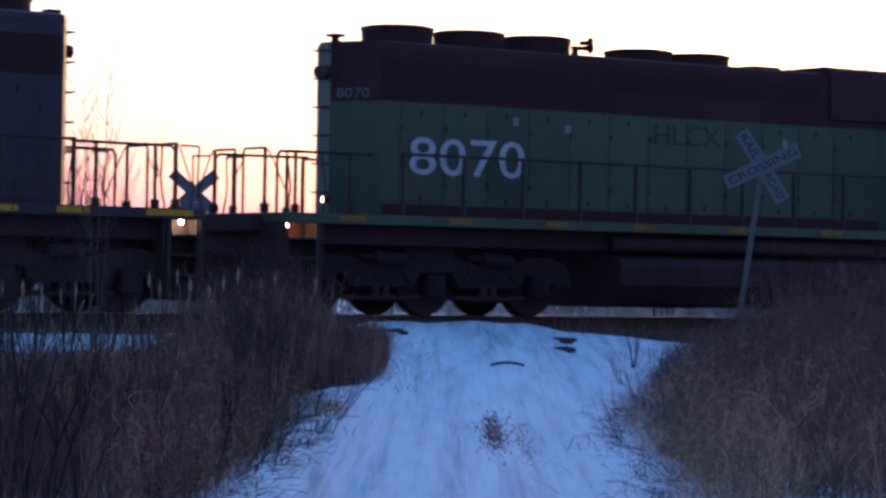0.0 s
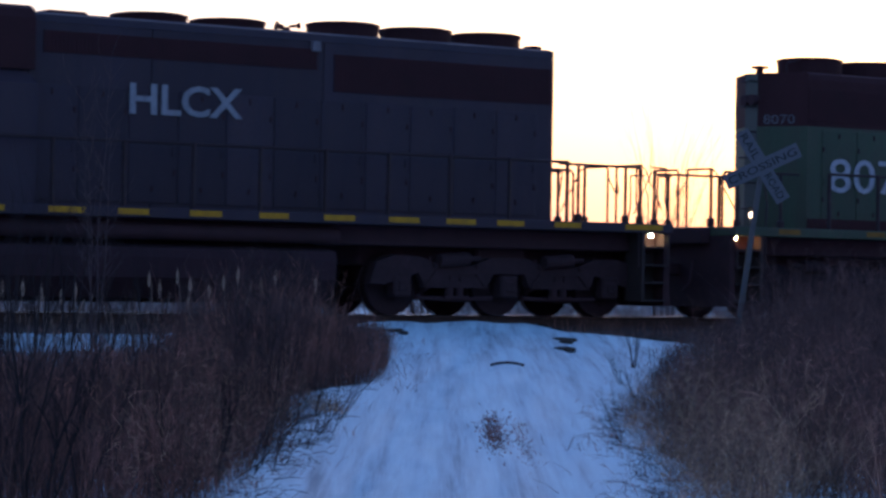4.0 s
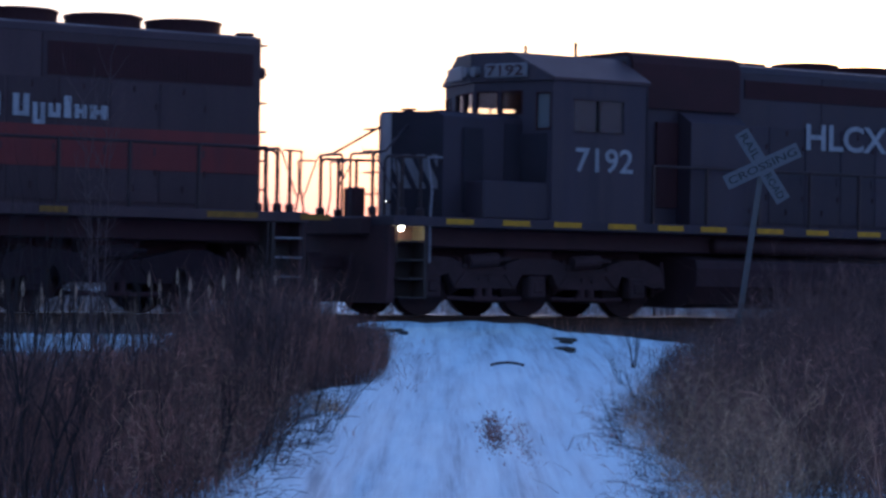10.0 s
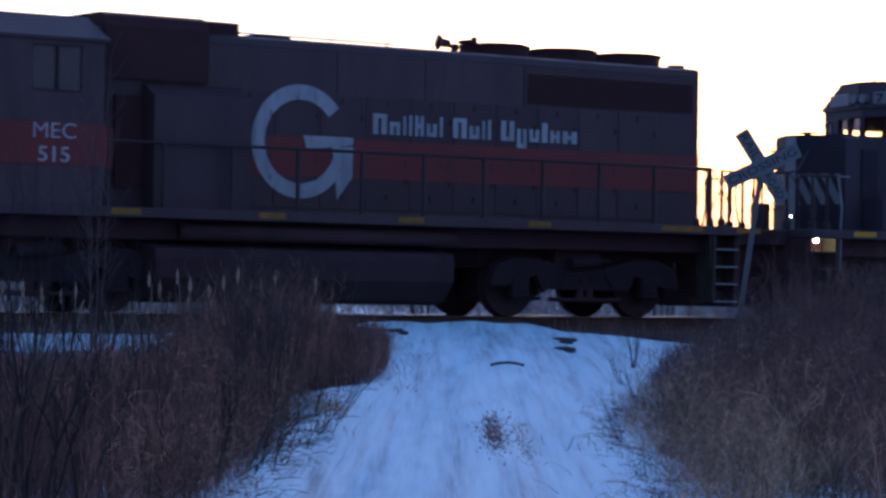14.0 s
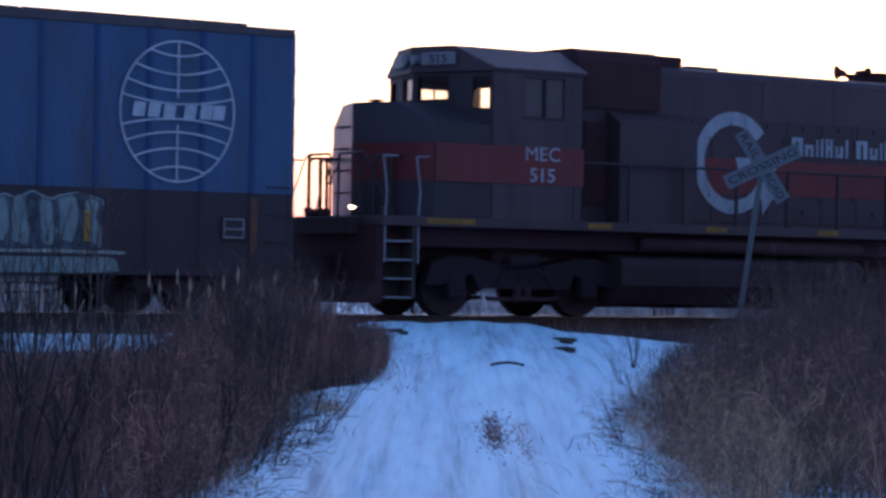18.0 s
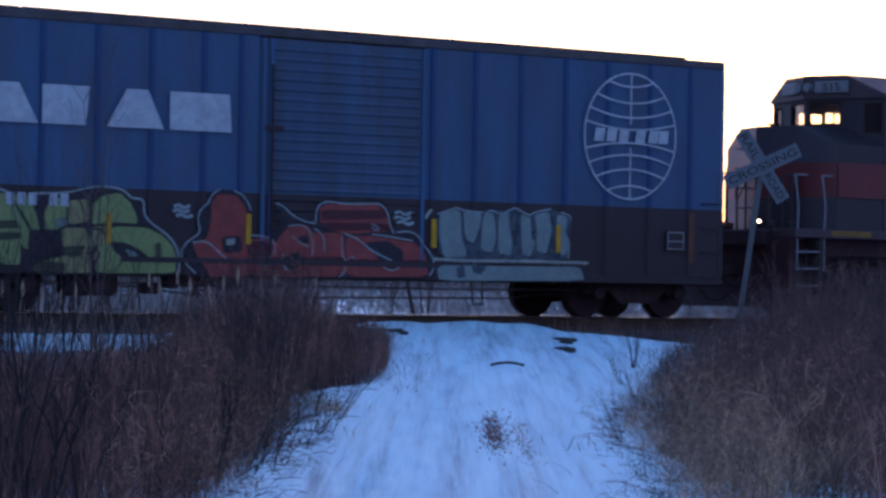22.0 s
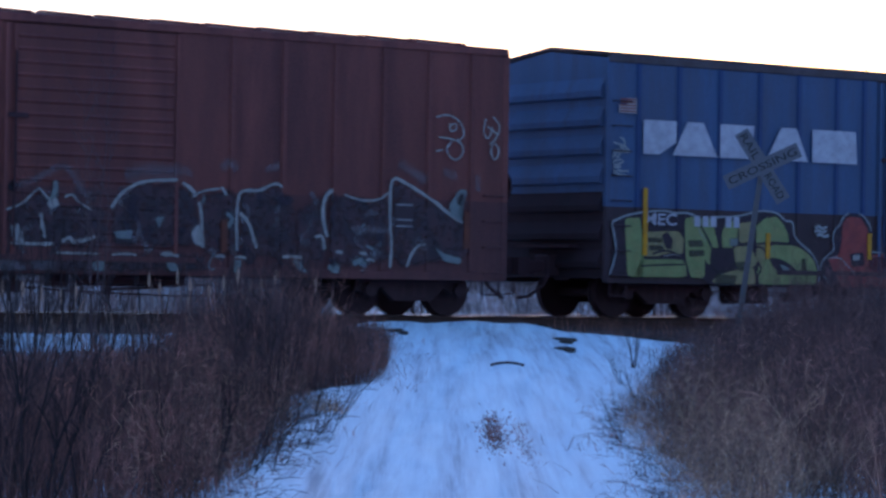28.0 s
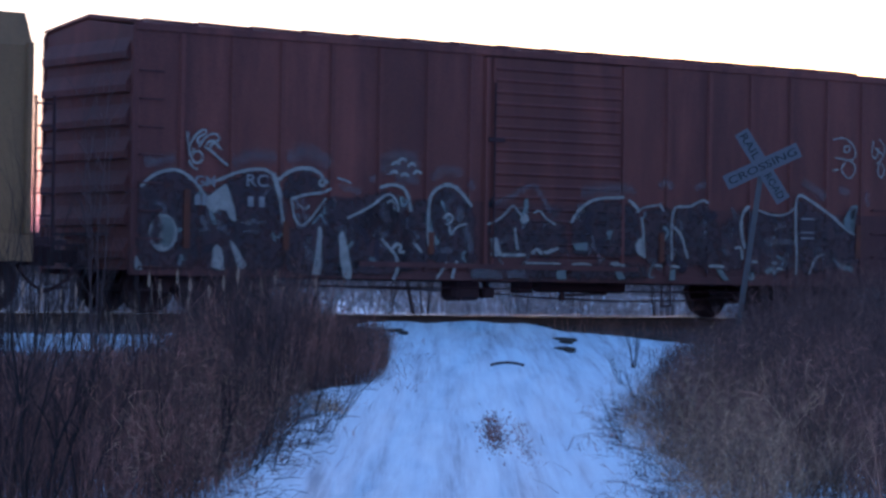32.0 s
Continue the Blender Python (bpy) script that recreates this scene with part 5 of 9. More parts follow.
def curve(pts, k=3):
    """Chaikin rounding of an open line."""
    for _ in range(k):
        q = [pts[0]]
        for (x0, z0), (x1, z1) in zip(pts[:-1], pts[1:]):
            q += [(0.75 * x0 + 0.25 * x1, 0.75 * z0 + 0.25 * z1), (0.25 * x0 + 0.75 * x1, 0.25 * z0 + 0.75 * z1)]
        pts = q + [pts[-1]]
    return pts


def spray_paint(name, color, second, cover=0.95, sharp=3.0, speckle=1.2, scale=4.0):
    """Sprayed paint: two tones in soft clouds, its edge fading and speckled by the distance from the stroke's middle."""
    m = material(name, color, 0.6, vary=0.3, scale=scale, second=second, amount=0.75)
    n, l = m.node_tree.nodes, m.node_tree.links
    rim = n.new("ShaderNodeAttribute")
    rim.attribute_name = "rim"
    body = n.new("ShaderNodeMath")
    body.operation = "MULTIPLY_ADD"
    body.inputs[1].default_value, body.inputs[2].default_value = -sharp, sharp - speckle * 0.5
    l.new(rim.outputs["Fac"], body.inputs[0])
    tc = n.new("ShaderNodeTexCoord")
    drops = n.new("ShaderNodeTexNoise")
    drops.inputs["Scale"].default_value, drops.inputs["Detail"].default_value = 9.0, 6
    l.new(tc.outputs["Object"], drops.inputs["Vector"])
    wear = n.new("ShaderNodeMath")
    wear.operation, wear.use_clamp = "MULTIPLY_ADD", True
    wear.inputs[1].default_value = speckle
    l.new(drops.outputs["Fac"], wear.inputs[0])
    l.new(body.outputs[0], wear.inputs[2])
    thick = n.new("ShaderNodeMath")
    thick.operation = "MULTIPLY"
    thick.inputs[1].default_value = cover
    l.new(wear.outputs[0], thick.inputs[0])
    l.new(thick.outputs[0], n["Principled BSDF"].inputs["Alpha"])
    return m


SPRAY_GREEN = spray_paint("spray_green", (0.19, 0.225, 0.08), (0.25, 0.21, 0.08), 0.94)
SPRAY_YELLOW = spray_paint("spray_yellow", (0.26, 0.20, 0.085), (0.14, 0.135, 0.065), 0.94)
SPRAY_OLIVE = spray_paint("spray_olive", (0.05, 0.045, 0.03), (0.09, 0.08, 0.04), 0.8, 1.8)
SPRAY_GREYED = spray_paint("spray_greyed", (0.055, 0.060, 0.075), (0.09, 0.10, 0.11), 0.8)
SPRAY_RED = spray_paint("spray_red", (0.275, 0.046, 0.036), (0.16, 0.034, 0.038), 0.94)
SPRAY_WINE = spray_paint("spray_wine", (0.085, 0.020, 0.026), (0.12, 0.026, 0.03), 0.75, 1.6)
SPRAY_PALE = spray_paint("spray_pale", (0.19, 0.21, 0.19), (0.12, 0.15, 0.165), 0.92, 2.2)
SPRAY_BLACK = spray_paint("spray_black", (0.026, 0.016, 0.022), (0.040, 0.022, 0.030), 0.9)
SPRAY_NAVY = spray_paint("spray_navy", (0.036, 0.023, 0.026), (0.105, 0.038, 0.036), 0.92, 1.0, 2.6, 2.0)
SPRAY_WHITE = spray_paint("spray_white", (0.26, 0.26, 0.25), (0.23, 0.25, 0.25), 0.9, 2.0)
SPRAY_CYAN = spray_paint("spray_cyan", (0.165, 0.185, 0.165), (0.14, 0.155, 0.17), 0.85, 1.8)
SPRAY_DUST = spray_paint("spray_dust", (0.15, 0.12, 0.12), (0.10, 0.06, 0.06), 0.65, 1.4, 1.8)
SPRAY_MIST = spray_paint("spray_mist", (0.18, 0.142, 0.142), (0.13, 0.10, 0.11), 0.5, 0.9, 1.0)
SPRAY_LINE = spray_paint("spray_line", (0.30, 0.268, 0.235), (0.16, 0.15, 0.135), 0.92, 1.9, 2.2)
PALE_MARK = material("pale_marking", (0.24, 0.22, 0.21), 0.6, vary=0.3, scale=4, second=(0.12, 0.09, 0.09), amount=0.7)
FLAG = material("flag_paint", (0.30, 0.24, 0.22), 0.6, vary=0.2, scale=4)
FLAG_RED = material("flag_stripe", (0.22, 0.06, 0.055), 0.6, vary=0.2, scale=4)
RUSTBAR = material("rusty_strip", (0.13, 0.034, 0.018), 0.7, vary=0.3, scale=4, second=(0.07, 0.025, 0.02), amount=0.7)
REDBAR = material("red_plate", (0.12, 0.038, 0.02), 0.6, vary=0.2, scale=4)


def spray_fill(ob, mat, layer, pts, y, label="", soft=0.035):
    """A sprayed area on a side whose paint thins out over its rim; pts in (x, z)."""
    pts = [tuple(a[k] + (b[k] - a[k]) * f for k in (0, 1)) for a, b in zip(pts, pts[1:] + pts[:1]) for f in (0.1, 0.9)]
    n = len(pts)
    turn = 1 if sum(a[0] * b[1] - b[0] * a[1] for a, b in zip(pts, pts[1:] + pts[:1])) > 0 else -1
    bm = bmesh.new()
    rim = bm.verts.layers.float.new("rim")
    outer, inner = [], []
    for i, (x, z) in enumerate(pts):
        (x0, z0), (x1, z1) = pts[i - 1], pts[(i + 1) % n]
        k = math.hypot(x1 - x0, z1 - z0) or 1.0
        dx, dz = -(z1 - z0) / k * turn * soft, (x1 - x0) / k * turn * soft
        for ring, s in ((outer, -0.5), (inner, 0.5)):
            ring.append(bm.verts.new((x + dx * s, y - 0.0012 * layer, z + dz * s)))
        outer[-1][rim] = 1.0
    bm.faces.new(inner)
    for i in range(n):
        j = (i + 1) % n
        bm.faces.new((outer[i], outer[j], inner[j], inner[i]))
    return part("graffiti", bm, mat, ob, label)


def spray_line(ob, mat, width, layer, pts, y, label=""):
    """A sprayed stroke that fades out to both sides."""
    pts = curve(list(pts), 2)
    n = len(pts)
    bm = bmesh.new()
    rim = bm.verts.layers.float.new("rim")
    rows = []
    for i, (x, z) in enumerate(pts):
        (x0, z0), (x1, z1) = pts[max(i - 1, 0)], pts[min(i + 1, n - 1)]
        k = math.hypot(x1 - x0, z1 - z0) or 1.0
        w = width * 0.75 * (0.55 if i in (0, n - 1) else 1.0)
        row = [bm.verts.new((x - (z1 - z0) / k * w * q, y - 0.0012 * layer, z + (x1 - x0) / k * w * q)) for q in (-1, 0, 1)]
        row[0][rim] = row[2][rim] = 1.0
        rows.append(row)
    for a, b in zip(rows[:-1], rows[1:]):
        for k in (0, 1):
            bm.faces.new((a[k], a[k + 1], b[k + 1], b[k]))
    return part("spray_stroke", bm, mat, ob, label)


def build_boxcars():
    rng = random.Random(7)
    c = -16.145
    posts = [x - c for x in (-23.27, -22.38, -21.46, -20.55, -19.64, -18.73, -18.07, -14.50, -13.65, -12.73, -11.81, -10.92, -10.0, -9.11)]
    a = AXLES["blue"] = []
    blue = boxcar("boxcar_blue", "bright blue boxcar with white emblem, brown lower sides and sprayed graffiti",
                  dict(ridge=4.58, paint=BLUE, post_paint=BLUE_POST, lower=UNDERBLUE, split=1.87, shade=UNDERBLUE, roof=ROOF, door=(-1.60, 1.50), posts=posts, door_paint=DOORBLUE, door_label="grimy blue ribbed sliding door", rib_step=0.155,
                       end_step=0.48, end_lower=END_GRIME, gear=((-4.68, -3.80), (-3.34, -3.09), (-2.98, -2.78), (-2.70, -1.6))), a)
    y = -1.528
    # painted word as plain slabs, one for each letter
    for slab in ([(-7.04, 2.78), (-6.70, 2.78), (-6.32, 3.0), (-6.32, 3.36), (-7.04, 3.36)], [(-6.40, 2.78), (-5.40, 2.78), (-5.72, 3.36), (-6.08, 3.36)], [(-5.34, 2.78), (-4.62, 2.78), (-4.56, 3.36), (-5.34, 3.36)],
                 [(-4.28, 2.78), (-3.30, 2.78), (-3.58, 3.36), (-3.94, 3.36)], [(-3.20, 2.78), (-2.12, 2.78), (-2.16, 3.36), (-3.20, 3.36)]):
        paint_marks("painted_slab", [slab], WHITE, blue, y, "white painted slab")
    # round emblem of arcs
    cx, cz, rx, rz = 5.69, 3.06, 0.985, 1.06
    lines = [[(cx + rx * math.cos(t * 0.1571), cz + rz * math.sin(t * 0.1571)) for t in range(41)]]
    for z_end, sag in ((0.87, 0.20), (0.66, 0.26), (0.44, 0.28), (0.22, 0.22)):
        half = rx * math.sqrt(1 - z_end ** 2)
        for s in (1, -1):
            lines.append([(cx + half * k / 8, cz + s * (rz * z_end - (sag if z_end < .8 else .16) * (1 - (k / 8) ** 2) * 0.55)) for k in range(-8, 9)])
    for s in (1, -1):
        lines.append([(cx, cz + s * 0.20), (cx, cz + s * rz)])
    for line in lines:
        paint_marks("emblem_arc", [line], WHITE, blue, y - 0.0004 * rng.randrange(3), "white painted arc", 0.032)
    for bar in [[(cx + k, cz - 0.1), (cx + k + 0.2, cz - 0.1), (cx + k + 0.24, cz + 0.12), (cx + k + 0.03, cz + 0.12)] for k in (-0.78, -0.52, -0.26, 0.1, 0.38, 0.6)]:
        paint_marks("emblem_bar", [bar], WHITE, blue, y)
    # small flag and tags
    paint_marks("flag_bars", [[(-7.56, 3.47 + k * 0.05), (-7.22, 3.47 + k * 0.05), (-7.22, 3.495 + k * 0.05), (-7.56, 3.495 + k * 0.05)] for k in range(5)], FLAG_RED, blue, y - 0.002)
    paint_marks("flag_ground", [[(-7.58, 3.45), (-7.20, 3.45), (-7.20, 3.71), (-7.40, 3.71), (-7.40, 3.59), (-7.58, 3.59)]], FLAG, blue, y)
    for _ in range(7):
        zc = 2.45 + 0.09 * _
        pts = [(-7.55 + rng.uniform(-.18, .22), zc + rng.uniform(-.1, .1)) for k in range(5)]
        paint_marks("spray_tag", [curve(pts)], SPRAY_WHITE, blue, y, "", 0.03)
    # yellow reflective strips
    for x, za, zb in ((-6.99, 1.06, 2.20), (-4.22, 1.05, 1.5), (-1.80, 1.08, 1.55), (1.67, 1.10, 1.56), (4.18, 1.07, 1.52)):
        part("reflective_strip", B(x - 0.045, x + 0.045, -1.55, -1.535, za, zb), YELLOW, blue, "yellow reflective strip")
    part("placard", B(6.5, 6.9, -1.535, -1.525, 1.15, 1.5), UNDERBLUE, blue)
    for x0, x1, z0, z1 in ((6.52, 6.88, 1.17, 1.19), (6.52, 6.88, 1.30, 1.32), (6.52, 6.88, 1.45, 1.47), (6.52, 6.54, 1.19, 1.45), (6.86, 6.88, 1.19, 1.45)):
        paint_marks("placard_bar", [[(x0, z0), (x1, z0), (x1, z1), (x0, z1)]], PALE_MARK, blue, y - 0.012)
    part("rust_panel", B(7.0, 7.12, -1.53, -1.52, 0.95, 1.8), REDBAR, blue)
    words("car_mark", "MEC", (-7.0, -6.3, 1.58, 1.78), -1.545, WHITE, blue)
    for x in (-5.9, -5.72, -5.54, -5.2, -5.02):
        paint_marks("number_bar", [[(x, 1.58), (x + 0.13, 1.58), (x + 0.13, 1.76), (x, 1.76)]], WHITE, blue, y - 0.012)
    # graffiti: three sprayed pieces
    names = {SPRAY_GREEN: "green sprayed panel", SPRAY_YELLOW: "yellow sprayed panel", SPRAY_RED: "dark red sprayed panel", SPRAY_PALE: "pale grey-blue sprayed panel", SPRAY_BLACK: "black sprayed ground"}

    def fill(mat, layer, *pts):
        spray_fill(blue, mat, layer, pts, y, names.get(mat, ""))

    def line(mat, width, layer, *pts):
        spray_line(blue, mat, width, layer, pts, y, "white sprayed outline" if mat is SPRAY_WHITE else "")
    # green and yellow piece
    fill(SPRAY_BLACK, 0, (-7.69, 0.7), (-7.61, 1.07), (-7.62, 1.33), (-7.7, 1.6), (-7.56, 1.66), (-7.39, 1.73), (-7.07, 1.78), (-6.58, 1.82), (-6.17, 1.8), (-5.87, 1.76), (-5.46, 1.76), (-4.94, 1.77), (-4.63, 1.84), (-4.37, 1.87), (-4.05, 1.86), (-3.88, 1.76), (-3.8, 1.66), (-3.62, 1.64), (-3.6, 1.43), (-3.39, 1.3), (-3.18, 1.17), (-3.03, 0.99), (-3.01, 0.61), (-5.49, 0.58), (-5.75, 0.71))
    line(SPRAY_WHITE, 0.034, 3, (-7.73, 0.72), (-7.62, 1.01), (-7.6, 1.2), (-7.66, 1.46), (-7.71, 1.62), (-7.58, 1.65), (-7.44, 1.72), (-7.12, 1.78), (-6.78, 1.82), (-6.53, 1.83), (-6.33, 1.79), (-6.07, 1.81), (-5.87, 1.76))
    line(SPRAY_WHITE, 0.030, 3, (-5.48, 1.75), (-4.94, 1.77), (-4.65, 1.84), (-4.42, 1.89), (-4.1, 1.88), (-3.94, 1.83), (-3.83, 1.72), (-3.62, 1.73), (-3.62, 1.46), (-3.41, 1.31), (-3.2, 1.19), (-3.04, 1.01), (-3, 0.81), (-3, 0.63))
    fill(SPRAY_GREEN, 1, (-7.41, 1.67), (-7.1, 1.69), (-7.04, 1.34), (-7, 1.04), (-7.03, 0.71), (-7.33, 0.7), (-7.37, 1.08))
    fill(SPRAY_GREEN, 1, (-7.06, 0.98), (-6.16, 1), (-6.07, 0.89), (-6.06, 0.71), (-7.2, 0.71))
    fill(SPRAY_YELLOW, 1, (-7.01, 1.45), (-6.25, 1.48), (-6.13, 1.35), (-6.16, 1.11), (-6.46, 1.12), (-6.71, 1.06), (-6.98, 1.05))
    fill(SPRAY_GREEN, 1, (-6.1, 1.7), (-5.91, 1.74), (-5.72, 1.51), (-5.58, 1.28), (-5.42, 1.03), (-5.55, 0.93), (-5.65, 1.03), (-5.66, 0.71), (-5.95, 0.71), (-6.07, 1.02))
    fill(SPRAY_OLIVE, 2, (-6.04, 1.33), (-5.72, 1.34), (-5.68, 1.24), (-6.01, 1.23))
    fill(SPRAY_OLIVE, 2, (-6.01, 1.16), (-5.67, 1.17), (-5.67, 1.08), (-5.99, 1.06))
    fill(SPRAY_GREEN, 1, (-5.79, 1.71), (-5.51, 1.71), (-5.43, 1.47), (-5.35, 1.21), (-5.49, 1.17), (-5.59, 1.38))
    fill(SPRAY_GREEN, 1, (-5.27, 1.48), (-5.15, 1.69), (-4.92, 1.68), (-4.93, 1.4), (-5.06, 1.22), (-5.24, 1.18))
    fill(SPRAY_YELLOW, 1, (-4.88, 1.65), (-4.58, 1.68), (-4.54, 1.37), (-4.87, 1.32))
    fill(SPRAY_YELLOW, 1, (-5, 1.24), (-4.62, 1.26), (-4.53, 1.12), (-4.44, 1.02), (-4.53, 0.91), (-4.92, 0.9))
    fill(SPRAY_OLIVE, 2, (-4.98, 0.97), (-4.59, 1), (-4.69, 0.85), (-4.86, 0.83))
    fill(SPRAY_YELLOW, 1, (-4.9, 0.85), (-4.53, 0.89), (-4.5, 0.61), (-4.81, 0.61), (-5.49, 0.63), (-5.34, 0.74))
    fill(SPRAY_OLIVE, 2, (-5.39, 0.77), (-4.92, 0.74), (-4.96, 0.6), (-5.42, 0.6))
    fill(SPRAY_GREEN, 1, (-4.48, 1.62), (-4.29, 1.75), (-4.03, 1.79), (-3.88, 1.67), (-3.77, 1.51), (-3.73, 1.35), (-4.09, 1.36), (-4.47, 1.3))
    fill(SPRAY_GREEN, 1, (-4.38, 1.16), (-4.09, 1.29), (-3.57, 1.29), (-3.31, 1.18), (-3.13, 1.03), (-3.06, 0.85), (-3.07, 0.63), (-4.39, 0.61), (-4.44, 0.79))
    fill(SPRAY_YELLOW, 2, (-4.47, 1.28), (-4.3, 1.31), (-4.23, 1.09), (-4.38, 0.97), (-4.47, 1.09))
    fill(SPRAY_BLACK, 3, (-4.17, 1.06), (-3.92, 1.05), (-3.7, 0.96), (-3.54, 0.86), (-3.69, 0.78), (-3.95, 0.83), (-4.1, 0.94))
    fill(SPRAY_CYAN, 4, (-3.93, 0.96), (-3.78, 0.93), (-3.67, 0.85), (-3.82, 0.83))
    fill(SPRAY_OLIVE, 3, (-3.42, 1.04), (-3.33, 1.08), (-3.3, 0.81), (-3.39, 0.77))
    fill(SPRAY_BLACK, 3, (-6.61, 1.41), (-6.49, 1.46), (-6.38, 1.34), (-6.4, 1.19), (-6.52, 1.2))
    fill(SPRAY_OLIVE, 2, (-6.91, 1.36), (-6.61, 1.35), (-6.61, 1.29), (-6.91, 1.29))
    fill(SPRAY_OLIVE, 2, (-6.88, 1.23), (-6.59, 1.23), (-6.56, 1.15), (-6.88, 1.16))
    line(SPRAY_BLACK, 0.03, 4, (-6.82, 1.09), (-6.58, 1.15), (-6.38, 1.14), (-6.18, 1.04))
    line(SPRAY_BLACK, 0.024, 4, (-7, 1.02), (-6.56, 1.03), (-6.1, 1.01))
    line(SPRAY_BLACK, 0.024, 4, (-7.06, 0.88), (-6.56, 0.91), (-6.1, 0.92))
    line(SPRAY_BLACK, 0.03, 4, (-5.89, 1.76), (-5.74, 1.57), (-5.55, 1.33), (-5.47, 1.17))
    fill(SPRAY_BLACK, 3, (-5.5, 1.21), (-5.01, 1.22), (-5, 0.95), (-5.13, 0.83), (-5.38, 0.81), (-5.53, 0.96))
    fill(SPRAY_CYAN, 3, (-5.09, 1.38), (-4.92, 1.39), (-4.91, 1.28), (-5.08, 1.26))
    line(SPRAY_BLACK, 0.03, 4, (-4.51, 1.3), (-4.09, 1.35), (-3.66, 1.32), (-3.4, 1.27))
    line(SPRAY_BLACK, 0.03, 4, (-4.55, 1.19), (-4.45, 1.27), (-4.3, 1.23), (-4.23, 1.09))
    line(SPRAY_BLACK, 0.03, 4, (-4.44, 0.98), (-4.34, 0.88), (-4.46, 0.73), (-4.44, 0.61))
    line(SPRAY_LINE, 0.012, 5, (-6.56, 1.05), (-6.36, 1.1), (-6.2, 1.07))
    line(SPRAY_LINE, 0.012, 5, (-5.95, 1.72), (-5.76, 1.48), (-5.66, 1.34))
    # red piece
    fill(SPRAY_BLACK, 0, (-2.86, 0.58), (-2.96, 0.85), (-2.89, 1.05), (-2.65, 1.2), (-2.68, 1.47), (-2.59, 1.62), (-2.51, 1.68), (-2.46, 1.82), (-2.31, 1.9), (-1.97, 1.88), (-1.81, 1.75), (-1.74, 1.55), (-1.71, 1.22), (-1.35, 1.23), (-1.21, 1.35), (-1.34, 1.73), (-1.15, 1.69), (-0.87, 1.5), (-0.57, 1.47), (-0.56, 1.65), (-0.43, 1.79), (0.61, 1.82), (0.8, 1.67), (0.93, 1.35), (1.3, 1.32), (1.49, 1.17), (1.67, 0.93), (1.7, 0.62))
    fill(SPRAY_RED, 1, (-2.44, 1.71), (-2.33, 1.83), (-2.02, 1.82), (-1.84, 1.62), (-1.82, 1.2), (-1.74, 0.6), (-2.48, 0.58), (-2.69, 0.93), (-2.76, 1.07), (-2.52, 1.15), (-2.46, 1.37))
    fill(SPRAY_RED, 1, (-1.8, 1.14), (-1.44, 1.19), (-1.3, 1.1), (-1.17, 1.27), (-1.01, 1.38), (-0.73, 1.39), (-0.61, 1.28), (-0.05, 1.29), (-0.01, 0.62), (-1.77, 0.59))
    fill(SPRAY_RED, 1, (-0.5, 1.66), (-0.39, 1.73), (0.56, 1.76), (0.76, 1.61), (0.83, 1.35), (-0.05, 1.29), (-0.47, 1.43))
    fill(SPRAY_RED, 1, (0, 1.24), (0.55, 1.25), (1.03, 1.2), (1.32, 1.15), (1.52, 0.98), (1.58, 0.64), (0.01, 0.62))
    fill(SPRAY_WINE, 2, (-0.48, 1.64), (0.73, 1.67), (0.81, 1.56), (-0.45, 1.49))
    fill(SPRAY_WINE, 2, (-0.45, 1.45), (0.78, 1.46), (0.83, 1.35), (-0.4, 1.34))
    fill(SPRAY_WINE, 2, (-1.75, 0.87), (-0.04, 0.92), (-0.04, 0.82), (-1.75, 0.8))
    fill(SPRAY_WINE, 2, (-1.8, 1.11), (-1.44, 1.13), (-1.36, 0.91), (-1.75, 0.89))
    fill(SPRAY_WINE, 2, (0.01, 0.88), (1.52, 0.89), (1.55, 0.81), (0.01, 0.79))
    fill(SPRAY_BLACK, 3, (-2.25, 1.17), (-1.94, 1.2), (-1.91, 0.98), (-2.22, 0.95))
    fill(SPRAY_LINE, 4, (-2.18, 1.15), (-2.03, 1.16), (-2.03, 1.07), (-2.18, 1.06))
    fill(SPRAY_BLACK, 3, (-1.13, 0.88), (-0.91, 0.98), (-0.81, 0.87), (-0.9, 0.74), (-1.09, 0.72))
    fill(SPRAY_BLACK, 3, (-0.89, 1.2), (-0.73, 1.24), (-0.7, 1.13), (-0.82, 1.13))
    fill(SPRAY_BLACK, 3, (0.36, 1.15), (0.79, 1.18), (1.08, 1.03), (1.06, 0.84), (0.87, 0.75), (0.67, 0.87))
    fill(SPRAY_BLACK, 3, (-2.83, 1.01), (-2.67, 0.85), (-2.46, 0.6), (-2.82, 0.62), (-2.94, 0.85))
    line(SPRAY_WHITE, 0.024, 5, (-2.71, 0.62), (-2.86, 0.74), (-2.98, 0.87), (-2.94, 1.03), (-2.81, 1.14), (-2.63, 1.24), (-2.7, 1.45), (-2.63, 1.62), (-2.51, 1.68), (-2.46, 1.82), (-2.31, 1.91))
    line(SPRAY_WHITE, 0.022, 5, (-2.06, 1.9), (-1.91, 1.84), (-1.79, 1.71), (-1.76, 1.59))
    line(SPRAY_WHITE, 0.020, 5, (-2.78, 1.09), (-2.52, 1.12), (-2.36, 0.99), (-2.15, 0.83))
    line(SPRAY_WHITE, 0.018, 5, (-1.76, 1.22), (-1.53, 1.22), (-1.35, 1.17), (-1.3, 1.06), (-1.33, 0.93))
    line(SPRAY_WHITE, 0.022, 5, (-1.31, 1.73), (-1.15, 1.68), (-1.01, 1.55), (-0.8, 1.46), (-0.57, 1.43))
    line(SPRAY_WHITE, 0.018, 5, (-1.08, 1.38), (-0.82, 1.42), (-0.66, 1.3), (-0.61, 1.09), (-0.63, 0.93))
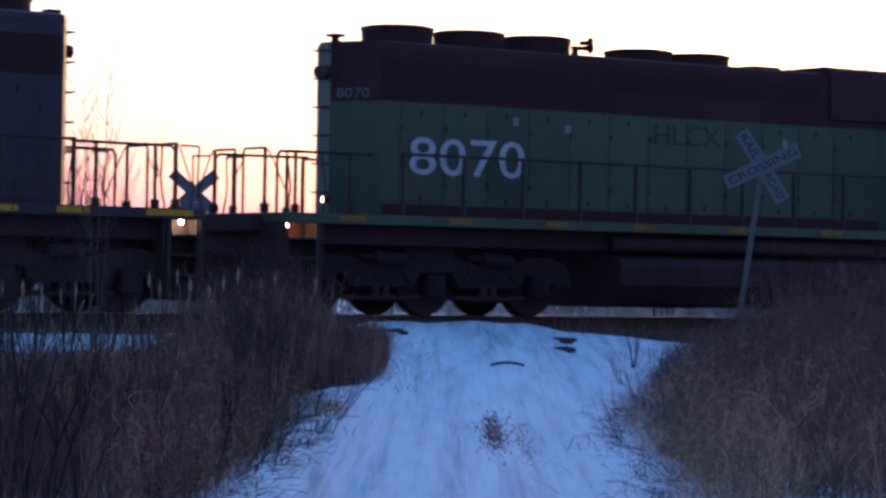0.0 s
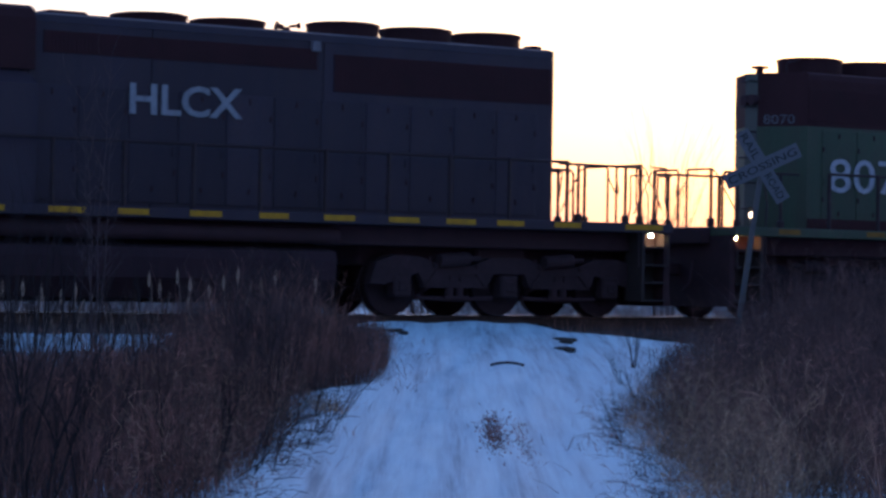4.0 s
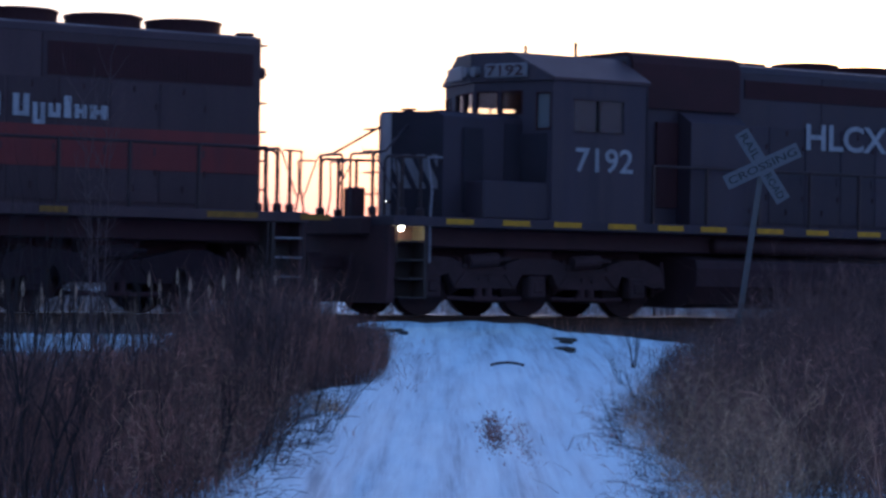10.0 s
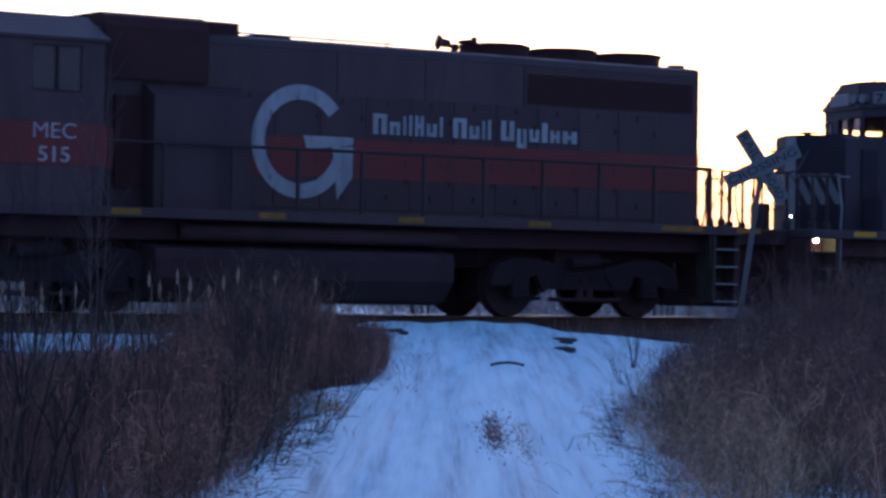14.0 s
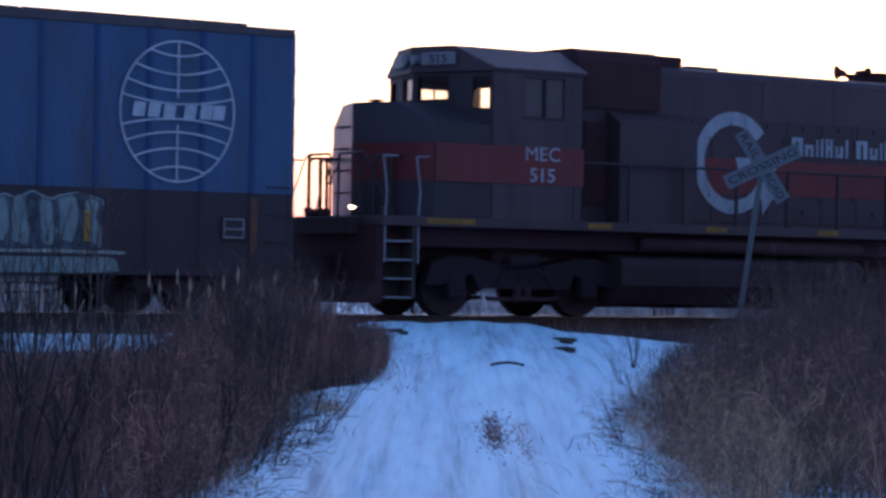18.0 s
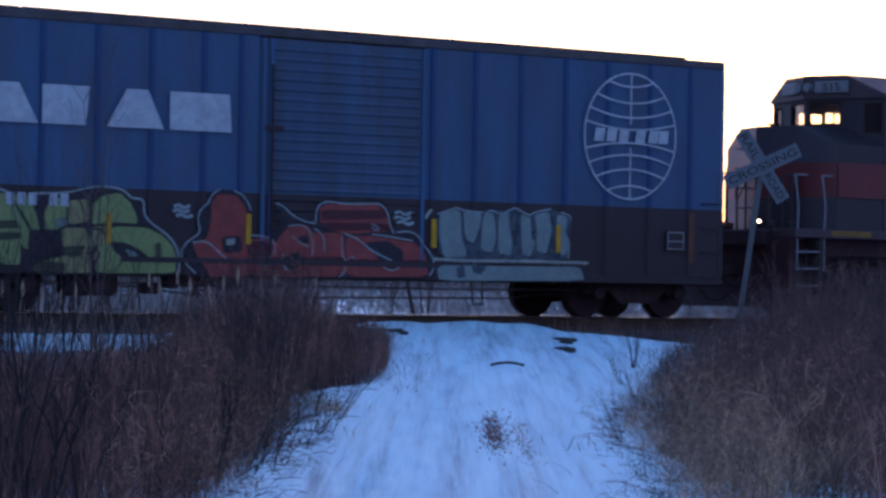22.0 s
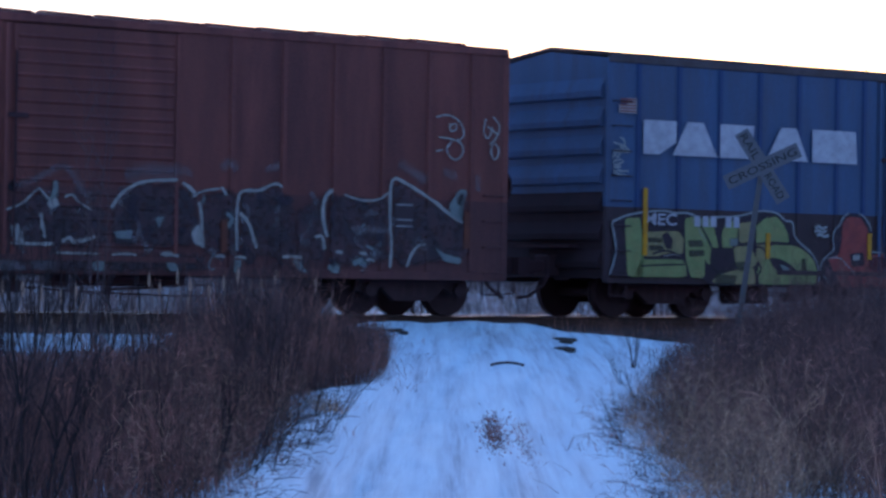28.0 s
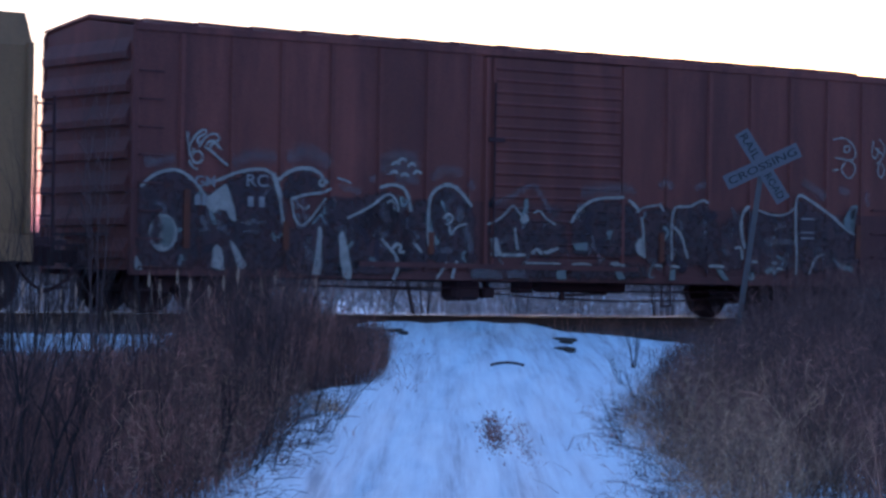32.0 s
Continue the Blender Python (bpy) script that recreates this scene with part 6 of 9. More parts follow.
    line(SPRAY_WHITE, 0.018, 5, (-0.61, 1.36), (-0.45, 1.28), (-0.4, 1.12), (-0.41, 0.99))
    line(SPRAY_WHITE, 0.016, 5, (-1, 1.22), (-0.86, 1.13), (-0.68, 1.06))
    line(SPRAY_WHITE, 0.020, 5, (-1.16, 0.95), (-1.2, 0.84), (-1.11, 0.71), (-0.99, 0.69))
    line(SPRAY_WHITE, 0.022, 5, (-0.57, 1.45), (-0.58, 1.62), (-0.48, 1.77), (-0.25, 1.78), (-0.06, 1.75), (0.42, 1.77), (0.63, 1.78), (0.78, 1.65), (0.83, 1.41), (0.91, 1.31))
    line(SPRAY_WHITE, 0.022, 5, (-0.05, 1.29), (0.21, 1.22), (0.46, 1.04), (0.72, 0.93), (0.87, 0.88))
    line(SPRAY_WHITE, 0.020, 5, (0.65, 0.84), (0.75, 0.74), (0.92, 0.72), (1.06, 0.81))
    line(SPRAY_WHITE, 0.020, 5, (0.47, 1.29), (0.86, 1.26), (1.27, 1.2))
    line(SPRAY_WHITE, 0.022, 5, (0.95, 1.33), (1.2, 1.36), (1.39, 1.27), (1.47, 1.16))
    line(SPRAY_WHITE, 0.022, 5, (1.49, 1.14), (1.65, 0.97), (1.7, 0.8), (1.6, 0.64))
    line(SPRAY_WHITE, 0.018, 5, (-0.09, 1.24), (-0.08, 0.97), (0.01, 0.84), (-0.01, 0.69), (-0.13, 0.59))
    line(SPRAY_WHITE, 0.016, 5, (0.47, 1.46), (0.62, 1.4), (0.57, 1.34), (0.47, 1.4))
    line(SPRAY_WHITE, 0.014, 5, (-1.56, 0.62), (-1.47, 0.71), (-1.43, 0.8))
    line(SPRAY_WHITE, 0.014, 5, (0.01, 0.86), (0.1, 0.94), (0.17, 0.9))
    line(SPRAY_BLACK, 0.03, 5, (-0.46, 1.8), (-0.32, 1.84), (-0.15, 1.82))
    line(SPRAY_BLACK, 0.03, 5, (0.34, 1.84), (0.51, 1.86), (0.7, 1.8))
    line(SPRAY_WHITE, 0.05, 5, (-3.11, 1.62), (-3.02, 1.66), (-2.94, 1.6), (-2.83, 1.65))
    line(SPRAY_WHITE, 0.05, 5, (-3.12, 1.55), (-3.03, 1.59), (-2.95, 1.53), (-2.84, 1.58))
    line(SPRAY_WHITE, 0.05, 5, (-3.07, 1.48), (-2.98, 1.52), (-2.89, 1.46), (-2.78, 1.5))
    line(SPRAY_WHITE, 0.05, 5, (0.91, 1.63), (1.01, 1.67), (1.11, 1.6), (1.23, 1.65))
    line(SPRAY_WHITE, 0.05, 5, (0.9, 1.55), (1, 1.59), (1.1, 1.53), (1.22, 1.58))
    line(SPRAY_WHITE, 0.05, 5, (0.96, 1.48), (1.06, 1.52), (1.16, 1.45), (1.28, 1.5))
    line(SPRAY_LINE, 0.05, 3, (1.51, 1.56), (1.56, 1.67), (1.63, 1.71))
    # pale piece
    fill(SPRAY_GREYED, 0, (1.73, 1.64), (2.15, 1.75), (2.65, 1.7), (2.83, 1.75), (3.16, 1.73), (3.31, 1.8), (3.59, 1.67), (4.03, 1.78), (4.45, 1.69), (4.41, 1.23), (4.44, 0.96), (1.79, 0.95))
    fill(SPRAY_PALE, 1, (1.78, 1.63), (2.12, 1.73), (2.2, 1.65), (2.21, 1.29), (2.34, 0.98), (1.89, 0.95), (1.79, 1.28))
    fill(SPRAY_PALE, 1, (2.25, 1.69), (2.6, 1.68), (2.58, 1.47), (2.46, 1.19), (2.31, 1.27))
    fill(SPRAY_PALE, 1, (2.65, 1.64), (2.83, 1.69), (2.88, 1.57), (2.91, 1.24), (2.82, 1.05), (2.61, 1.1))
    fill(SPRAY_PALE, 1, (2.96, 1.65), (3.16, 1.71), (3.16, 1.5), (3.24, 1.21), (3.2, 1), (2.97, 1.05))
    fill(SPRAY_PALE, 1, (3.41, 1.68), (3.6, 1.63), (3.63, 1.3), (3.71, 1.22), (3.61, 1), (3.45, 1.04))
    fill(SPRAY_PALE, 1, (3.7, 1.69), (3.98, 1.74), (4.04, 1.42), (3.94, 1.05), (3.74, 1.1), (3.75, 1.42))
    fill(SPRAY_PALE, 1, (4.16, 1.7), (4.37, 1.67), (4.33, 1.43), (4.41, 1.14), (4.28, 1.01), (4.15, 1.23))
    line(SPRAY_WHITE, 0.026, 5, (1.73, 1.64), (1.93, 1.7), (2.15, 1.77), (2.21, 1.71), (2.65, 1.69))
    line(SPRAY_WHITE, 0.026, 5, (2.68, 1.66), (2.83, 1.75), (2.96, 1.67), (3.16, 1.73), (3.28, 1.8), (3.44, 1.72), (3.59, 1.67), (3.7, 1.73), (4.03, 1.79))
    line(SPRAY_WHITE, 0.022, 5, (4.22, 1.74), (4.43, 1.69), (4.45, 1.61))
    line(SPRAY_WHITE, 0.016, 5, (4.3, 1.39), (4.44, 1.23), (4.39, 0.98))
    line(SPRAY_LINE, 0.05, 5, (1.65, 0.92), (2.39, 0.9), (3.4, 0.92), (4.84, 0.91))
    fill(SPRAY_PALE, 1, (1.75, 0.82), (3.15, 0.82), (4.65, 0.84), (4.74, 0.62), (1.8, 0.58))
    fill(SPRAY_GREYED, 2, (2.44, 0.85), (2.72, 0.83), (2.62, 0.69), (2.47, 0.73))
    fill(SPRAY_GREYED, 2, (2.14, 0.78), (2.27, 0.82), (2.3, 0.65), (2.17, 0.63))

    c = -33.79
    posts = [x - c for x in (-40.75, -39.86, -38.97, -38.05, -37.14, -36.22, -35.37, -31.24, -30.31, -29.37, -28.45, -27.57, -26.73)]
    a = AXLES["brown"] = []
    brown = boxcar("boxcar_brown", "oxide-brown boxcar with dark graffiti outlined in white along its lower side",
                   dict(ridge=4.53, eave=4.32, far_side=1.48, brake_y=-1.05, paint=BROWN, post_paint=BROWN, lower=BROWN_LOW, split=1.87, shade=BROWN_LOW, roof=BROWN, door=(-1.34, 1.62), posts=posts, door_label="brown ribbed sliding door", rib_step=0.19,
                        end_step=0.50, end_lower=BROWN, gear=((-1.63, -1.08), (-1.0, -0.77), (-0.31, -0.02), (0.2, 2.0))), a)
    # graffiti: dark letter bodies with pale edges, legs, wedges and mist over them
    def fill(mat, layer, *pts):
        spray_fill(brown, mat, layer, pts, y, "dark sprayed letter body" if mat is SPRAY_NAVY else "", 0.09 if mat is SPRAY_NAVY else 0.035)

    def line(mat, width, layer, *pts):
        spray_line(brown, mat, width, layer, pts, y, "pale sprayed outline" if mat is SPRAY_LINE else "")
    # dark letter bodies
    fill(SPRAY_NAVY, 0, (-7.7, 1.89), (-7.54, 2.05), (-7.28, 2.16), (-6.96, 2.16), (-6.72, 1.94), (-6.66, 1.51), (-6.66, 0.71), (-7.69, 0.69))
    fill(SPRAY_NAVY, 0, (-6.65, 1.43), (-6.35, 1.92), (-5.99, 2.12), (-5.67, 2.22), (-5.4, 2.19), (-5.26, 1.9), (-5.13, 1.38), (-5.13, 0.7), (-6.6, 0.68))
    fill(SPRAY_NAVY, 0, (-5.18, 1.99), (-5.04, 2.21), (-4.66, 2.26), (-4.43, 2.09), (-4.49, 1.94), (-4.97, 1.82), (-5.12, 1.8))
    fill(SPRAY_NAVY, 0, (-5.11, 1.38), (-4.94, 1.32), (-4.67, 1.43), (-4.34, 1.83), (-4, 1.8), (-3.17, 1.99), (-2.89, 1.8), (-2.79, 1.26), (-2.76, 0.67), (-5.1, 0.63))
    fill(SPRAY_NAVY, 0, (-3.7, 1.6), (-3.17, 1.92), (-2.99, 1.69), (-3.05, 1.34), (-3.48, 1.24))
    fill(SPRAY_NAVY, 0, (-2.73, 1.8), (-2.45, 1.9), (-2.41, 0.82), (-3.04, 0.66), (-2.98, 1.08))
    fill(SPRAY_NAVY, 0, (-2.38, 1.85), (-2.25, 2.02), (-2.06, 2.1), (-1.79, 1.98), (-1.53, 1.73), (-1.45, 0.83), (-2.34, 0.82))
    fill(SPRAY_NAVY, 0, (-1.23, 1.46), (-0.88, 1.67), (-0.69, 1.79), (-0.48, 1.57), (0.34, 1.56), (0.4, 1.03), (-1.18, 1.02))
    fill(SPRAY_NAVY, 0, (-1.54, 0.79), (0.35, 0.86), (0.4, 0.64), (-1.53, 0.61))
    fill(SPRAY_NAVY, 0, (0.48, 1.56), (0.71, 1.85), (1.04, 1.97), (1.6, 1.99), (1.9, 1.77), (1.99, 1.06), (0.51, 1.03))
    fill(SPRAY_NAVY, 0, (0.45, 0.86), (2.04, 0.91), (2.17, 0.68), (0.45, 0.64))
    fill(SPRAY_NAVY, 0, (2.02, 1.83), (2.59, 1.9), (2.66, 0.94), (2.06, 0.93))
    fill(SPRAY_NAVY, 0, (2.69, 1.85), (3.21, 1.96), (3.42, 1.98), (3.68, 1.6), (3.74, 0.92), (2.73, 0.9))
    fill(SPRAY_NAVY, 0, (3.71, 1.6), (4.19, 1.85), (4.26, 0.93), (3.75, 0.76))
    fill(SPRAY_NAVY, 0, (4.34, 1.89), (4.61, 1.88), (5.03, 1.77), (5.4, 1.88), (5.42, 0.85), (4.34, 0.79))
    fill(SPRAY_NAVY, 0, (5.5, 2.13), (5.69, 2.11), (6.56, 1.65), (6.92, 1.48), (6.99, 0.97), (5.55, 0.79))
    # bright edges and strokes
    line(SPRAY_LINE, 0.05, 3, (-7.67, 1.9), (-7.54, 2.04), (-7.32, 2.15), (-7.08, 2.19), (-6.89, 2.13), (-6.7, 1.98), (-6.54, 1.78))
    line(SPRAY_LINE, 0.05, 3, (-6.57, 1.98), (-6.34, 2.04), (-6.09, 2.15), (-5.79, 2.23), (-5.49, 2.25), (-5.34, 2.16))
    line(SPRAY_LINE, 0.09, 3, (-5.36, 2.18), (-5.28, 2.02), (-5.21, 1.8))
    line(SPRAY_LINE, 0.05, 3, (-5.22, 1.82), (-5.18, 1.56), (-5.13, 1.36), (-5.12, 1.17))
    line(SPRAY_LINE, 0.06, 3, (-5.25, 2.09), (-5.08, 2.22), (-4.87, 2.29), (-4.66, 2.29), (-4.5, 2.22))
    line(SPRAY_LINE, 0.05, 3, (-4.51, 2.23), (-4.4, 2.12), (-4.42, 2.02), (-4.51, 2.05), (-4.47, 2.14), (-4.33, 2.07))
    line(SPRAY_LINE, 0.04, 3, (-5.02, 1.8), (-4.71, 1.89), (-4.45, 1.91), (-4.28, 1.99))
    line(SPRAY_LINE, 0.034, 3, (-5.02, 1.8), (-4.98, 1.65), (-4.95, 1.49), (-4.82, 1.37), (-4.67, 1.48), (-4.55, 1.62), (-4.37, 1.84))
    line(SPRAY_LINE, 0.03, 3, (-4.88, 1.72), (-4.76, 1.64), (-4.67, 1.71))
    line(SPRAY_LINE, 0.034, 3, (-4.17, 2.16), (-4.01, 2.12), (-3.91, 2.08))
    line(SPRAY_LINE, 0.04, 3, (-3.98, 1.53), (-3.7, 1.64), (-3.45, 1.78), (-3.28, 1.91), (-3.15, 1.94), (-3.04, 1.84), (-3, 1.66))
    line(SPRAY_LINE, 0.05, 3, (-3.37, 2.03), (-3.18, 2.09), (-2.94, 2.07), (-2.82, 1.93), (-2.76, 1.66))
    line(SPRAY_LINE, 0.03, 3, (-3.23, 1.79), (-3.11, 1.86), (-3.08, 1.68))
    line(SPRAY_LINE, 0.05, 3, (-3.33, 1.23), (-3.15, 1.07), (-3.02, 0.94), (-3, 0.76), (-3.08, 0.57))
    line(SPRAY_LINE, 0.05, 3, (-3.11, 1.07), (-3.03, 1.16), (-2.92, 1.11), (-3, 1.02), (-2.87, 1.02))
    line(SPRAY_LINE, 0.04, 3, (-2.7, 1.17), (-2.59, 1.08), (-2.54, 1.01))
    line(SPRAY_LINE, 0.06, 3, (-2.4, 1.11), (-2.43, 1.45), (-2.41, 1.88), (-2.3, 2.03), (-2.1, 2.13), (-1.91, 2.1), (-1.74, 1.97), (-1.56, 1.78))
    line(SPRAY_LINE, 0.04, 3, (-2.13, 1.57), (-2.05, 1.66), (-1.93, 1.61), (-1.98, 1.5), (-2.09, 1.48))
    line(SPRAY_LINE, 0.04, 3, (-2.01, 1.46), (-1.98, 1.28), (-1.87, 1.46), (-1.66, 1.5))
    line(SPRAY_LINE, 0.04, 3, (-2.25, 0.6), (-2.12, 0.75), (-2.05, 0.88))
    line(SPRAY_LINE, 0.05, 3, (-1.94, 0.61), (-1.9, 0.75), (-1.85, 0.9))
    line(SPRAY_LINE, 0.03, 3, (-1.26, 1.5), (-1.03, 1.58), (-0.87, 1.71), (-0.74, 1.85), (-0.65, 1.75), (-0.53, 1.63))
    line(SPRAY_LINE, 0.03, 3, (-0.32, 1.71), (-0.18, 1.77), (-0.09, 1.64), (0.15, 1.53))
    line(SPRAY_LINE, 0.05, 3, (-0.7, 1.47), (-0.67, 1.27), (-0.63, 1.1))
    line(SPRAY_LINE, 0.05, 3, (-1.18, 1.02), (-0.81, 1.01), (-0.47, 1.02))
    line(SPRAY_LINE, 0.06, 3, (-0.35, 1.05), (-0.24, 1.13), (-0.14, 1.04), (0.21, 1.14))
    line(SPRAY_LINE, 0.03, 3, (-0.47, 0.89), (-0.12, 0.89), (0.26, 0.89))
    line(SPRAY_LINE, 0.05, 3, (0.46, 1.56), (0.55, 1.71), (0.74, 1.88), (0.95, 1.98), (1.24, 2.01), (1.59, 2.03))
    line(SPRAY_LINE, 0.06, 3, (1.67, 1.99), (1.82, 1.91), (1.92, 1.79))
    line(SPRAY_LINE, 0.05, 3, (1.96, 1.71), (2, 1.54), (2.02, 1.27), (2.04, 1.01))
    line(SPRAY_LINE, 0.034, 3, (0.49, 0.88), (0.71, 0.9), (0.9, 0.88))
    line(SPRAY_LINE, 0.045, 3, (1.31, 0.9), (1.45, 0.92), (1.62, 0.88))
    line(SPRAY_LINE, 0.03, 3, (1.85, 1.78), (2.02, 1.88), (2.34, 1.92))
    line(SPRAY_LINE, 0.04, 3, (2.35, 1.95), (2.45, 1.82))
    line(SPRAY_LINE, 0.045, 3, (2.64, 0.98), (2.62, 1.57), (2.66, 1.86), (2.76, 1.91), (3.04, 1.91), (3.21, 2), (3.35, 2.04), (3.44, 1.98))
    line(SPRAY_LINE, 0.05, 3, (2.68, 1.56), (2.84, 1.43), (2.93, 1.2), (2.99, 1.02))
    line(SPRAY_LINE, 0.06, 3, (4.37, 1.97), (4.24, 1.87), (4.18, 1.69), (4.21, 1.42), (4.28, 1.22))
    line(SPRAY_LINE, 0.05, 3, (4.05, 1.22), (4.2, 1.26), (4.23, 1.03))
    line(SPRAY_LINE, 0.03, 3, (4.58, 1.9), (4.82, 1.83), (5.08, 1.81), (5.29, 1.86), (5.42, 1.96))
    line(SPRAY_LINE, 0.05, 3, (5.47, 0.77), (5.5, 1.15), (5.45, 1.45), (5.45, 2.12), (5.55, 2.2), (5.71, 2.14), (6.04, 1.98), (6.37, 1.81), (6.59, 1.65), (6.87, 1.52))
    line(SPRAY_LINE, 0.04, 3, (5.79, 0.79), (5.9, 1.04), (6.06, 1.16), (6.16, 1.14))
    line(SPRAY_LINE, 0.045, 3, (1.38, 0.89), (1.49, 0.9), (1.6, 0.88))
    line(SPRAY_LINE, 0.045, 3, (2.26, 0.89), (2.35, 0.9), (2.43, 0.88))
    line(SPRAY_LINE, 0.045, 3, (2.61, 0.88), (2.71, 0.89), (2.81, 0.87))
    line(SPRAY_LINE, 0.045, 3, (3.46, 0.9), (3.64, 0.91), (3.82, 0.89))
    line(SPRAY_LINE, 0.045, 3, (4.44, 0.99), (4.51, 1), (4.57, 0.98))
    line(SPRAY_LINE, 0.045, 3, (4.89, 0.98), (4.95, 0.99), (5.02, 0.97))
    line(SPRAY_LINE, 0.045, 3, (5.02, 0.88), (5.1, 0.89), (5.18, 0.87))
    # filled wedges and legs
    fill(SPRAY_LINE, 4, (-6.54, 1.76), (-6.35, 1.9), (-6.19, 2), (-6.11, 1.83), (-6.03, 1.58), (-6, 1.43), (-6.09, 1.46), (-6.18, 1.6), (-6.32, 1.61), (-6.4, 1.54), (-6.52, 1.64))
    fill(SPRAY_LINE, 4, (-6.42, 0.73), (-6.39, 1.01), (-6.33, 1.08), (-6.25, 0.99), (-6.2, 0.67), (-6.34, 0.71))
    fill(SPRAY_LINE, 4, (-6.11, 1.15), (-5.99, 1.03), (-5.8, 0.76), (-5.94, 0.66), (-6.01, 0.86))
    fill(SPRAY_LINE, 4, (-4.5, 1.4), (-4.44, 1.33), (-4.45, 0.96), (-4.45, 0.64), (-4.61, 0.64), (-4.55, 0.96))
    fill(SPRAY_LINE, 4, (-4.12, 1.25), (-4.06, 1.34), (-3.98, 1.14), (-3.88, 0.74), (-3.89, 0.58), (-4.02, 0.59), (-4.09, 0.88))
    fill(SPRAY_LINE, 4, (-7.73, 0.88), (-7.63, 0.73), (-7.63, 0.66), (-7.75, 0.67))
    fill(SPRAY_LINE, 4, (-1.19, 1.28), (-1.07, 1.3), (-0.98, 1.08), (-0.93, 1.01), (-1.14, 1.06))
    fill(SPRAY_LINE, 4, (-0.6, 1.62), (-0.46, 1.7), (-0.41, 1.59), (-0.54, 1.53))
    fill(SPRAY_CYAN, 4, (0.51, 1.22), (0.82, 1.25), (0.82, 1.12), (0.56, 1.13))
    fill(SPRAY_CYAN, 4, (1.21, 1.44), (1.36, 1.47), (1.28, 1.29))
    fill(SPRAY_LINE, 4, (1.84, 1.25), (1.96, 1.37), (2.04, 1.02), (1.89, 1.08))
    fill(SPRAY_CYAN, 4, (6.61, 1.8), (6.8, 2.04), (6.94, 2.05), (6.91, 1.88), (6.78, 1.72), (6.87, 1.52), (6.62, 1.65))
    fill(SPRAY_NAVY, 4, (6.78, 1.9), (6.84, 1.98), (6.87, 1.9), (6.81, 1.8))
    fill(SPRAY_CYAN, 4, (6.35, 1.1), (6.49, 1.01), (6.85, 0.93), (6.82, 0.85), (6.52, 0.89))
    fill(SPRAY_DUST, 4, (4.72, 1.41), (5.35, 1.4), (5.36, 1.31), (4.72, 1.31))
    fill(SPRAY_DUST, 4, (-1.58, 0.76), (-1.24, 0.8), (-0.97, 0.71), (-0.92, 0.63), (-1.56, 0.62))
    fill(SPRAY_DUST, 4, (-0.85, 0.75), (-0.46, 0.79), (-0.46, 0.64), (-0.81, 0.64))
    fill(SPRAY_CYAN, 4, (0.17, 0.75), (0.35, 0.81), (0.38, 0.64), (0.19, 0.63))
    fill(SPRAY_CYAN, 4, (1.38, 0.84), (1.5, 0.86), (1.63, 0.66), (1.48, 0.65))
    fill(SPRAY_CYAN, 4, (2.61, 0.82), (2.71, 0.84), (2.71, 0.65), (2.59, 0.65))
    fill(SPRAY_CYAN, 4, (3.64, 0.84), (3.75, 0.86), (3.93, 0.67), (3.8, 0.67))
    fill(SPRAY_DUST, 4, (-1.73, 1.43), (-1.62, 1.45), (-1.52, 1.11), (-1.54, 1), (-1.66, 1.1))
    fill(SPRAY_DUST, 4, (-2.19, 1.09), (-1.95, 1.11), (-1.95, 1.02), (-2.17, 1.02))
    # oval
    fill(SPRAY_LINE, 4, (-7.03, 1.23), (-7.06, 1.11), (-7.12, 1.01), (-7.22, 0.95), (-7.33, 0.95), (-7.42, 1), (-7.49, 1.1), (-7.52, 1.22), (-7.5, 1.34), (-7.43, 1.44), (-7.33, 1.5), (-7.23, 1.5), (-7.13, 1.45), (-7.06, 1.35))
    fill(SPRAY_CYAN, 4, (-7.08, 1.25), (-7.11, 1.12), (-7.17, 1.03), (-7.26, 1.03), (-7.33, 1.11), (-7.35, 1.24), (-7.33, 1.37), (-7.26, 1.45), (-7.18, 1.45), (-7.11, 1.37))
    fill(SPRAY_NAVY, 5, (-7.31, 1.26), (-7.32, 1.13), (-7.37, 1.05), (-7.43, 1.05), (-7.48, 1.13), (-7.5, 1.26), (-7.48, 1.39), (-7.44, 1.47), (-7.38, 1.47), (-7.33, 1.39))
    # mist of overspray
    line(SPRAY_MIST, 0.16, 2, (-7.63, 2.3), (-7.38, 2.31), (-7.07, 2.36))
    line(SPRAY_MIST, 0.12, 2, (-7.61, 2.23), (-7.38, 2.28))
    line(SPRAY_MIST, 0.18, 2, (-6.07, 2.29), (-5.9, 2.4), (-5.74, 2.48), (-5.29, 2.43))
    line(SPRAY_MIST, 0.22, 2, (-5.1, 2.4), (-4.88, 2.53), (-4.65, 2.54), (-4.42, 2.44), (-4.31, 2.34))
    line(SPRAY_MIST, 0.2, 2, (-3.33, 2.41), (-3.08, 2.58), (-2.64, 2.49))
    line(SPRAY_MIST, 0.2, 2, (-3.37, 2.32), (-2.96, 2.37), (-2.59, 2.35))
    line(SPRAY_MIST, 0.16, 2, (-3.07, 2.19), (-2.61, 2.17))
    line(SPRAY_MIST, 0.16, 2, (-2.35, 2.19), (-2.24, 2.33), (-1.91, 2.37), (-1.79, 2.27))
    line(SPRAY_MIST, 0.12, 2, (-1.63, 2.2), (-1.52, 2.06))
    line(SPRAY_MIST, 0.1, 2, (-1.22, 1.83), (-0.83, 1.93), (-0.49, 2.13), (-0.31, 2.19), (-0.14, 1.99), (-0.02, 1.77), (0.22, 1.72))
    line(SPRAY_MIST, 0.2, 2, (0.68, 2.05), (1.04, 2.16), (1.67, 2.16))
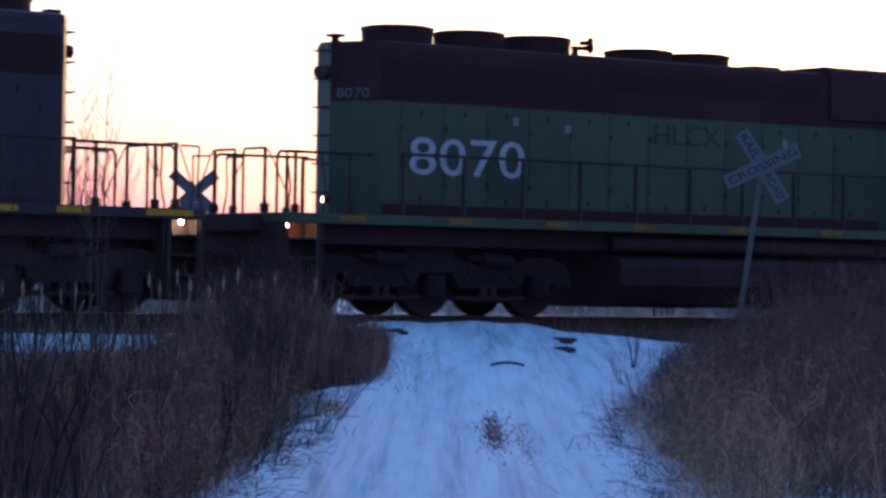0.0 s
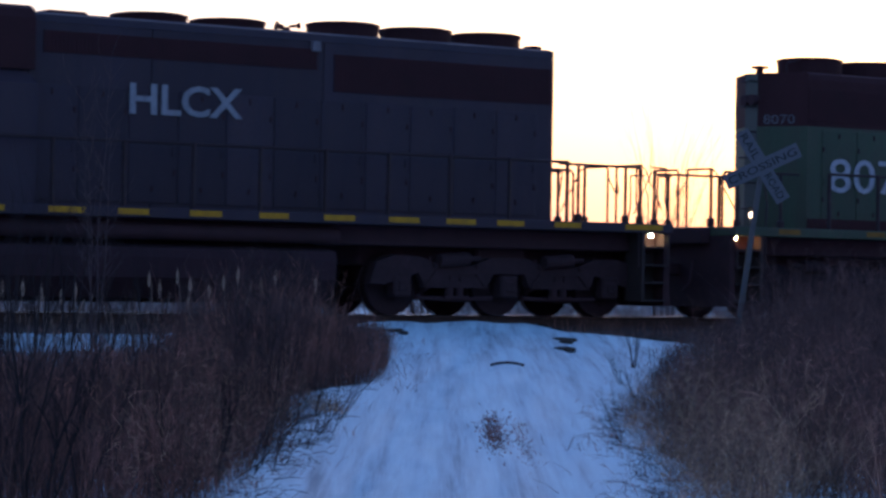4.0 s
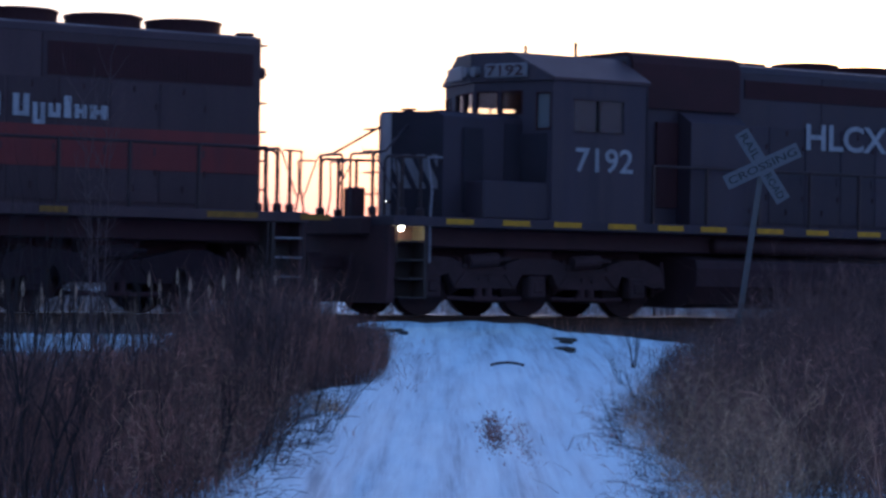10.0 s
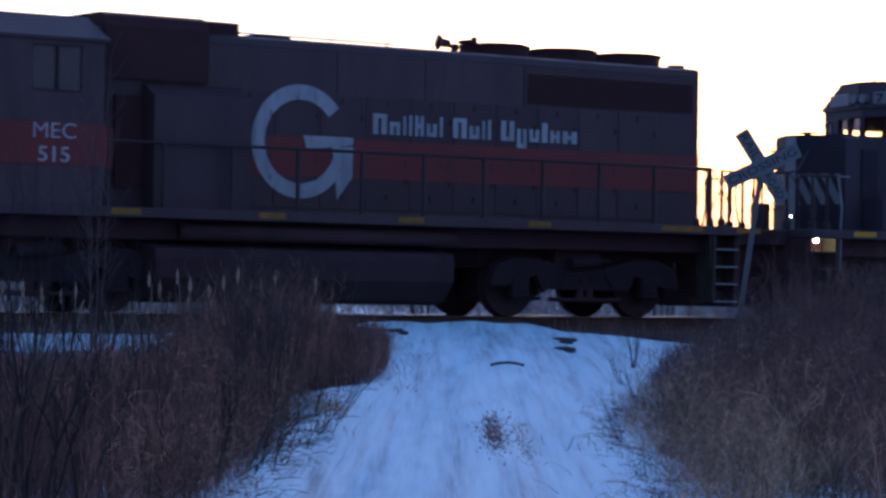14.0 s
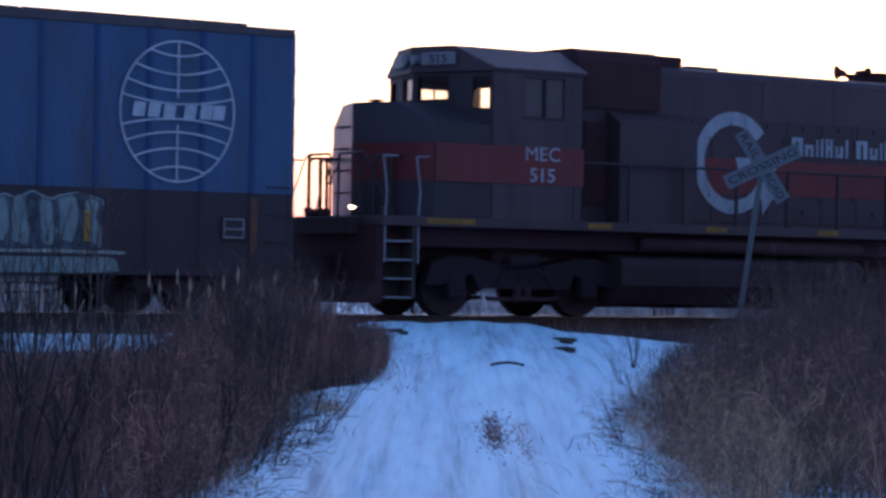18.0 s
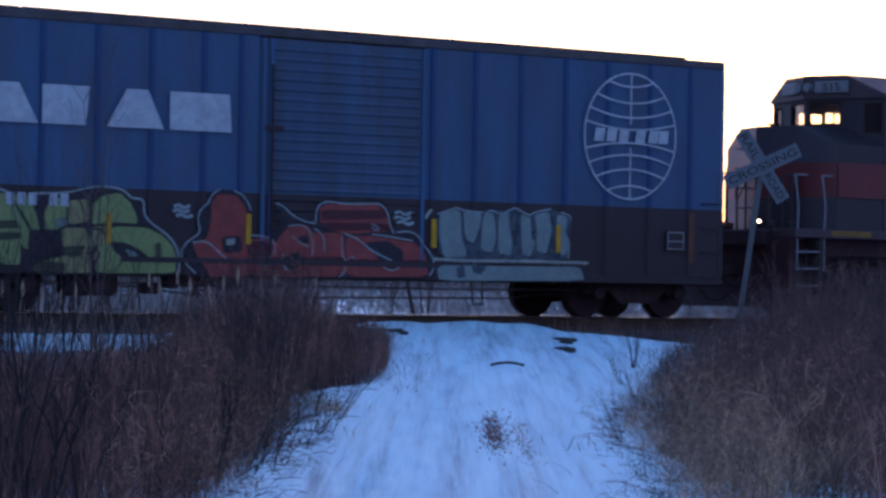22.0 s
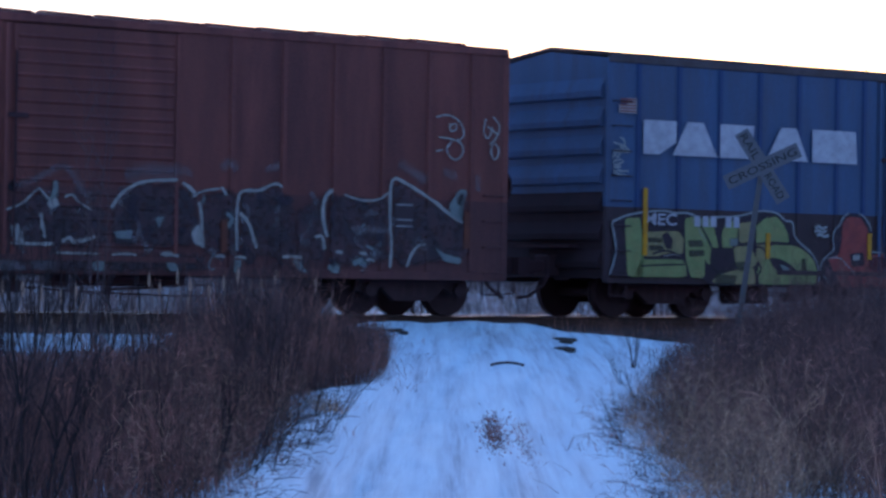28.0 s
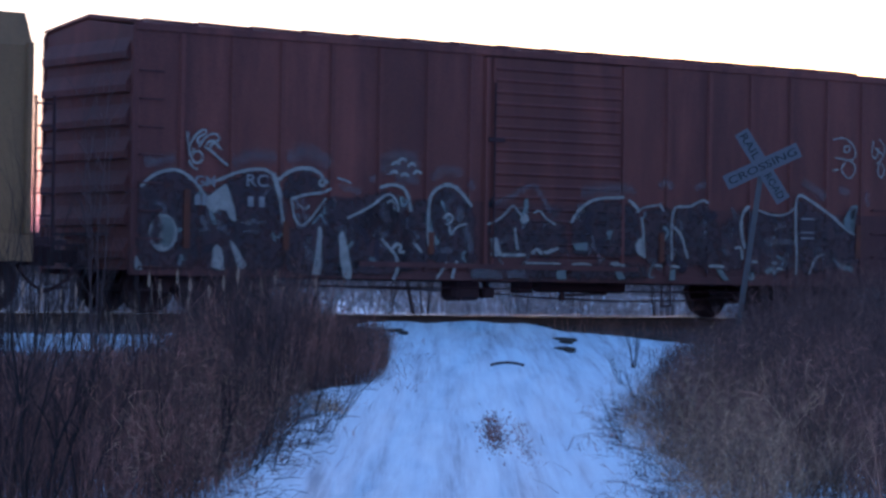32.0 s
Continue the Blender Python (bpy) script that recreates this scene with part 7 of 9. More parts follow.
    line(SPRAY_MIST, 0.12, 2, (1.67, 2.22), (1.82, 2.09))
    line(SPRAY_MIST, 0.14, 2, (2.33, 2.24), (2.5, 2.34), (2.63, 2.21))
    line(SPRAY_MIST, 0.12, 2, (3.13, 2.22), (3.39, 2.32))
    line(SPRAY_MIST, 0.16, 2, (5.6, 2.43), (5.87, 2.32), (6.14, 2.16))
    line(SPRAY_MIST, 0.14, 2, (6.47, 2.32), (6.74, 2.26))
    line(SPRAY_MIST, 0.1, 2, (7.13, 2.3), (7.19, 2.03))
    line(SPRAY_MIST, 0.1, 2, (-4.14, 2.03), (-3.71, 1.95))
    line(SPRAY_MIST, 0.1, 2, (-3.56, 2.13), (-3.44, 2.21))
    line(SPRAY_LINE, 0.05, 3, (-3.15, 2.39), (-3.07, 2.46), (-2.99, 2.41))
    line(SPRAY_LINE, 0.05, 3, (-3.02, 2.45), (-2.94, 2.52), (-2.86, 2.47))
    line(SPRAY_LINE, 0.05, 3, (-2.84, 2.38), (-2.77, 2.45), (-2.68, 2.4))
    line(SPRAY_LINE, 0.05, 3, (-2.73, 2.26), (-2.66, 2.33), (-2.57, 2.28))
    line(SPRAY_LINE, 0.05, 3, (-2.97, 2.22), (-2.9, 2.28), (-2.81, 2.23))
    line(SPRAY_LINE, 0.05, 3, (-3.19, 2.25), (-3.11, 2.31), (-3.03, 2.26))
    # looping tags
    line(SPRAY_LINE, 0.036, 4, (-6.88, 2.77), (-6.86, 2.55), (-6.81, 2.33), (-6.77, 2.52))
    line(SPRAY_LINE, 0.036, 4, (-6.85, 2.52), (-6.76, 2.71), (-6.58, 2.83), (-6.54, 2.75), (-6.72, 2.68), (-6.68, 2.58))
    line(SPRAY_LINE, 0.036, 4, (-6.68, 2.53), (-6.6, 2.67), (-6.46, 2.76), (-6.32, 2.73), (-6.34, 2.63), (-6.5, 2.65), (-6.58, 2.53))
    line(SPRAY_LINE, 0.036, 4, (-6.58, 2.55), (-6.44, 2.48), (-6.28, 2.35), (-6.15, 2.27))
    line(SPRAY_LINE, 0.036, 4, (-6.81, 2.38), (-6.75, 2.47), (-6.66, 2.48), (-6.59, 2.39), (-6.67, 2.29), (-6.77, 2.3), (-6.81, 2.4))
    line(SPRAY_LINE, 0.036, 4, (-6.5, 2.53), (-6.4, 2.64), (-6.28, 2.51))
    line(SPRAY_LINE, 0.036, 4, (-6.85, 2.33), (-6.79, 2.23), (-6.69, 2.2))
    line(SPRAY_LINE, 0.026, 4, (6.31, 3.2), (6.56, 3.26), (6.78, 3.16), (6.89, 2.98), (6.81, 2.85), (6.59, 2.84))
    line(SPRAY_LINE, 0.026, 4, (6.59, 3.07), (6.7, 3.13), (6.73, 3.01), (6.59, 2.97), (6.59, 3.11))
    line(SPRAY_LINE, 0.026, 4, (6.37, 2.88), (6.67, 2.86), (6.84, 2.79), (6.87, 2.65), (6.74, 2.51), (6.6, 2.56), (6.51, 2.7), (6.62, 2.81))
    line(SPRAY_LINE, 0.026, 4, (6.32, 2.65), (6.46, 2.68))
    line(SPRAY_LINE, 0.026, 4, (7.3, 3.22), (7.25, 2.97), (7.37, 2.87), (7.44, 3.1))
    line(SPRAY_LINE, 0.026, 4, (7.44, 3.26), (7.61, 3.11), (7.5, 2.88), (7.39, 2.81))
    line(SPRAY_LINE, 0.026, 4, (7.45, 2.82), (7.4, 2.65), (7.51, 2.53), (7.59, 2.72), (7.48, 2.84))
    line(SPRAY_LINE, 0.026, 4, (7.33, 3.1), (7.56, 2.96))
    line(SPRAY_DUST, 0.045, 4, (-6.65, 1.4), (-6.45, 1.41), (-6.24, 1.41))
    line(SPRAY_DUST, 0.045, 4, (-6.65, 1.28), (-6.55, 1.28), (-6.45, 1.28))
    line(SPRAY_DUST, 0.045, 4, (-5.92, 1.41), (-5.69, 1.42), (-5.47, 1.43))
    line(SPRAY_DUST, 0.045, 4, (-5.89, 1.28), (-5.72, 1.28), (-5.55, 1.28))
    # smaller strokes and smudges inside the letters
    for k in range(110):
        xx, zz = rng.uniform(-7.5, 6.6), rng.uniform(.72, 1.85)
        pts = [(xx, zz)]
        for q in range(3):
            pts.append((pts[-1][0] + rng.uniform(-.12, .16), min(max(pts[-1][1] + rng.uniform(-.20, .18), .68), 2.0)))
        line(rng.choice((SPRAY_DUST, SPRAY_DUST, SPRAY_MIST, SPRAY_BLACK, SPRAY_NAVY, SPRAY_CYAN)), rng.uniform(.03, .10), 1 + k % 3, *pts)
    words("car_mark", "GM", (-6.74, -6.39, 1.94, 2.11), -1.545, PALE_MARK, brown, bold=0.01)
    words("car_mark", "RC", (-5.83, -5.44, 1.97, 2.16), -1.545, PALE_MARK, brown, bold=0.01)
    for x in (-6.74, -6.62, -5.80, -5.60):
        paint_marks("number_bar", [[(x, 1.66), (x + .10, 1.66), (x + .10, 1.82), (x, 1.82)]], PALE_MARK, brown, y - 0.012)
    for x, za, zb in ((-6.87, 1.0, 1.89), (-5.10, 1.0, 1.45), (-2.36, 1.0, 1.35), (2.41, 0.95, 1.45), (6.95, 1.1, 1.7)):
        part("reflective_strip", B(x - 0.06, x + 0.05, -1.55, -1.535, za, zb), RUSTBAR, brown, "faded rusty strip")
    part("placard", B(5.55, 5.9, -1.535, -1.525, 1.4, 1.8), UNDERBLUE, brown)
    for z in (1.42, 1.52, 1.76):
        paint_marks("placard_bar", [[(5.57, z), (5.88, z), (5.88, z + .025), (5.57, z + .025)]], PALE_MARK, brown, y - 0.012)
    return {"blue": (blue, -16.145, 0), "brown": (brown, -33.79, 0)}


def build_hopper():
    """Covered hopper with flat tan sides, sloped hopper bays and end cages."""
    a = AXLES["tan"] = []
    ob = tagged(new("covered_hopper"), "tan covered hopper car with ladder cage at its end", "hopper car")
    h = 7.6
    part("body", P([(-1.5, 1.1), (-1.56, 1.6), (-1.56, 3.9), (-1.3, 4.40), (1.3, 4.40), (1.56, 3.9), (1.56, 1.6), (1.5, 1.1)], "x", -h + 0.0, h), TAN, ob, "tan steel hopper body")
    for x in (-4.6, 0, 4.6):
        part("hopper_bay", P([(x - 2.0, 1.1), (x + 2.0, 1.1), (x + 0.5, 0.35), (x - 0.5, 0.35)], "y", -1.2, 1.2), TAN, ob)
    for s in (-1, 1):
        part("side_sill", B(-h - 0.05, h + 0.05, *sorted((s * 1.3, s * 1.58)), 0.75, 1.15, 0.01), TAN, ob)
        for i in range(12):
            x = -h + 0.05 + i * (2 * h - 0.1) / 11
            part("side_post", B(x - 0.05, x + 0.05, *sorted((s * 1.55, s * 1.62)), 1.15, 3.95, 0.01), TAN, ob)
        for e in (-1, 1):
            lad = tube(bmesh.new(), [(e * (h + 0.45), s * 1.4, 0.9), (e * (h + 0.45), s * 1.4, 3.2)], 0.025)
            tube(lad, [(e * (h + 0.15), s * 1.4, 0.9), (e * (h + 0.15), s * 1.4, 3.2)], 0.025)
            for k in range(7):
                rod(lad, (e * (h + 0.15), s * 1.4, 1.1 + k * 0.33), (e * (h + 0.45), s * 1.4, 1.1 + k * 0.33), 0.014)
            part("ladder", lad, FRAME, ob)
    for e in (-1, 1):
        part("end_platform", B(*sorted((e * h, e * (h + 0.7))), -1.4, 1.4, 1.0, 1.08), FRAME, ob)
        coupler(ob, e * (h + 0.95), e)
        car_truck(ob, e * (h - 1.1), a)
    part("roof_walk", B(-h, h, -0.3, 0.3, 4.42, 4.47), ROOF, ob)
    return {"tan": (ob, -43.30 - 7.6, 0)}


# ---------------- signs and poles ----------------
SIGN_WHITE = material("sign_white", (0.122, 0.110, 0.118), 0.55, vary=0.08, scale=4, second=(0.10, 0.092, 0.095), amount=0.5)
SIGN_BLACK = material("sign_black", (0.02, 0.02, 0.022), 0.5)
SIGN_BACK = material("sign_back", (0.12, 0.11, 0.12), 0.6, 0.2, vary=0.15, scale=5)
POST = material("post_steel", (0.105, 0.095, 0.098), 0.6, 0.4, vary=0.2, scale=6, second=(0.1, 0.07, 0.05), amount=0.5)


def crossbuck(label, at, lean, yaw, a1, a2, lettered, length):
    """Two crossed blades on a leaning channel post; origin at the post's foot."""
    ob = tagged(new("railroad_crossing_sign"), label, "crossing sign", "signs at the crossing")
    ob.matrix_basis = pose(*at, 0, 0, yaw) @ pose(0, 0, 0, 0, lean, 0)
    part("post", P([(-0.04, 0.0), (-0.04, 0.05), (-0.02, 0.05), (-0.02, 0.02), (0.02, 0.02), (0.02, 0.05), (0.04, 0.05), (0.04, 0.0)], "z", -0.4, length + 0.1), POST, ob, "leaning galvanised channel post")
    for k, (a, txt) in enumerate(((a1, ("RAIL", "ROAD")), (a2, ("CROSSING",)))):
        m = pose(0, -0.02 - 0.008 * k, length, 0, -a, 0)
        blade = part("blade", B(-0.61, 0.61, -0.003, 0.003, -0.114, 0.114, 0.002), SIGN_WHITE if lettered else SIGN_BACK, ob, "white blade with black capitals" if lettered else "bare metal back of a blade")
        blade.matrix_basis = m
        if lettered:
            spans = [(-0.56, -0.14), (0.14, 0.56)] if len(txt) == 2 else [(-0.56, 0.56)]
            for t, (x0, x1) in zip(txt, spans):
                words("lettering", t, (x0, x1, -0.058, 0.058), -0.006, SIGN_BLACK, blade, bold=0.006)
    if not lettered:
        part("small_plate", B(-0.27, 0.27, -0.03, -0.024, length - 0.62, length - 0.2), SIGN_BACK, ob, "bare metal back of a small plate")
    part("bracket", box(bmesh.new(), -0.05, 0.05, -0.012, 0.06, length - 0.06, length + 0.06), STEEL, ob)
    return ob


def build_signs():
    gz = float(ground_z(4.41, 42.7))
    crossbuck("leaning white crossbuck sign with black capitals beside the path", (4.42, 42.7, gz), 7.6, 0, -50.0, 33.0, True, 2.42 - gz - 0.02)
    gz = float(ground_z(-5.15, 58))
    crossbuck("back of a crossbuck sign beyond the track", (-5.18, 58.0, gz), 1.0, 15, -40.0, 42.0, False, 2.30 - gz)
    # slim tower with antenna platforms, far away
    tw = tagged(new("antenna_tower"), "slim distant antenna mast with two antenna platforms", "tower")
    tw.matrix_basis = pose(-76, 500, -1)
    part("mast", rod(bmesh.new(), (0, 0, 0), (0, 0, 46.2), 0.55, 10, 0.3), POST, tw)
    for z, r in ((45.3, 1.9), (38.6, 2.0)):
        bm = bmesh.new()
        for k in range(3):
            a, b = k * 2.094 + 0.3, (k + 1) * 2.094 + 0.3
            rod(bm, (math.cos(a) * r, math.sin(a) * r, z), (math.cos(b) * r, math.sin(b) * r, z), 0.16, 6)
            rod(bm, (0, 0, z), (math.cos(a) * r, math.sin(a) * r, z), 0.12, 6)
        plat = part("antenna_platform", bm, POST, tw)
        for k in range(9):
            a = k * 0.698 + 0.2
            part("antenna_panel", B(math.cos(a) * r - 0.12, math.cos(a) * r + 0.12, math.sin(a) * r - 0.12, math.sin(a) * r + 0.12, z - 0.9, z + 0.9), POST, plat)
    part("cross_arm", rod(bmesh.new(), (-1.2, 0, 42.6), (1.2, 0, 42.6), 0.12, 6), POST, tw)


# ---------------- bare bushes and trees ----------------
def leafy(name, color, dark, rough=0.9):
    """Dry plant stuff, each stalk with its own shade."""
    m = bpy.data.materials.new(name)
    m.use_nodes = True
    n, l = m.node_tree.nodes, m.node_tree.links
    g = n.new("ShaderNodeNewGeometry")
    r = n.new("ShaderNodeValToRGB")
    e = r.color_ramp.elements
    e[0].color, e[1].color = (*dark, 1), (*color, 1)
    e.new(0.62).color = tuple((a + b) / 2.7 for a, b in zip(color, dark)) + (1,)
    l.new(g.outputs["Random Per Island"], r.inputs["Fac"])
    tc = n.new("ShaderNodeTexCoord")
    ns = n.new("ShaderNodeTexNoise")
    ns.inputs["Scale"].default_value = 2.2
    ns.inputs["Detail"].default_value = 4
    l.new(tc.outputs["Object"], ns.inputs["Vector"])
    mr = n.new("ShaderNodeMapRange")
    mr.inputs["From Min"].default_value, mr.inputs["From Max"].default_value = 0.35, 0.65
    mr.inputs["To Min"].default_value, mr.inputs["To Max"].default_value = 0.2, 1.85
    l.new(ns.outputs["Fac"], mr.inputs["Value"])
    mx = n.new("ShaderNodeVectorMath")
    mx.operation = "SCALE"
    l.new(r.outputs["Color"], mx.inputs[0])
    l.new(mr.outputs["Result"], mx.inputs["Scale"])
    l.new(mx.outputs["Vector"], n["Principled BSDF"].inputs["Base Color"])
    n["Principled BSDF"].inputs["Roughness"].default_value = rough
    return m


DARK_STEM = material("dark_stem", (0.028, 0.018, 0.018), 0.9, vary=0.35, scale=8, grain=60, bump=0.4)
YOUNG_BARK = material("young_bark", (0.10, 0.058, 0.055), 0.9, vary=0.35, scale=8, grain=60, bump=0.4)
BARK = material("bark", (0.06, 0.035, 0.03), 0.9, vary=0.35, scale=8, grain=60, bump=0.5)
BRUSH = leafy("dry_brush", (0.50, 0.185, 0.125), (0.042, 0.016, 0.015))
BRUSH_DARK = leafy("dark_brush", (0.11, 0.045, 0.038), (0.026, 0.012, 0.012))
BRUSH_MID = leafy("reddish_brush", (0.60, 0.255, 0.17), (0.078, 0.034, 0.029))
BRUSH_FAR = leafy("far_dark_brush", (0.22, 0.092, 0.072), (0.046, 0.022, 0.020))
SCRUB = leafy("grey_scrub", (0.26, 0.20, 0.195), (0.14, 0.105, 0.10))
STRAW = leafy("dry_straw", (0.85, 0.46, 0.26), (0.18, 0.088, 0.058))
TUFT = leafy("dead_tuft", (0.36, 0.11, 0.075), (0.13, 0.04, 0.032))
TWIG = leafy("bare_twig", (0.10, 0.055, 0.045), (0.05, 0.026, 0.024))
REED = leafy("reed_leaf", (0.36, 0.21, 0.15), (0.10, 0.058, 0.045))


def segs_mesh(name, a, b, ra, rb, mat, sides=3):
    """Tapered sticks from arrays of ends and radii."""
    a, b, ra, rb = np.asarray(a, float), np.asarray(b, float), np.asarray(ra, float), np.asarray(rb, float)
    d = b - a
    d /= np.linalg.norm(d, axis=1, keepdims=True) + 1e-9
    up = np.where(np.abs(d[:, 2:3]) > 0.9, np.array([[1.0, 0, 0]]), np.array([[0, 0, 1.0]]))
    u = np.cross(d, up)
    u /= np.linalg.norm(u, axis=1, keepdims=True) + 1e-9
    v = np.cross(d, u)
    n = len(a)
    rings = []
    for p, r in ((a, ra), (b, rb)):
        for k in range(sides):
            t = 2 * math.pi * k / sides
            rings.append(p + (u * math.cos(t) + v * math.sin(t)) * r[:, None])
    co = np.stack(rings, 1).reshape(-1, 3)
    base = np.arange(n)[:, None] * (2 * sides)
    q = np.concatenate([base + np.array([[k, (k + 1) % sides, sides + (k + 1) % sides, sides + k]]) for k in range(sides)], 0)
    return fast_mesh(name, co, q, mat)


def branching(rng, base, height, stems, spread, levels, r0, droop=0.0, bias=(0, 0)):
    """Segments of a bare bush: stems from the base that fork into finer twigs."""
    out = []

    def grow(p, d, length, r, lev):
        n = 4 if lev == 0 else 3
        for i in range(n):
            d = (d + Vector((rng.gauss(0, .10), rng.gauss(0, .10), rng.gauss(0, .05) - droop * (lev > 0)))).normalized()
            q = p + d * (length / n)
            r2 = r * (0.8 if i < n - 1 else 0.6)
            out.append((p, q, r, r2))
            if lev < levels and (i > 0 or lev > 0):
                for _ in range(rng.choice((1, 2)) if lev == 0 else 1):
                    a = rng.uniform(0, 6.28)
                    side = Vector((math.cos(a), math.sin(a), 0.35))
                    nd = (d * rng.uniform(.75, 1.2) + side * rng.uniform(.25, .6)).normalized()
                    grow(q, nd, length * rng.uniform(.35, .6), r2 * 0.65, lev + 1)
            p, r = q, r2
    for _ in range(stems):
        a = rng.uniform(0, 6.28)
        k = rng.uniform(0, spread)
        d = Vector((math.cos(a) * k + bias[0], math.sin(a) * k + bias[1], 1)).normalized()
        grow(Vector(base) + Vector((math.cos(a), math.sin(a), 0)) * 0.08 * k, d, height * rng.uniform(.7, 1.0), r0 * rng.uniform(.6, 1), 0)
    return out


def bush(name, label, category, x, y, height, stems, spread, levels, r0, seed, group="", droop=0.0, bias=(0, 0), mat=None):
    rng = random.Random(seed)
    z = float(ground_z(x, y))
    ob = tagged(new(name), label, category, group)
    ob.matrix_basis = pose(x, y, z - 0.02)
    fine = []
    for _ in range(stems):
        segs = branching(rng, (0, 0, 0), height, 1, spread, levels, r0, droop, bias)
        big = [s for s in segs if s[2] > r0 * 0.36]
        fine += [s for s in segs if s[2] <= r0 * 0.36]
        o = segs_mesh("stem", *[[s[k] for s in big] for k in range(4)], mat or BARK, 4)
        o.parent = ob
    if fine:
        o = segs_mesh("crown", *[[s[k] for s in fine] for k in range(4)], mat or TWIG, 3)
        o.parent = ob
        o["kind"] = "stuff"
    return ob


def px_x(px, d):
    return (px - 784) / 5012 * d


def sapling():
    """Slim leafless sapling: a few near-upright stems with short rising side twigs."""
    rng = random.Random(12)
    x, y = -4.15, 34.0
    ob = tagged(new("bare_sapling"), "tall thin leafless sapling standing in the dry brush", "sapling")
    ob.matrix_basis = pose(x, y, float(ground_z(x, y)) - 0.03)
    twigs = []
    for dx, height, lean in ((0.0, 3.85, 0.02), (-0.05, 3.3, -0.02), (0.05, 3.0, 0.05), (-0.02, 2.7, -0.05)):
        pts, p = [], Vector((dx, 0, 0))
        n = 14
        for i in range(n + 1):
            t = i / n
            pts.append((p.copy(), 0.011 * (1 - 0.7 * t)))
            p = p + Vector((lean * height / n + rng.gauss(0, .012), rng.gauss(0, .012), height / n))
        bm = bmesh.new()
        rings = [[bm.verts.new(c + Vector((math.cos(a) * q, math.sin(a) * q, 0))) for a in (0, 1.257, 2.513, 3.77, 5.027)] for c, q in pts]
        for lo, hi in zip(rings[:-1], rings[1:]):
            for k in range(5):
                bm.faces.new((lo[k], lo[(k + 1) % 5], hi[(k + 1) % 5], hi[k]))
        part("stem", bm, YOUNG_BARK, ob, smooth=True)
        for c, q in pts[4:]:
            for _ in range(rng.choice((1, 2, 2))):
                side = rng.choice((-1, 1))
                d = Vector((side * rng.uniform(.35, .75), rng.uniform(-.4, .4), 1)).normalized()
                long = rng.uniform(.2, .5)
                a = c
                for k in range(3):
                    b = a + d * long / 3
                    twigs.append((a, b, 0.0042 - 0.0009 * k, 0.0034 - 0.0009 * k))
                    if rng.random() < .6:
                        e = (d + Vector((rng.uniform(-.6, .6), 0, rng.uniform(-.1, .5)))).normalized()
                        twigs.append((b, b + e * rng.uniform(.08, .22), 0.0032, 0.002))
                    d = (d + Vector((rng.gauss(0, .12), 0, .12))).normalized()
                    a = b
    o = segs_mesh("crown", *[[s[k] for s in twigs] for k in range(4)], YOUNG_BARK, 4)
    o.parent = ob
    o["kind"] = "stuff"


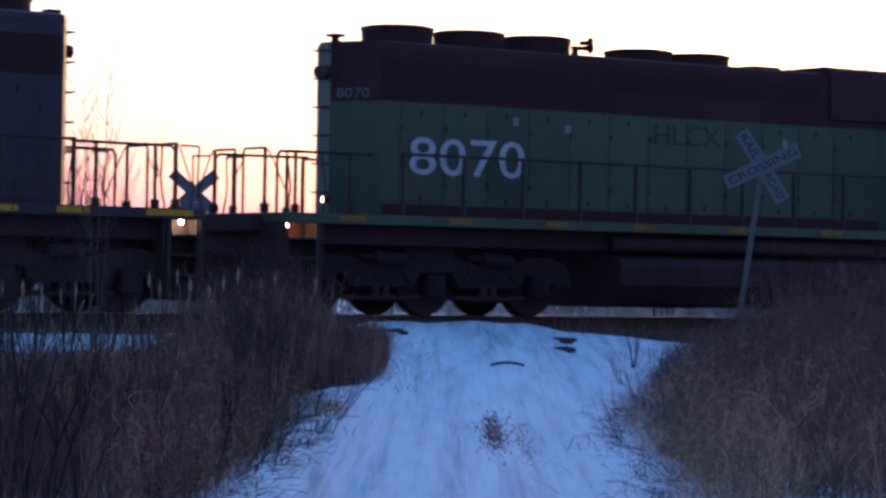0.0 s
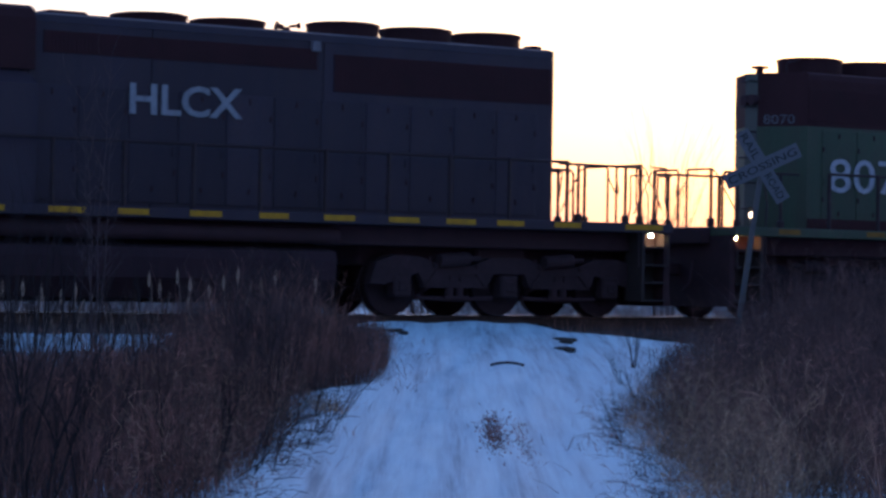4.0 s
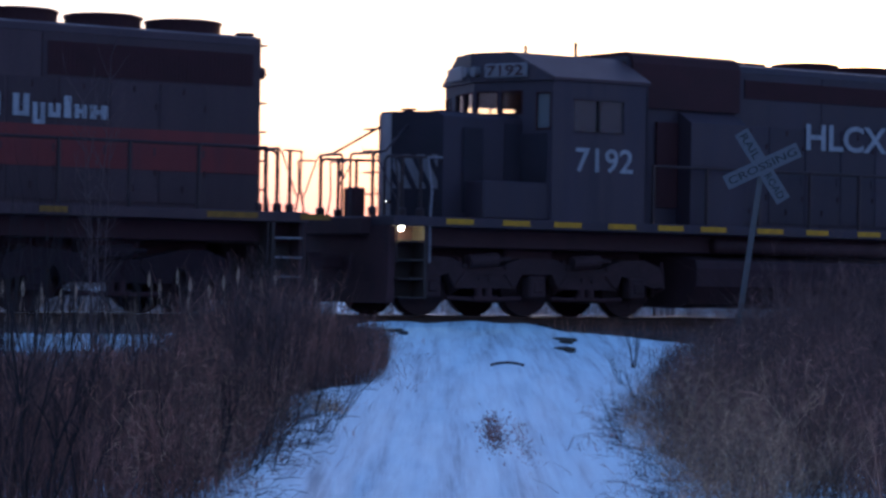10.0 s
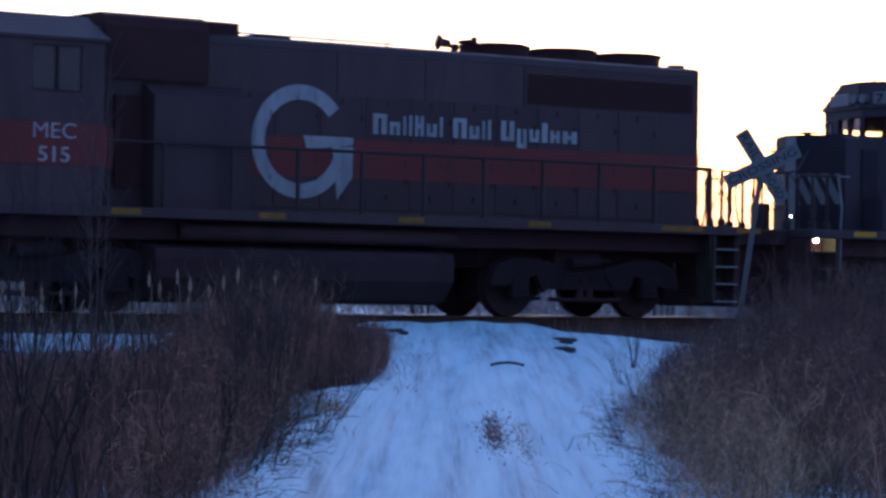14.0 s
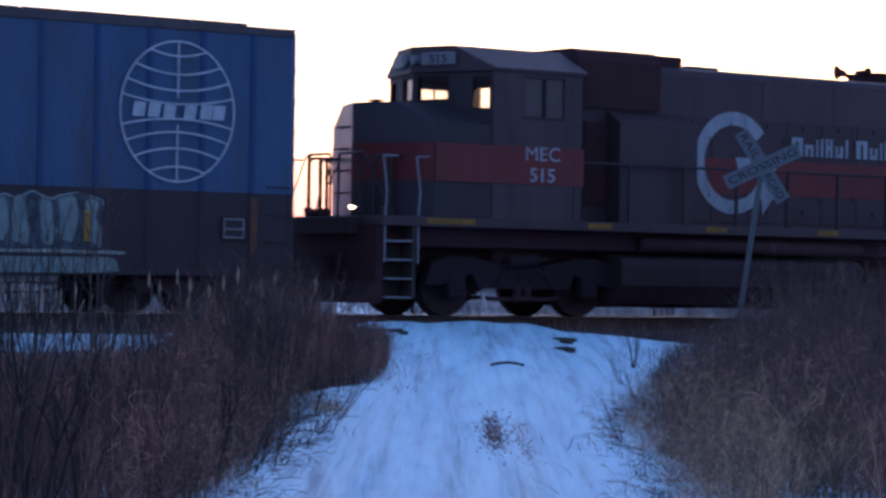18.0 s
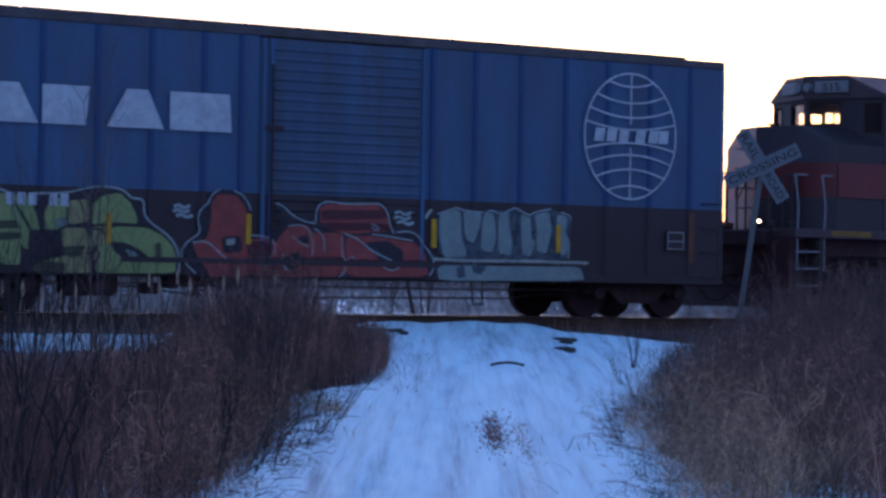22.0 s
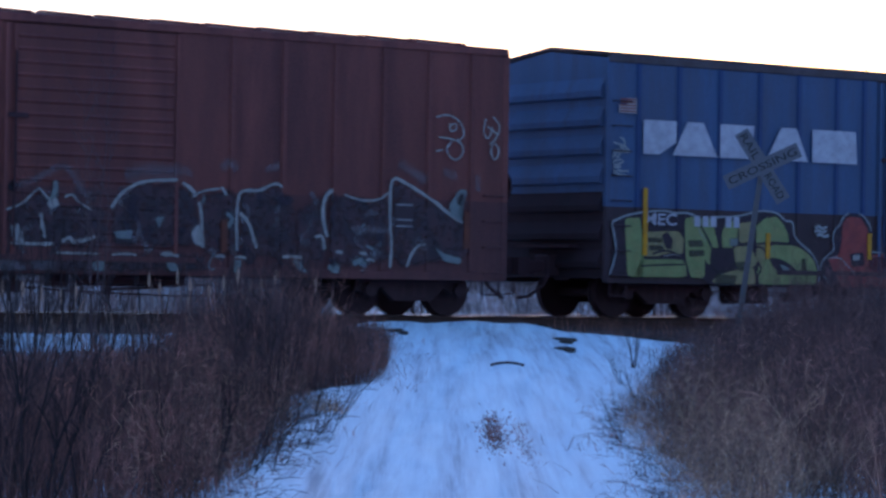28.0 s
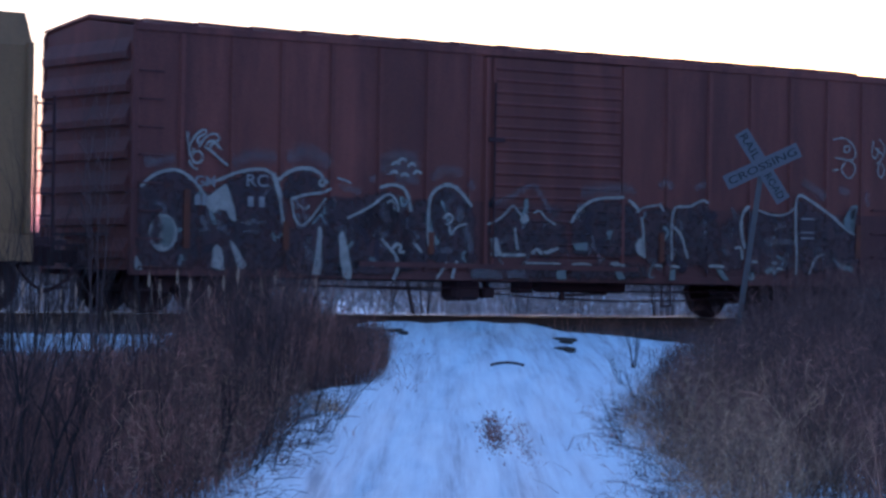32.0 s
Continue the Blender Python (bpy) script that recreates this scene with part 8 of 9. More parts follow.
def build_bushes():
    sapling()
    for i, (px, d, h, st, sp, b) in enumerate(((10, 18.9, 1.5, 2, .15, 0), (50, 18.8, 1.75, 2, .06, .02), (88, 18.8, 1.35, 2, .10, .24), (150, 19.0, 1.1, 2, .2, .1), (28, 19.2, 1.3, 2, .2, .1), (215, 21, 1.2, 3, .3, 0), (290, 20.5, .95, 3, .4, .1),
                                              (390, 20.8, .7, 3, .4, .1), (20, 25, 1.9, 4, .2, 0), (180, 24, 1.5, 4, .25, 0), (260, 27, 1.5, 4, .2, 0), (60, 30, 2.1, 5, .25, 0), (120, 31, 2.0, 4, .3, 0))):
        bush("bare_bush", "dark leafless bush with upright stems among dry grass", "bush", px_x(px, d), d, h, st, sp * 0.5, 2, 0.015, 30 + i, "bushes beside the path", bias=(b, 0), mat=DARK_STEM)
    for i, (px, d, h) in enumerate(((600, 26.5, .55), (575, 25.0, .5), (620, 29.5, .5), (545, 23.5, .55), (500, 22, .6), (585, 24.4, .34), (548, 23.6, .36), (490, 22.3, .40), (440, 21.5, .42), (395, 20.7, .42), (350, 20.0, .45), (560, 26.8, .4))):
        bush("bare_bush", "low leafless bush leaning over the snow at the path's edge", "bush", px_x(px, d), d, h, 4, .7, 2, 0.0042, 60 + i, "bushes beside the path", bias=(.35, 0))
    bush("bare_bush", "small leafless bush sprouting from the snow", "bush", 2.47, 36.45, .62, 5, .45, 2, 0.009, 80, "bushes beside the path")
    for i, (px, d, h) in enumerate(((1105, 33, .4), (1090, 28, .35), (1130, 31, .45), (1165, 34, .5), (1110, 25.5, .35))):
        bush("bare_bush", "low leafless bush at the path's edge", "bush", px_x(px, d), d, h, 5, .7, 2, 0.005, 90 + i, "bushes beside the path", bias=(-.3, 0))
    # beyond the track
    for i, (px, d, h, st, sp) in enumerate(((125, 60, 3.4, 9, .3), (1165, 60, 4.8, 6, .16), (1185, 62, 4.0, 6, .2), (90, 58, 4.4, 7, .2), (45, 59, 3.6, 6, .25),
                                            (520, 64, 3.0, 5, .2), (62, 57, 3.0, 7, .2), (108, 58, 2.6, 8, .3), (150, 58, 3.4, 7, .2), (183, 59, 4.6, 5, .12), (205, 57, 2.6, 6, .3), (232, 60, 2.8, 6, .25), (930, 75, 2.2, 12, .5), (1010, 80, 2.4, 12, .5), (690, 85, 2.0, 10, .5), (1230, 62, 3.4, 6, .25))):
        bush("bare_bush", "leafless bush beyond the track", "bush", px_x(px, d), d, h, st, sp, 2, 0.016, 110 + i, "bushes beyond the track")
    bush("bare_bush", "leafless shrub on a short thick stem beyond the track", "bush", px_x(741, 57), 57, 2.3, 1, .02, 3, 0.085, 171, "bushes beyond the track")
    bush("bare_bush", "leafless bush beyond the track", "bush", px_x(756, 60), 60, 4.3, 5, .10, 3, 0.022, 173, "bushes beyond the track")
    bush("bare_tree", "leafless tree beyond the track with long reaching branches", "tree", 12.6, 60, 7.5, 3, .3, 3, 0.035, 152, droop=0.05, bias=(-.55, 0))


def ribbons(name, p, h, lean, w, mat, seed, bend=0.25):
    """Grass blades: narrow ribbons that taper and bend, from arrays of feet and heights."""
    rng = np.random.default_rng(seed)
    n = len(p)
    a = rng.uniform(0, 6.283, n)
    d = np.stack([np.cos(a), np.sin(a), np.zeros(n)], 1)
    s = np.stack([-np.sin(a), np.cos(a), np.zeros(n)], 1) * 0 + np.stack([np.cos(a * 7.3), np.sin(a * 7.3) * 0.3, np.zeros(n)], 1)
    k = rng.uniform(0, lean, n)[:, None]
    bd = rng.uniform(0, bend, n)[:, None]
    H = h[:, None]
    up = np.array([[0, 0, 1.0]])
    lv = [(0.0, 1.0), (0.5, 0.8), (0.85, 0.5), (1.0, 0.12)]
    rows = []
    for t, ww in lv:
        c = p + up * H * t * (1 - 0.25 * bd * t) + d * H * (k * t + bd * t ** 2.2)
        for sg in (-1, 1):
            rows.append(c + s * sg * (w[:, None] * ww))
    co = np.stack(rows, 1).reshape(-1, 3)
    b = np.arange(n)[:, None] * 8
    q = np.concatenate([b + np.array([[i, i + 1, i + 3, i + 2]]) for i in (0, 2, 4)], 0)
    return fast_mesh(name, co, q, mat)


def in_view(rng, n, y0, y1, sign, margin=0.6):
    """Random feet inside the view on one side of the path."""
    y = np.sqrt(rng.uniform(y0 ** 2, y1 ** 2, n))
    half = y * 0.157 + margin
    if sign < 0:
        e = np.interp(y, LE[:, 0], LE[:, 1])
        x = -half + rng.uniform(0, 1, n) * (half + e)
        out = e - x
    else:
        e = np.interp(y, RE[:, 0], RE[:, 1])
        x = e + rng.uniform(0, 1, n) * (half - e)
        out = x - e
    return x, y, out


def sprigs(name, x, y, h, rng, mat, k=5, r=0.0022, reach=0.26, start=0.4, sway=0.22):
    """Upright weed stalks with short side sprigs near their tops."""
    n = len(x)
    z = ground_z(x, y)
    foot = np.stack([x, y, z], 1)
    a = rng.uniform(0, 6.283, n)
    tilt = rng.uniform(0, sway, n)
    d = np.stack([np.cos(a) * tilt, np.sin(a) * tilt, np.ones(n)], 1)
    tip = foot + d * h[:, None]
    A, Bv, RA, RB = [foot], [tip], [np.full(n, r * 1.3)], [np.full(n, r * 0.5)]
    for j in range(k):
        t = rng.uniform(start, 0.99, n)[:, None]
        p = foot + (tip - foot) * t
        b = rng.uniform(0, 6.283, n)
        L = (h * rng.uniform(0.06, reach, n))[:, None]
        q = p + np.stack([np.cos(b) * 0.6, np.sin(b) * 0.6, rng.uniform(0.3, 1.0, n)], 1) * L
        A.append(p), Bv.append(q), RA.append(np.full(n, r * 0.8)), RB.append(np.full(n, r * 0.4))
    return segs_mesh(name, np.concatenate(A), np.concatenate(Bv), np.concatenate(RA), np.concatenate(RB), mat)


def tangle(name, x, y, h, rng, mat, r=0.0016):
    """Fine broken twigs lying every way through the brush."""
    n = len(x)
    p = np.stack([x, y, ground_z(x, y) + h * rng.uniform(.15, 1.0, n)], 1)
    d = rng.normal(0, 1, (n, 3)) * np.array([1.0, 1.0, 0.8])
    d /= np.linalg.norm(d, axis=1, keepdims=True)
    return segs_mesh(name, p, p + d * rng.uniform(.04, .17, n)[:, None], np.full(n, r), np.full(n, r * .5), mat)


def tops(x, y, px, row, near=None):
    """Height that plants reach, by the direction in which they stand; near: those closer than this stay lower and lower."""
    p = 784 + x / y * 5012
    t = np.interp(p, px, row) - 501 - (p - 784) * 0.0163
    if near:
        t = t + np.clip((near - y) * 13, 0, 130)
    return np.clip(0.539 - t / 5012 * y - ground_z(x, y), 0.12, 1.7)


STRIP = ([0, 270, 340], [626, 620, 380])
LEFT_TOPS = ([0, 280, 330, 430, 500, 565, 600, 690], [612, 606, 575, 536, 520, 534, 566, 590])
RIGHT_TOPS = ([1180, 1215, 1260, 1330, 1420, 1568], [628, 614, 594, 548, 500, 472])


def build_grass():
    rng = np.random.default_rng(21)
    def clumpy(x, y, seed):
        return 1 + 0.38 * wobble(x * 1.4, y * 0.6, 3.1, seed) + 0.28 * wobble(x, y, 7.0, seed + 3)

    def left_rise(y, out):
        """Brush climbs slowly from the path in the foreground and stands up at once further on."""
        far = np.clip((y - 29.8) / 1.2, 0, 1)
        lump = 1 + 0.35 * far * wobble(out * 1.5, y * 1.2, 3.0, 41.0)
        return ((0.16 + 0.35 * far) + 0.95 * np.clip(out / (0.85 - 0.45 * far), 0, 1) ** 0.8) * lump

    # left of the path: dense tangled brush in clumps of differing height
    x, y, out = in_view(rng, 26000, 18.6, 46.5, -1)
    keep = (side_of(x, y) > 3.0) & (out > 0.02 + 0.40 * rng.uniform(0, 1, len(x)) ** 2 * (y < 30.5))
    keep &= ~((side_of(x, y) < 9.5) & (x < -3.4 + 0.4 * wobble(x, y, 2.0)) & (rng.uniform(0, 1, len(x)) < 0.97))
    keep &= wobble(x * 1.5, y * 0.5, 4.0, 11.0) + rng.uniform(-.6, .6, len(x)) > -0.55
    x, y, out = x[keep], y[keep], out[keep]
    h = np.minimum(tops(x, y, *LEFT_TOPS), left_rise(y, out)) * clumpy(x, y, 0.0) * rng.uniform(0.3, 1.0, len(x))
    h *= np.where(rng.uniform(0, 1, len(x)) < 0.08, 1.4, 1.0)
    h = np.minimum(h, tops(x, y, *STRIP))
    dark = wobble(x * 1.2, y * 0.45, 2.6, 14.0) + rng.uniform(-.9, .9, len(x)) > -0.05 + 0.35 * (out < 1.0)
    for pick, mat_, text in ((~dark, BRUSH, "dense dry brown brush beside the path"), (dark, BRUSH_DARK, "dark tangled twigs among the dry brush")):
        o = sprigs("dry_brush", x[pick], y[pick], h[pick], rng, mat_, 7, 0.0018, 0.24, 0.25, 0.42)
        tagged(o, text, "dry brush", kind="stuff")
    x, y, out = in_view(rng, 20000, 18.6, 46.5, -1)
    keep = (side_of(x, y) > 3.0) & (out > 0.0 + 0.40 * rng.uniform(0, 1, len(x)) ** 2 * (y < 30.5))
    keep &= ~((side_of(x, y) < 9.0) & (x < -3.4 + 0.4 * wobble(x, y, 2.0)) & (rng.uniform(0, 1, len(x)) < 0.97))
    x, y, out = x[keep], y[keep], out[keep]
    h = np.minimum(tops(x, y, *LEFT_TOPS), left_rise(y, out) * 0.8) * clumpy(x, y, 5.0) * rng.uniform(0.25, 0.9, len(x))
    h = np.minimum(h, tops(x, y, *STRIP))
    o = ribbons("dry_grass", np.stack([x, y, ground_z(x, y) - 0.02], 1), h, 0.55, rng.uniform(0.0012, 0.003, len(x)), BRUSH, 22, 0.7)
    tagged(o, "withered brown grass among the brush", "dry grass", kind="stuff")
    for n, sign, px_rows, mat_, text in ((22000, -1, LEFT_TOPS, BRUSH, "fine broken brown twigs through the brush"), (18000, -1, LEFT_TOPS, BRUSH_DARK, "fine dark twigs through the brush"),
                                         (11000, 1, RIGHT_TOPS, BRUSH_MID, "fine broken reddish twigs through the grass"), (14000, 1, RIGHT_TOPS, BRUSH_FAR, "fine dark twigs through the grass"), (9000, 1, RIGHT_TOPS, STRAW, "fine pale broken stalks through the grass"), (9000, -1, LEFT_TOPS, STRAW, "pale broken stalks through the brush")):
        x, y, out = in_view(rng, n, 18.6, 29 if mat_ is STRAW else (32 if mat_ is BRUSH_MID else 44), sign)
        keep = (side_of(x, y) > 3.0) & (out > -0.06) & ~((sign < 0) & (side_of(x, y) < 9.5) & (x < -3.4) & (rng.uniform(0, 1, n) < 0.97)) & ~((x > 2.35) & (y < 21.0)) & ((mat_ is not STRAW) | (out < 0.9))
        x, y, out = x[keep], y[keep], out[keep]
        rise = left_rise(y, out) if sign < 0 else 0.16 + 0.9 * np.clip(out / 0.8, 0, 1)
        h = np.minimum(tops(x, y, *px_rows, None if sign < 0 else 30.0), rise) * clumpy(x, y, 0.0 if sign < 0 else 2.0)
        if sign < 0:
            h = np.minimum(h, tops(x, y, *STRIP))
        tagged(tangle("twig_tangle", x, y, h, rng, mat_, 0.0013), text, "twigs", kind="stuff")
    # tall thin stalks that stand out above the brush
    n = 800
    y = rng.uniform(24, 40, n)
    px = np.clip(rng.normal(460, 85, n), 0, 650)
    px[:160] = rng.uniform(0, 400, 160)
    x = (px - 784) / 5012 * y
    keep = (side_of(x, y) > 3.2) & (x < np.interp(y, LE[:, 0], LE[:, 1]) - 0.15)
    x, y = x[keep], y[keep]
    h = tops(x, y, [0, 200, 300, 380, 460, 560, 640], [560, 560, 520, 462, 436, 458, 560]) * rng.uniform(.45, 1.0, len(x))
    half = rng.uniform(0, 1, len(x)) < 0.82
    for pick, mat_, text in ((half, BRUSH_DARK, "tall thin dead weed stalks above the brush"), (~half, BRUSH, "tall reddish dead weed stalks above the brush")):
        tagged(sprigs("tall_weeds", x[pick], y[pick], h[pick], rng, mat_, 9, 0.0030, 0.20, 0.35, 0.3), text, "weeds", kind="stuff")
    # pale dead reeds by the ditch
    n = 340
    y = rng.uniform(31, 38, n)
    x = (rng.uniform(0, 580, n) - 784) / 5012 * y
    h = tops(x, y, [0, 580], [508, 505]) * rng.uniform(.45, 1.0, n)
    o = ribbons("reeds", np.stack([x, y, ground_z(x, y) - 0.02], 1), h, 0.10, rng.uniform(.003, .006, n), REED, 29, 0.2)
    tagged(o, "pale dead reed stalks by the ditch", "reeds", kind="stuff")
    # right of the path: pale grass in front, darker reddish growth behind, in clumps with gaps between them
    def corner(x, y):
        return (x > 2.35 + 0.25 * wobble(x, y, 3.0)) & (y < 21.0 + 0.4 * wobble(x, y, 2.0, 6.0))

    def right_side(n, most, gap):
        x, y, out = in_view(rng, n, 18.6, 48, 1)
        keep = (side_of(x, y) > 3.0) & (out > np.where(y > 31, 0.2, 0.5) * rng.uniform(0, 1, n) ** 2) & ~corner(x, y)
        keep &= wobble(x * 1.7, y * 0.45, 4.2, 17.0) + rng.uniform(-.5, .5, n) > gap
        x, y, out = x[keep], y[keep], out[keep]
        u = rng.uniform(0, 1, len(x))
        h = np.minimum(tops(x, y, *RIGHT_TOPS, 30.0), 0.12 + 1.3 * np.clip(out / np.where(y > 31, 0.45, 1.2), 0, 1)) * clumpy(x, y, 2.0)
        tuft = 0.80 + 0.34 * np.clip(wobble(x * 1.1, y * 0.8, 4.6, 31.0) + 0.5 * wobble(x * 3.0, y, 5.0, 33.0), -1, 1)
        h = h * np.where(y < 30, 0.25 + 0.75 * u, 0.2 + 0.85 * u ** 1.4) * most * tuft * np.where(y > 30, 1.25, 1.0)
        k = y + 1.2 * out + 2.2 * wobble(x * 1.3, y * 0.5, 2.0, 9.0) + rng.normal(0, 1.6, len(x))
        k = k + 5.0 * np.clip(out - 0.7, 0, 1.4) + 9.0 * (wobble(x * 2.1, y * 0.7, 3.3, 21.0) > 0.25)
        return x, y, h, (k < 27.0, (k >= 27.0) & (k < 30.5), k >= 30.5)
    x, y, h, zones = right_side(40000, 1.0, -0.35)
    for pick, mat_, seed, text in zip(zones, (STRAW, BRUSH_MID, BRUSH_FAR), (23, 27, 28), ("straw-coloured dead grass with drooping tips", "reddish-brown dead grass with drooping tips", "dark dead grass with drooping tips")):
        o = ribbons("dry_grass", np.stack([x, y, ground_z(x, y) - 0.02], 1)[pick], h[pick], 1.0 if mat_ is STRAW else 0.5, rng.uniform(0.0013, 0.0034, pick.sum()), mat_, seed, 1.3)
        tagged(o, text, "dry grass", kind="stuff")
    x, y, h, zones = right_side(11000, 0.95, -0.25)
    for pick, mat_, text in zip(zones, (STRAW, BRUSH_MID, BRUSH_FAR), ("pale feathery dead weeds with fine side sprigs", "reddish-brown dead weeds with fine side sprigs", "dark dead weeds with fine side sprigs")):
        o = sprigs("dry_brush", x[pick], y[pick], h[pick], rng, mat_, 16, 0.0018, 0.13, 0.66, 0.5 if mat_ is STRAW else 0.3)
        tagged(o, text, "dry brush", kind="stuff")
    # stubble poking through the snow along the path's edges
    for sign, seed in ((-1, 31), (1, 32)):
        n = 420 if sign < 0 else 800
        y = rng.uniform(19, 42, n)
        e = np.interp(y, LE[:, 0], LE[:, 1]) if sign < 0 else np.interp(y, RE[:, 0], RE[:, 1])
        x = e - sign * np.abs(rng.normal(0, .28, n)) * (0.4 + 0.6 * (np.sin(y * 2.1) > 0))
        o = ribbons("stubble", np.stack([x, y, ground_z(x, y)], 1), rng.uniform(.03, .15, n), 0.9, rng.uniform(.0015, .003, n), BRUSH, seed, 1.0)
        tagged(o, "sparse dead stubble poking through the snow", "stubble", kind="stuff")
    # strip along the ballast on both sides and brush beyond the track
    n = 5000
    s, lt = rng.uniform(-16, 18, n), rng.uniform(2.2, 4.2, n)
    x, y = s * CO + lt * SI, MID + s * SI - lt * CO
    keep = ((x < np.interp(y, LE[:, 0], LE[:, 1])) & ((lt < 2.8) | (s > -5.0))) | (x > np.interp(y, RE[:, 0], RE[:, 1]))
    x, y = x[keep], y[keep]
    o = ribbons("verge_grass", np.stack([x, y, ground_z(x, y) - 0.02], 1), rng.uniform(.10, .36, len(x)) * np.where(x < -3, 0.6, 1.0), 0.4, rng.uniform(.002, .004, len(x)), BRUSH, 24)
    tagged(o, "short dead grass along the ballast", "dry grass", kind="stuff")
    n = 11000
    y = 58 + 66 * rng.uniform(0, 1, n)
    x = rng.uniform(-0.19, 0.19, n) * y
    lt, px = side_of(x, y), 784 + x / y * 5012
    thin = np.interp(px, [0, 520, 560, 700, 760, 1568], [1.0, 0.9, 0.05, 0.10, 0.5, 0.7])
    keep = (lt < -6) & (rng.uniform(0, 1, n) < thin)
    x, y = x[keep], y[keep]
    o = sprigs("brush_beyond", x, y, rng.uniform(.45, 1.08, len(x)), rng, SCRUB, 8, 0.0042, 0.35, 0.2, 0.5)
    tagged(o, "dead brush scattered over the snow field beyond the track", "dry brush", kind="stuff")
    n = 8000
    y = 125 + 250 * rng.uniform(0, 1, n) ** 1.3
    x = rng.uniform(-0.19, 0.19, n) * y
    keep = wobble(x * .08, y * .05, 1.0, 8.0) + rng.uniform(-.5, .5, n) > -0.5
    x, y = x[keep], y[keep]
    o = sprigs("far_scrub", x, y, rng.uniform(0.4, 1.5, len(x)) * np.interp(y, [125, 200], [.6, 1.1]), rng, SCRUB, 5, 0.016, 0.7, 0.05, 0.8)
    tagged(o, "low grey scrub far out on the snow field", "scrub", kind="stuff")
    n = 160
    x = -1.08 + rng.normal(0, .09, n)
    y = 27.5 + rng.normal(0, .25, n)
    o = ribbons("straw_tuft", np.stack([x, y, ground_z(x, y)], 1), rng.uniform(.06, .2, n), 0.9, rng.uniform(.002, .004, n), STRAW, 33, 1.2)
    tagged(o, "small pale straw tuft at the snow's edge", "grass tuft", kind="stuff")
    # flattened tufts on the path
    n = 620
    x = 0.49 + rng.normal(0, .06, n)
    y = 25.7 + rng.normal(0, 1.0, n)
    o = ribbons("dead_tuft", np.stack([x, y, ground_z(x, y)], 1), rng.uniform(.012, .045, n), 1.8, rng.uniform(.003, .006, n), TUFT, 25, .8)
    tagged(o, "flattened reddish-brown dead grass on the snowy path", "grass tuft", kind="stuff")
    n = 260
    x = 0.74 + rng.normal(0, .05, n)
    y = 25.4 + rng.normal(0, 1.1, n)
    o = ribbons("dead_tuft", np.stack([x, y, ground_z(x, y)], 1), rng.uniform(.01, .035, n), 1.6, rng.uniform(.002, .004, n), TUFT, 26, .8)
    tagged(o, "thin flattened dead grass on the snowy path", "grass tuft", kind="stuff")


def build_cattails():
    rng = random.Random(5)
    fluff = material("cattail_fluff", (0.42, 0.25, 0.17), 0.95, vary=0.25, scale=20, grain=120, bump=0.8)
    first = None
    for px, py in ((5, 512), (42, 510), (74, 518), (110, 522), (135, 515), (284, 512), (315, 490), (338, 505), (371, 517), (397, 500), (422, 488), (463, 505), (489, 490), (560, 505), (335, 535), (265, 495)):
        d = 34 + rng.uniform(-1.5, 2.0)
        x, z = px_x(px, d), 0.539 + (501 - (784 - px) * 0.0163 - py) / 5012 * d
        g = float(ground_z(x, d))
        ob = tagged(new("cattail"), "dead cattail with a pale fluffy seed head", "cattail", "cattails by the track")
        ob.matrix_basis = pose(x, d, g)
        top = z - g
        lx, ly = rng.uniform(-.04, .04), rng.uniform(-.04, .04)
        part("stalk", tube(bmesh.new(), [(lx * 4, ly * 4, -0.02), (lx * 2, ly * 2, top * 0.5), (0, 0, top + 0.12)], 0.004, 5), REED, ob)
        bm = bmesh.new()
        prev = None
        for zz, r in ((-.10, .006), (-.055, .016), (-.01, .020 + rng.uniform(-.003, .005)), (.045, .016), (.08, .005)):
            cur = (rng.uniform(-.006, .006), rng.uniform(-.006, .006), top + zz, r)
            if prev:
                rod(bm, prev[:3], cur[:3], prev[3], 9, cur[3])
            prev = cur
        part("seed_head", bm, fluff, ob, "fluffy pale seed head", True)
        for k in range(1):
            a = rng.uniform(0, 6.28)
            b = rng.uniform(.12, .3)
            bm = bmesh.new()
            pts = [(math.cos(a) * b * t * t, math.sin(a) * b * t * t, top * 0.95 * t) for t in (0, .35, .7, 1)]
            for p, q in zip(pts[:-1], pts[1:]):
                bm.faces.new([bm.verts.new((p[0] - .006, p[1], p[2])), bm.verts.new((p[0] + .006, p[1], p[2])), bm.verts.new((q[0] + .004, q[1], q[2])), bm.verts.new((q[0] - .004, q[1], q[2]))])
            part("leaf", bm, REED, ob)


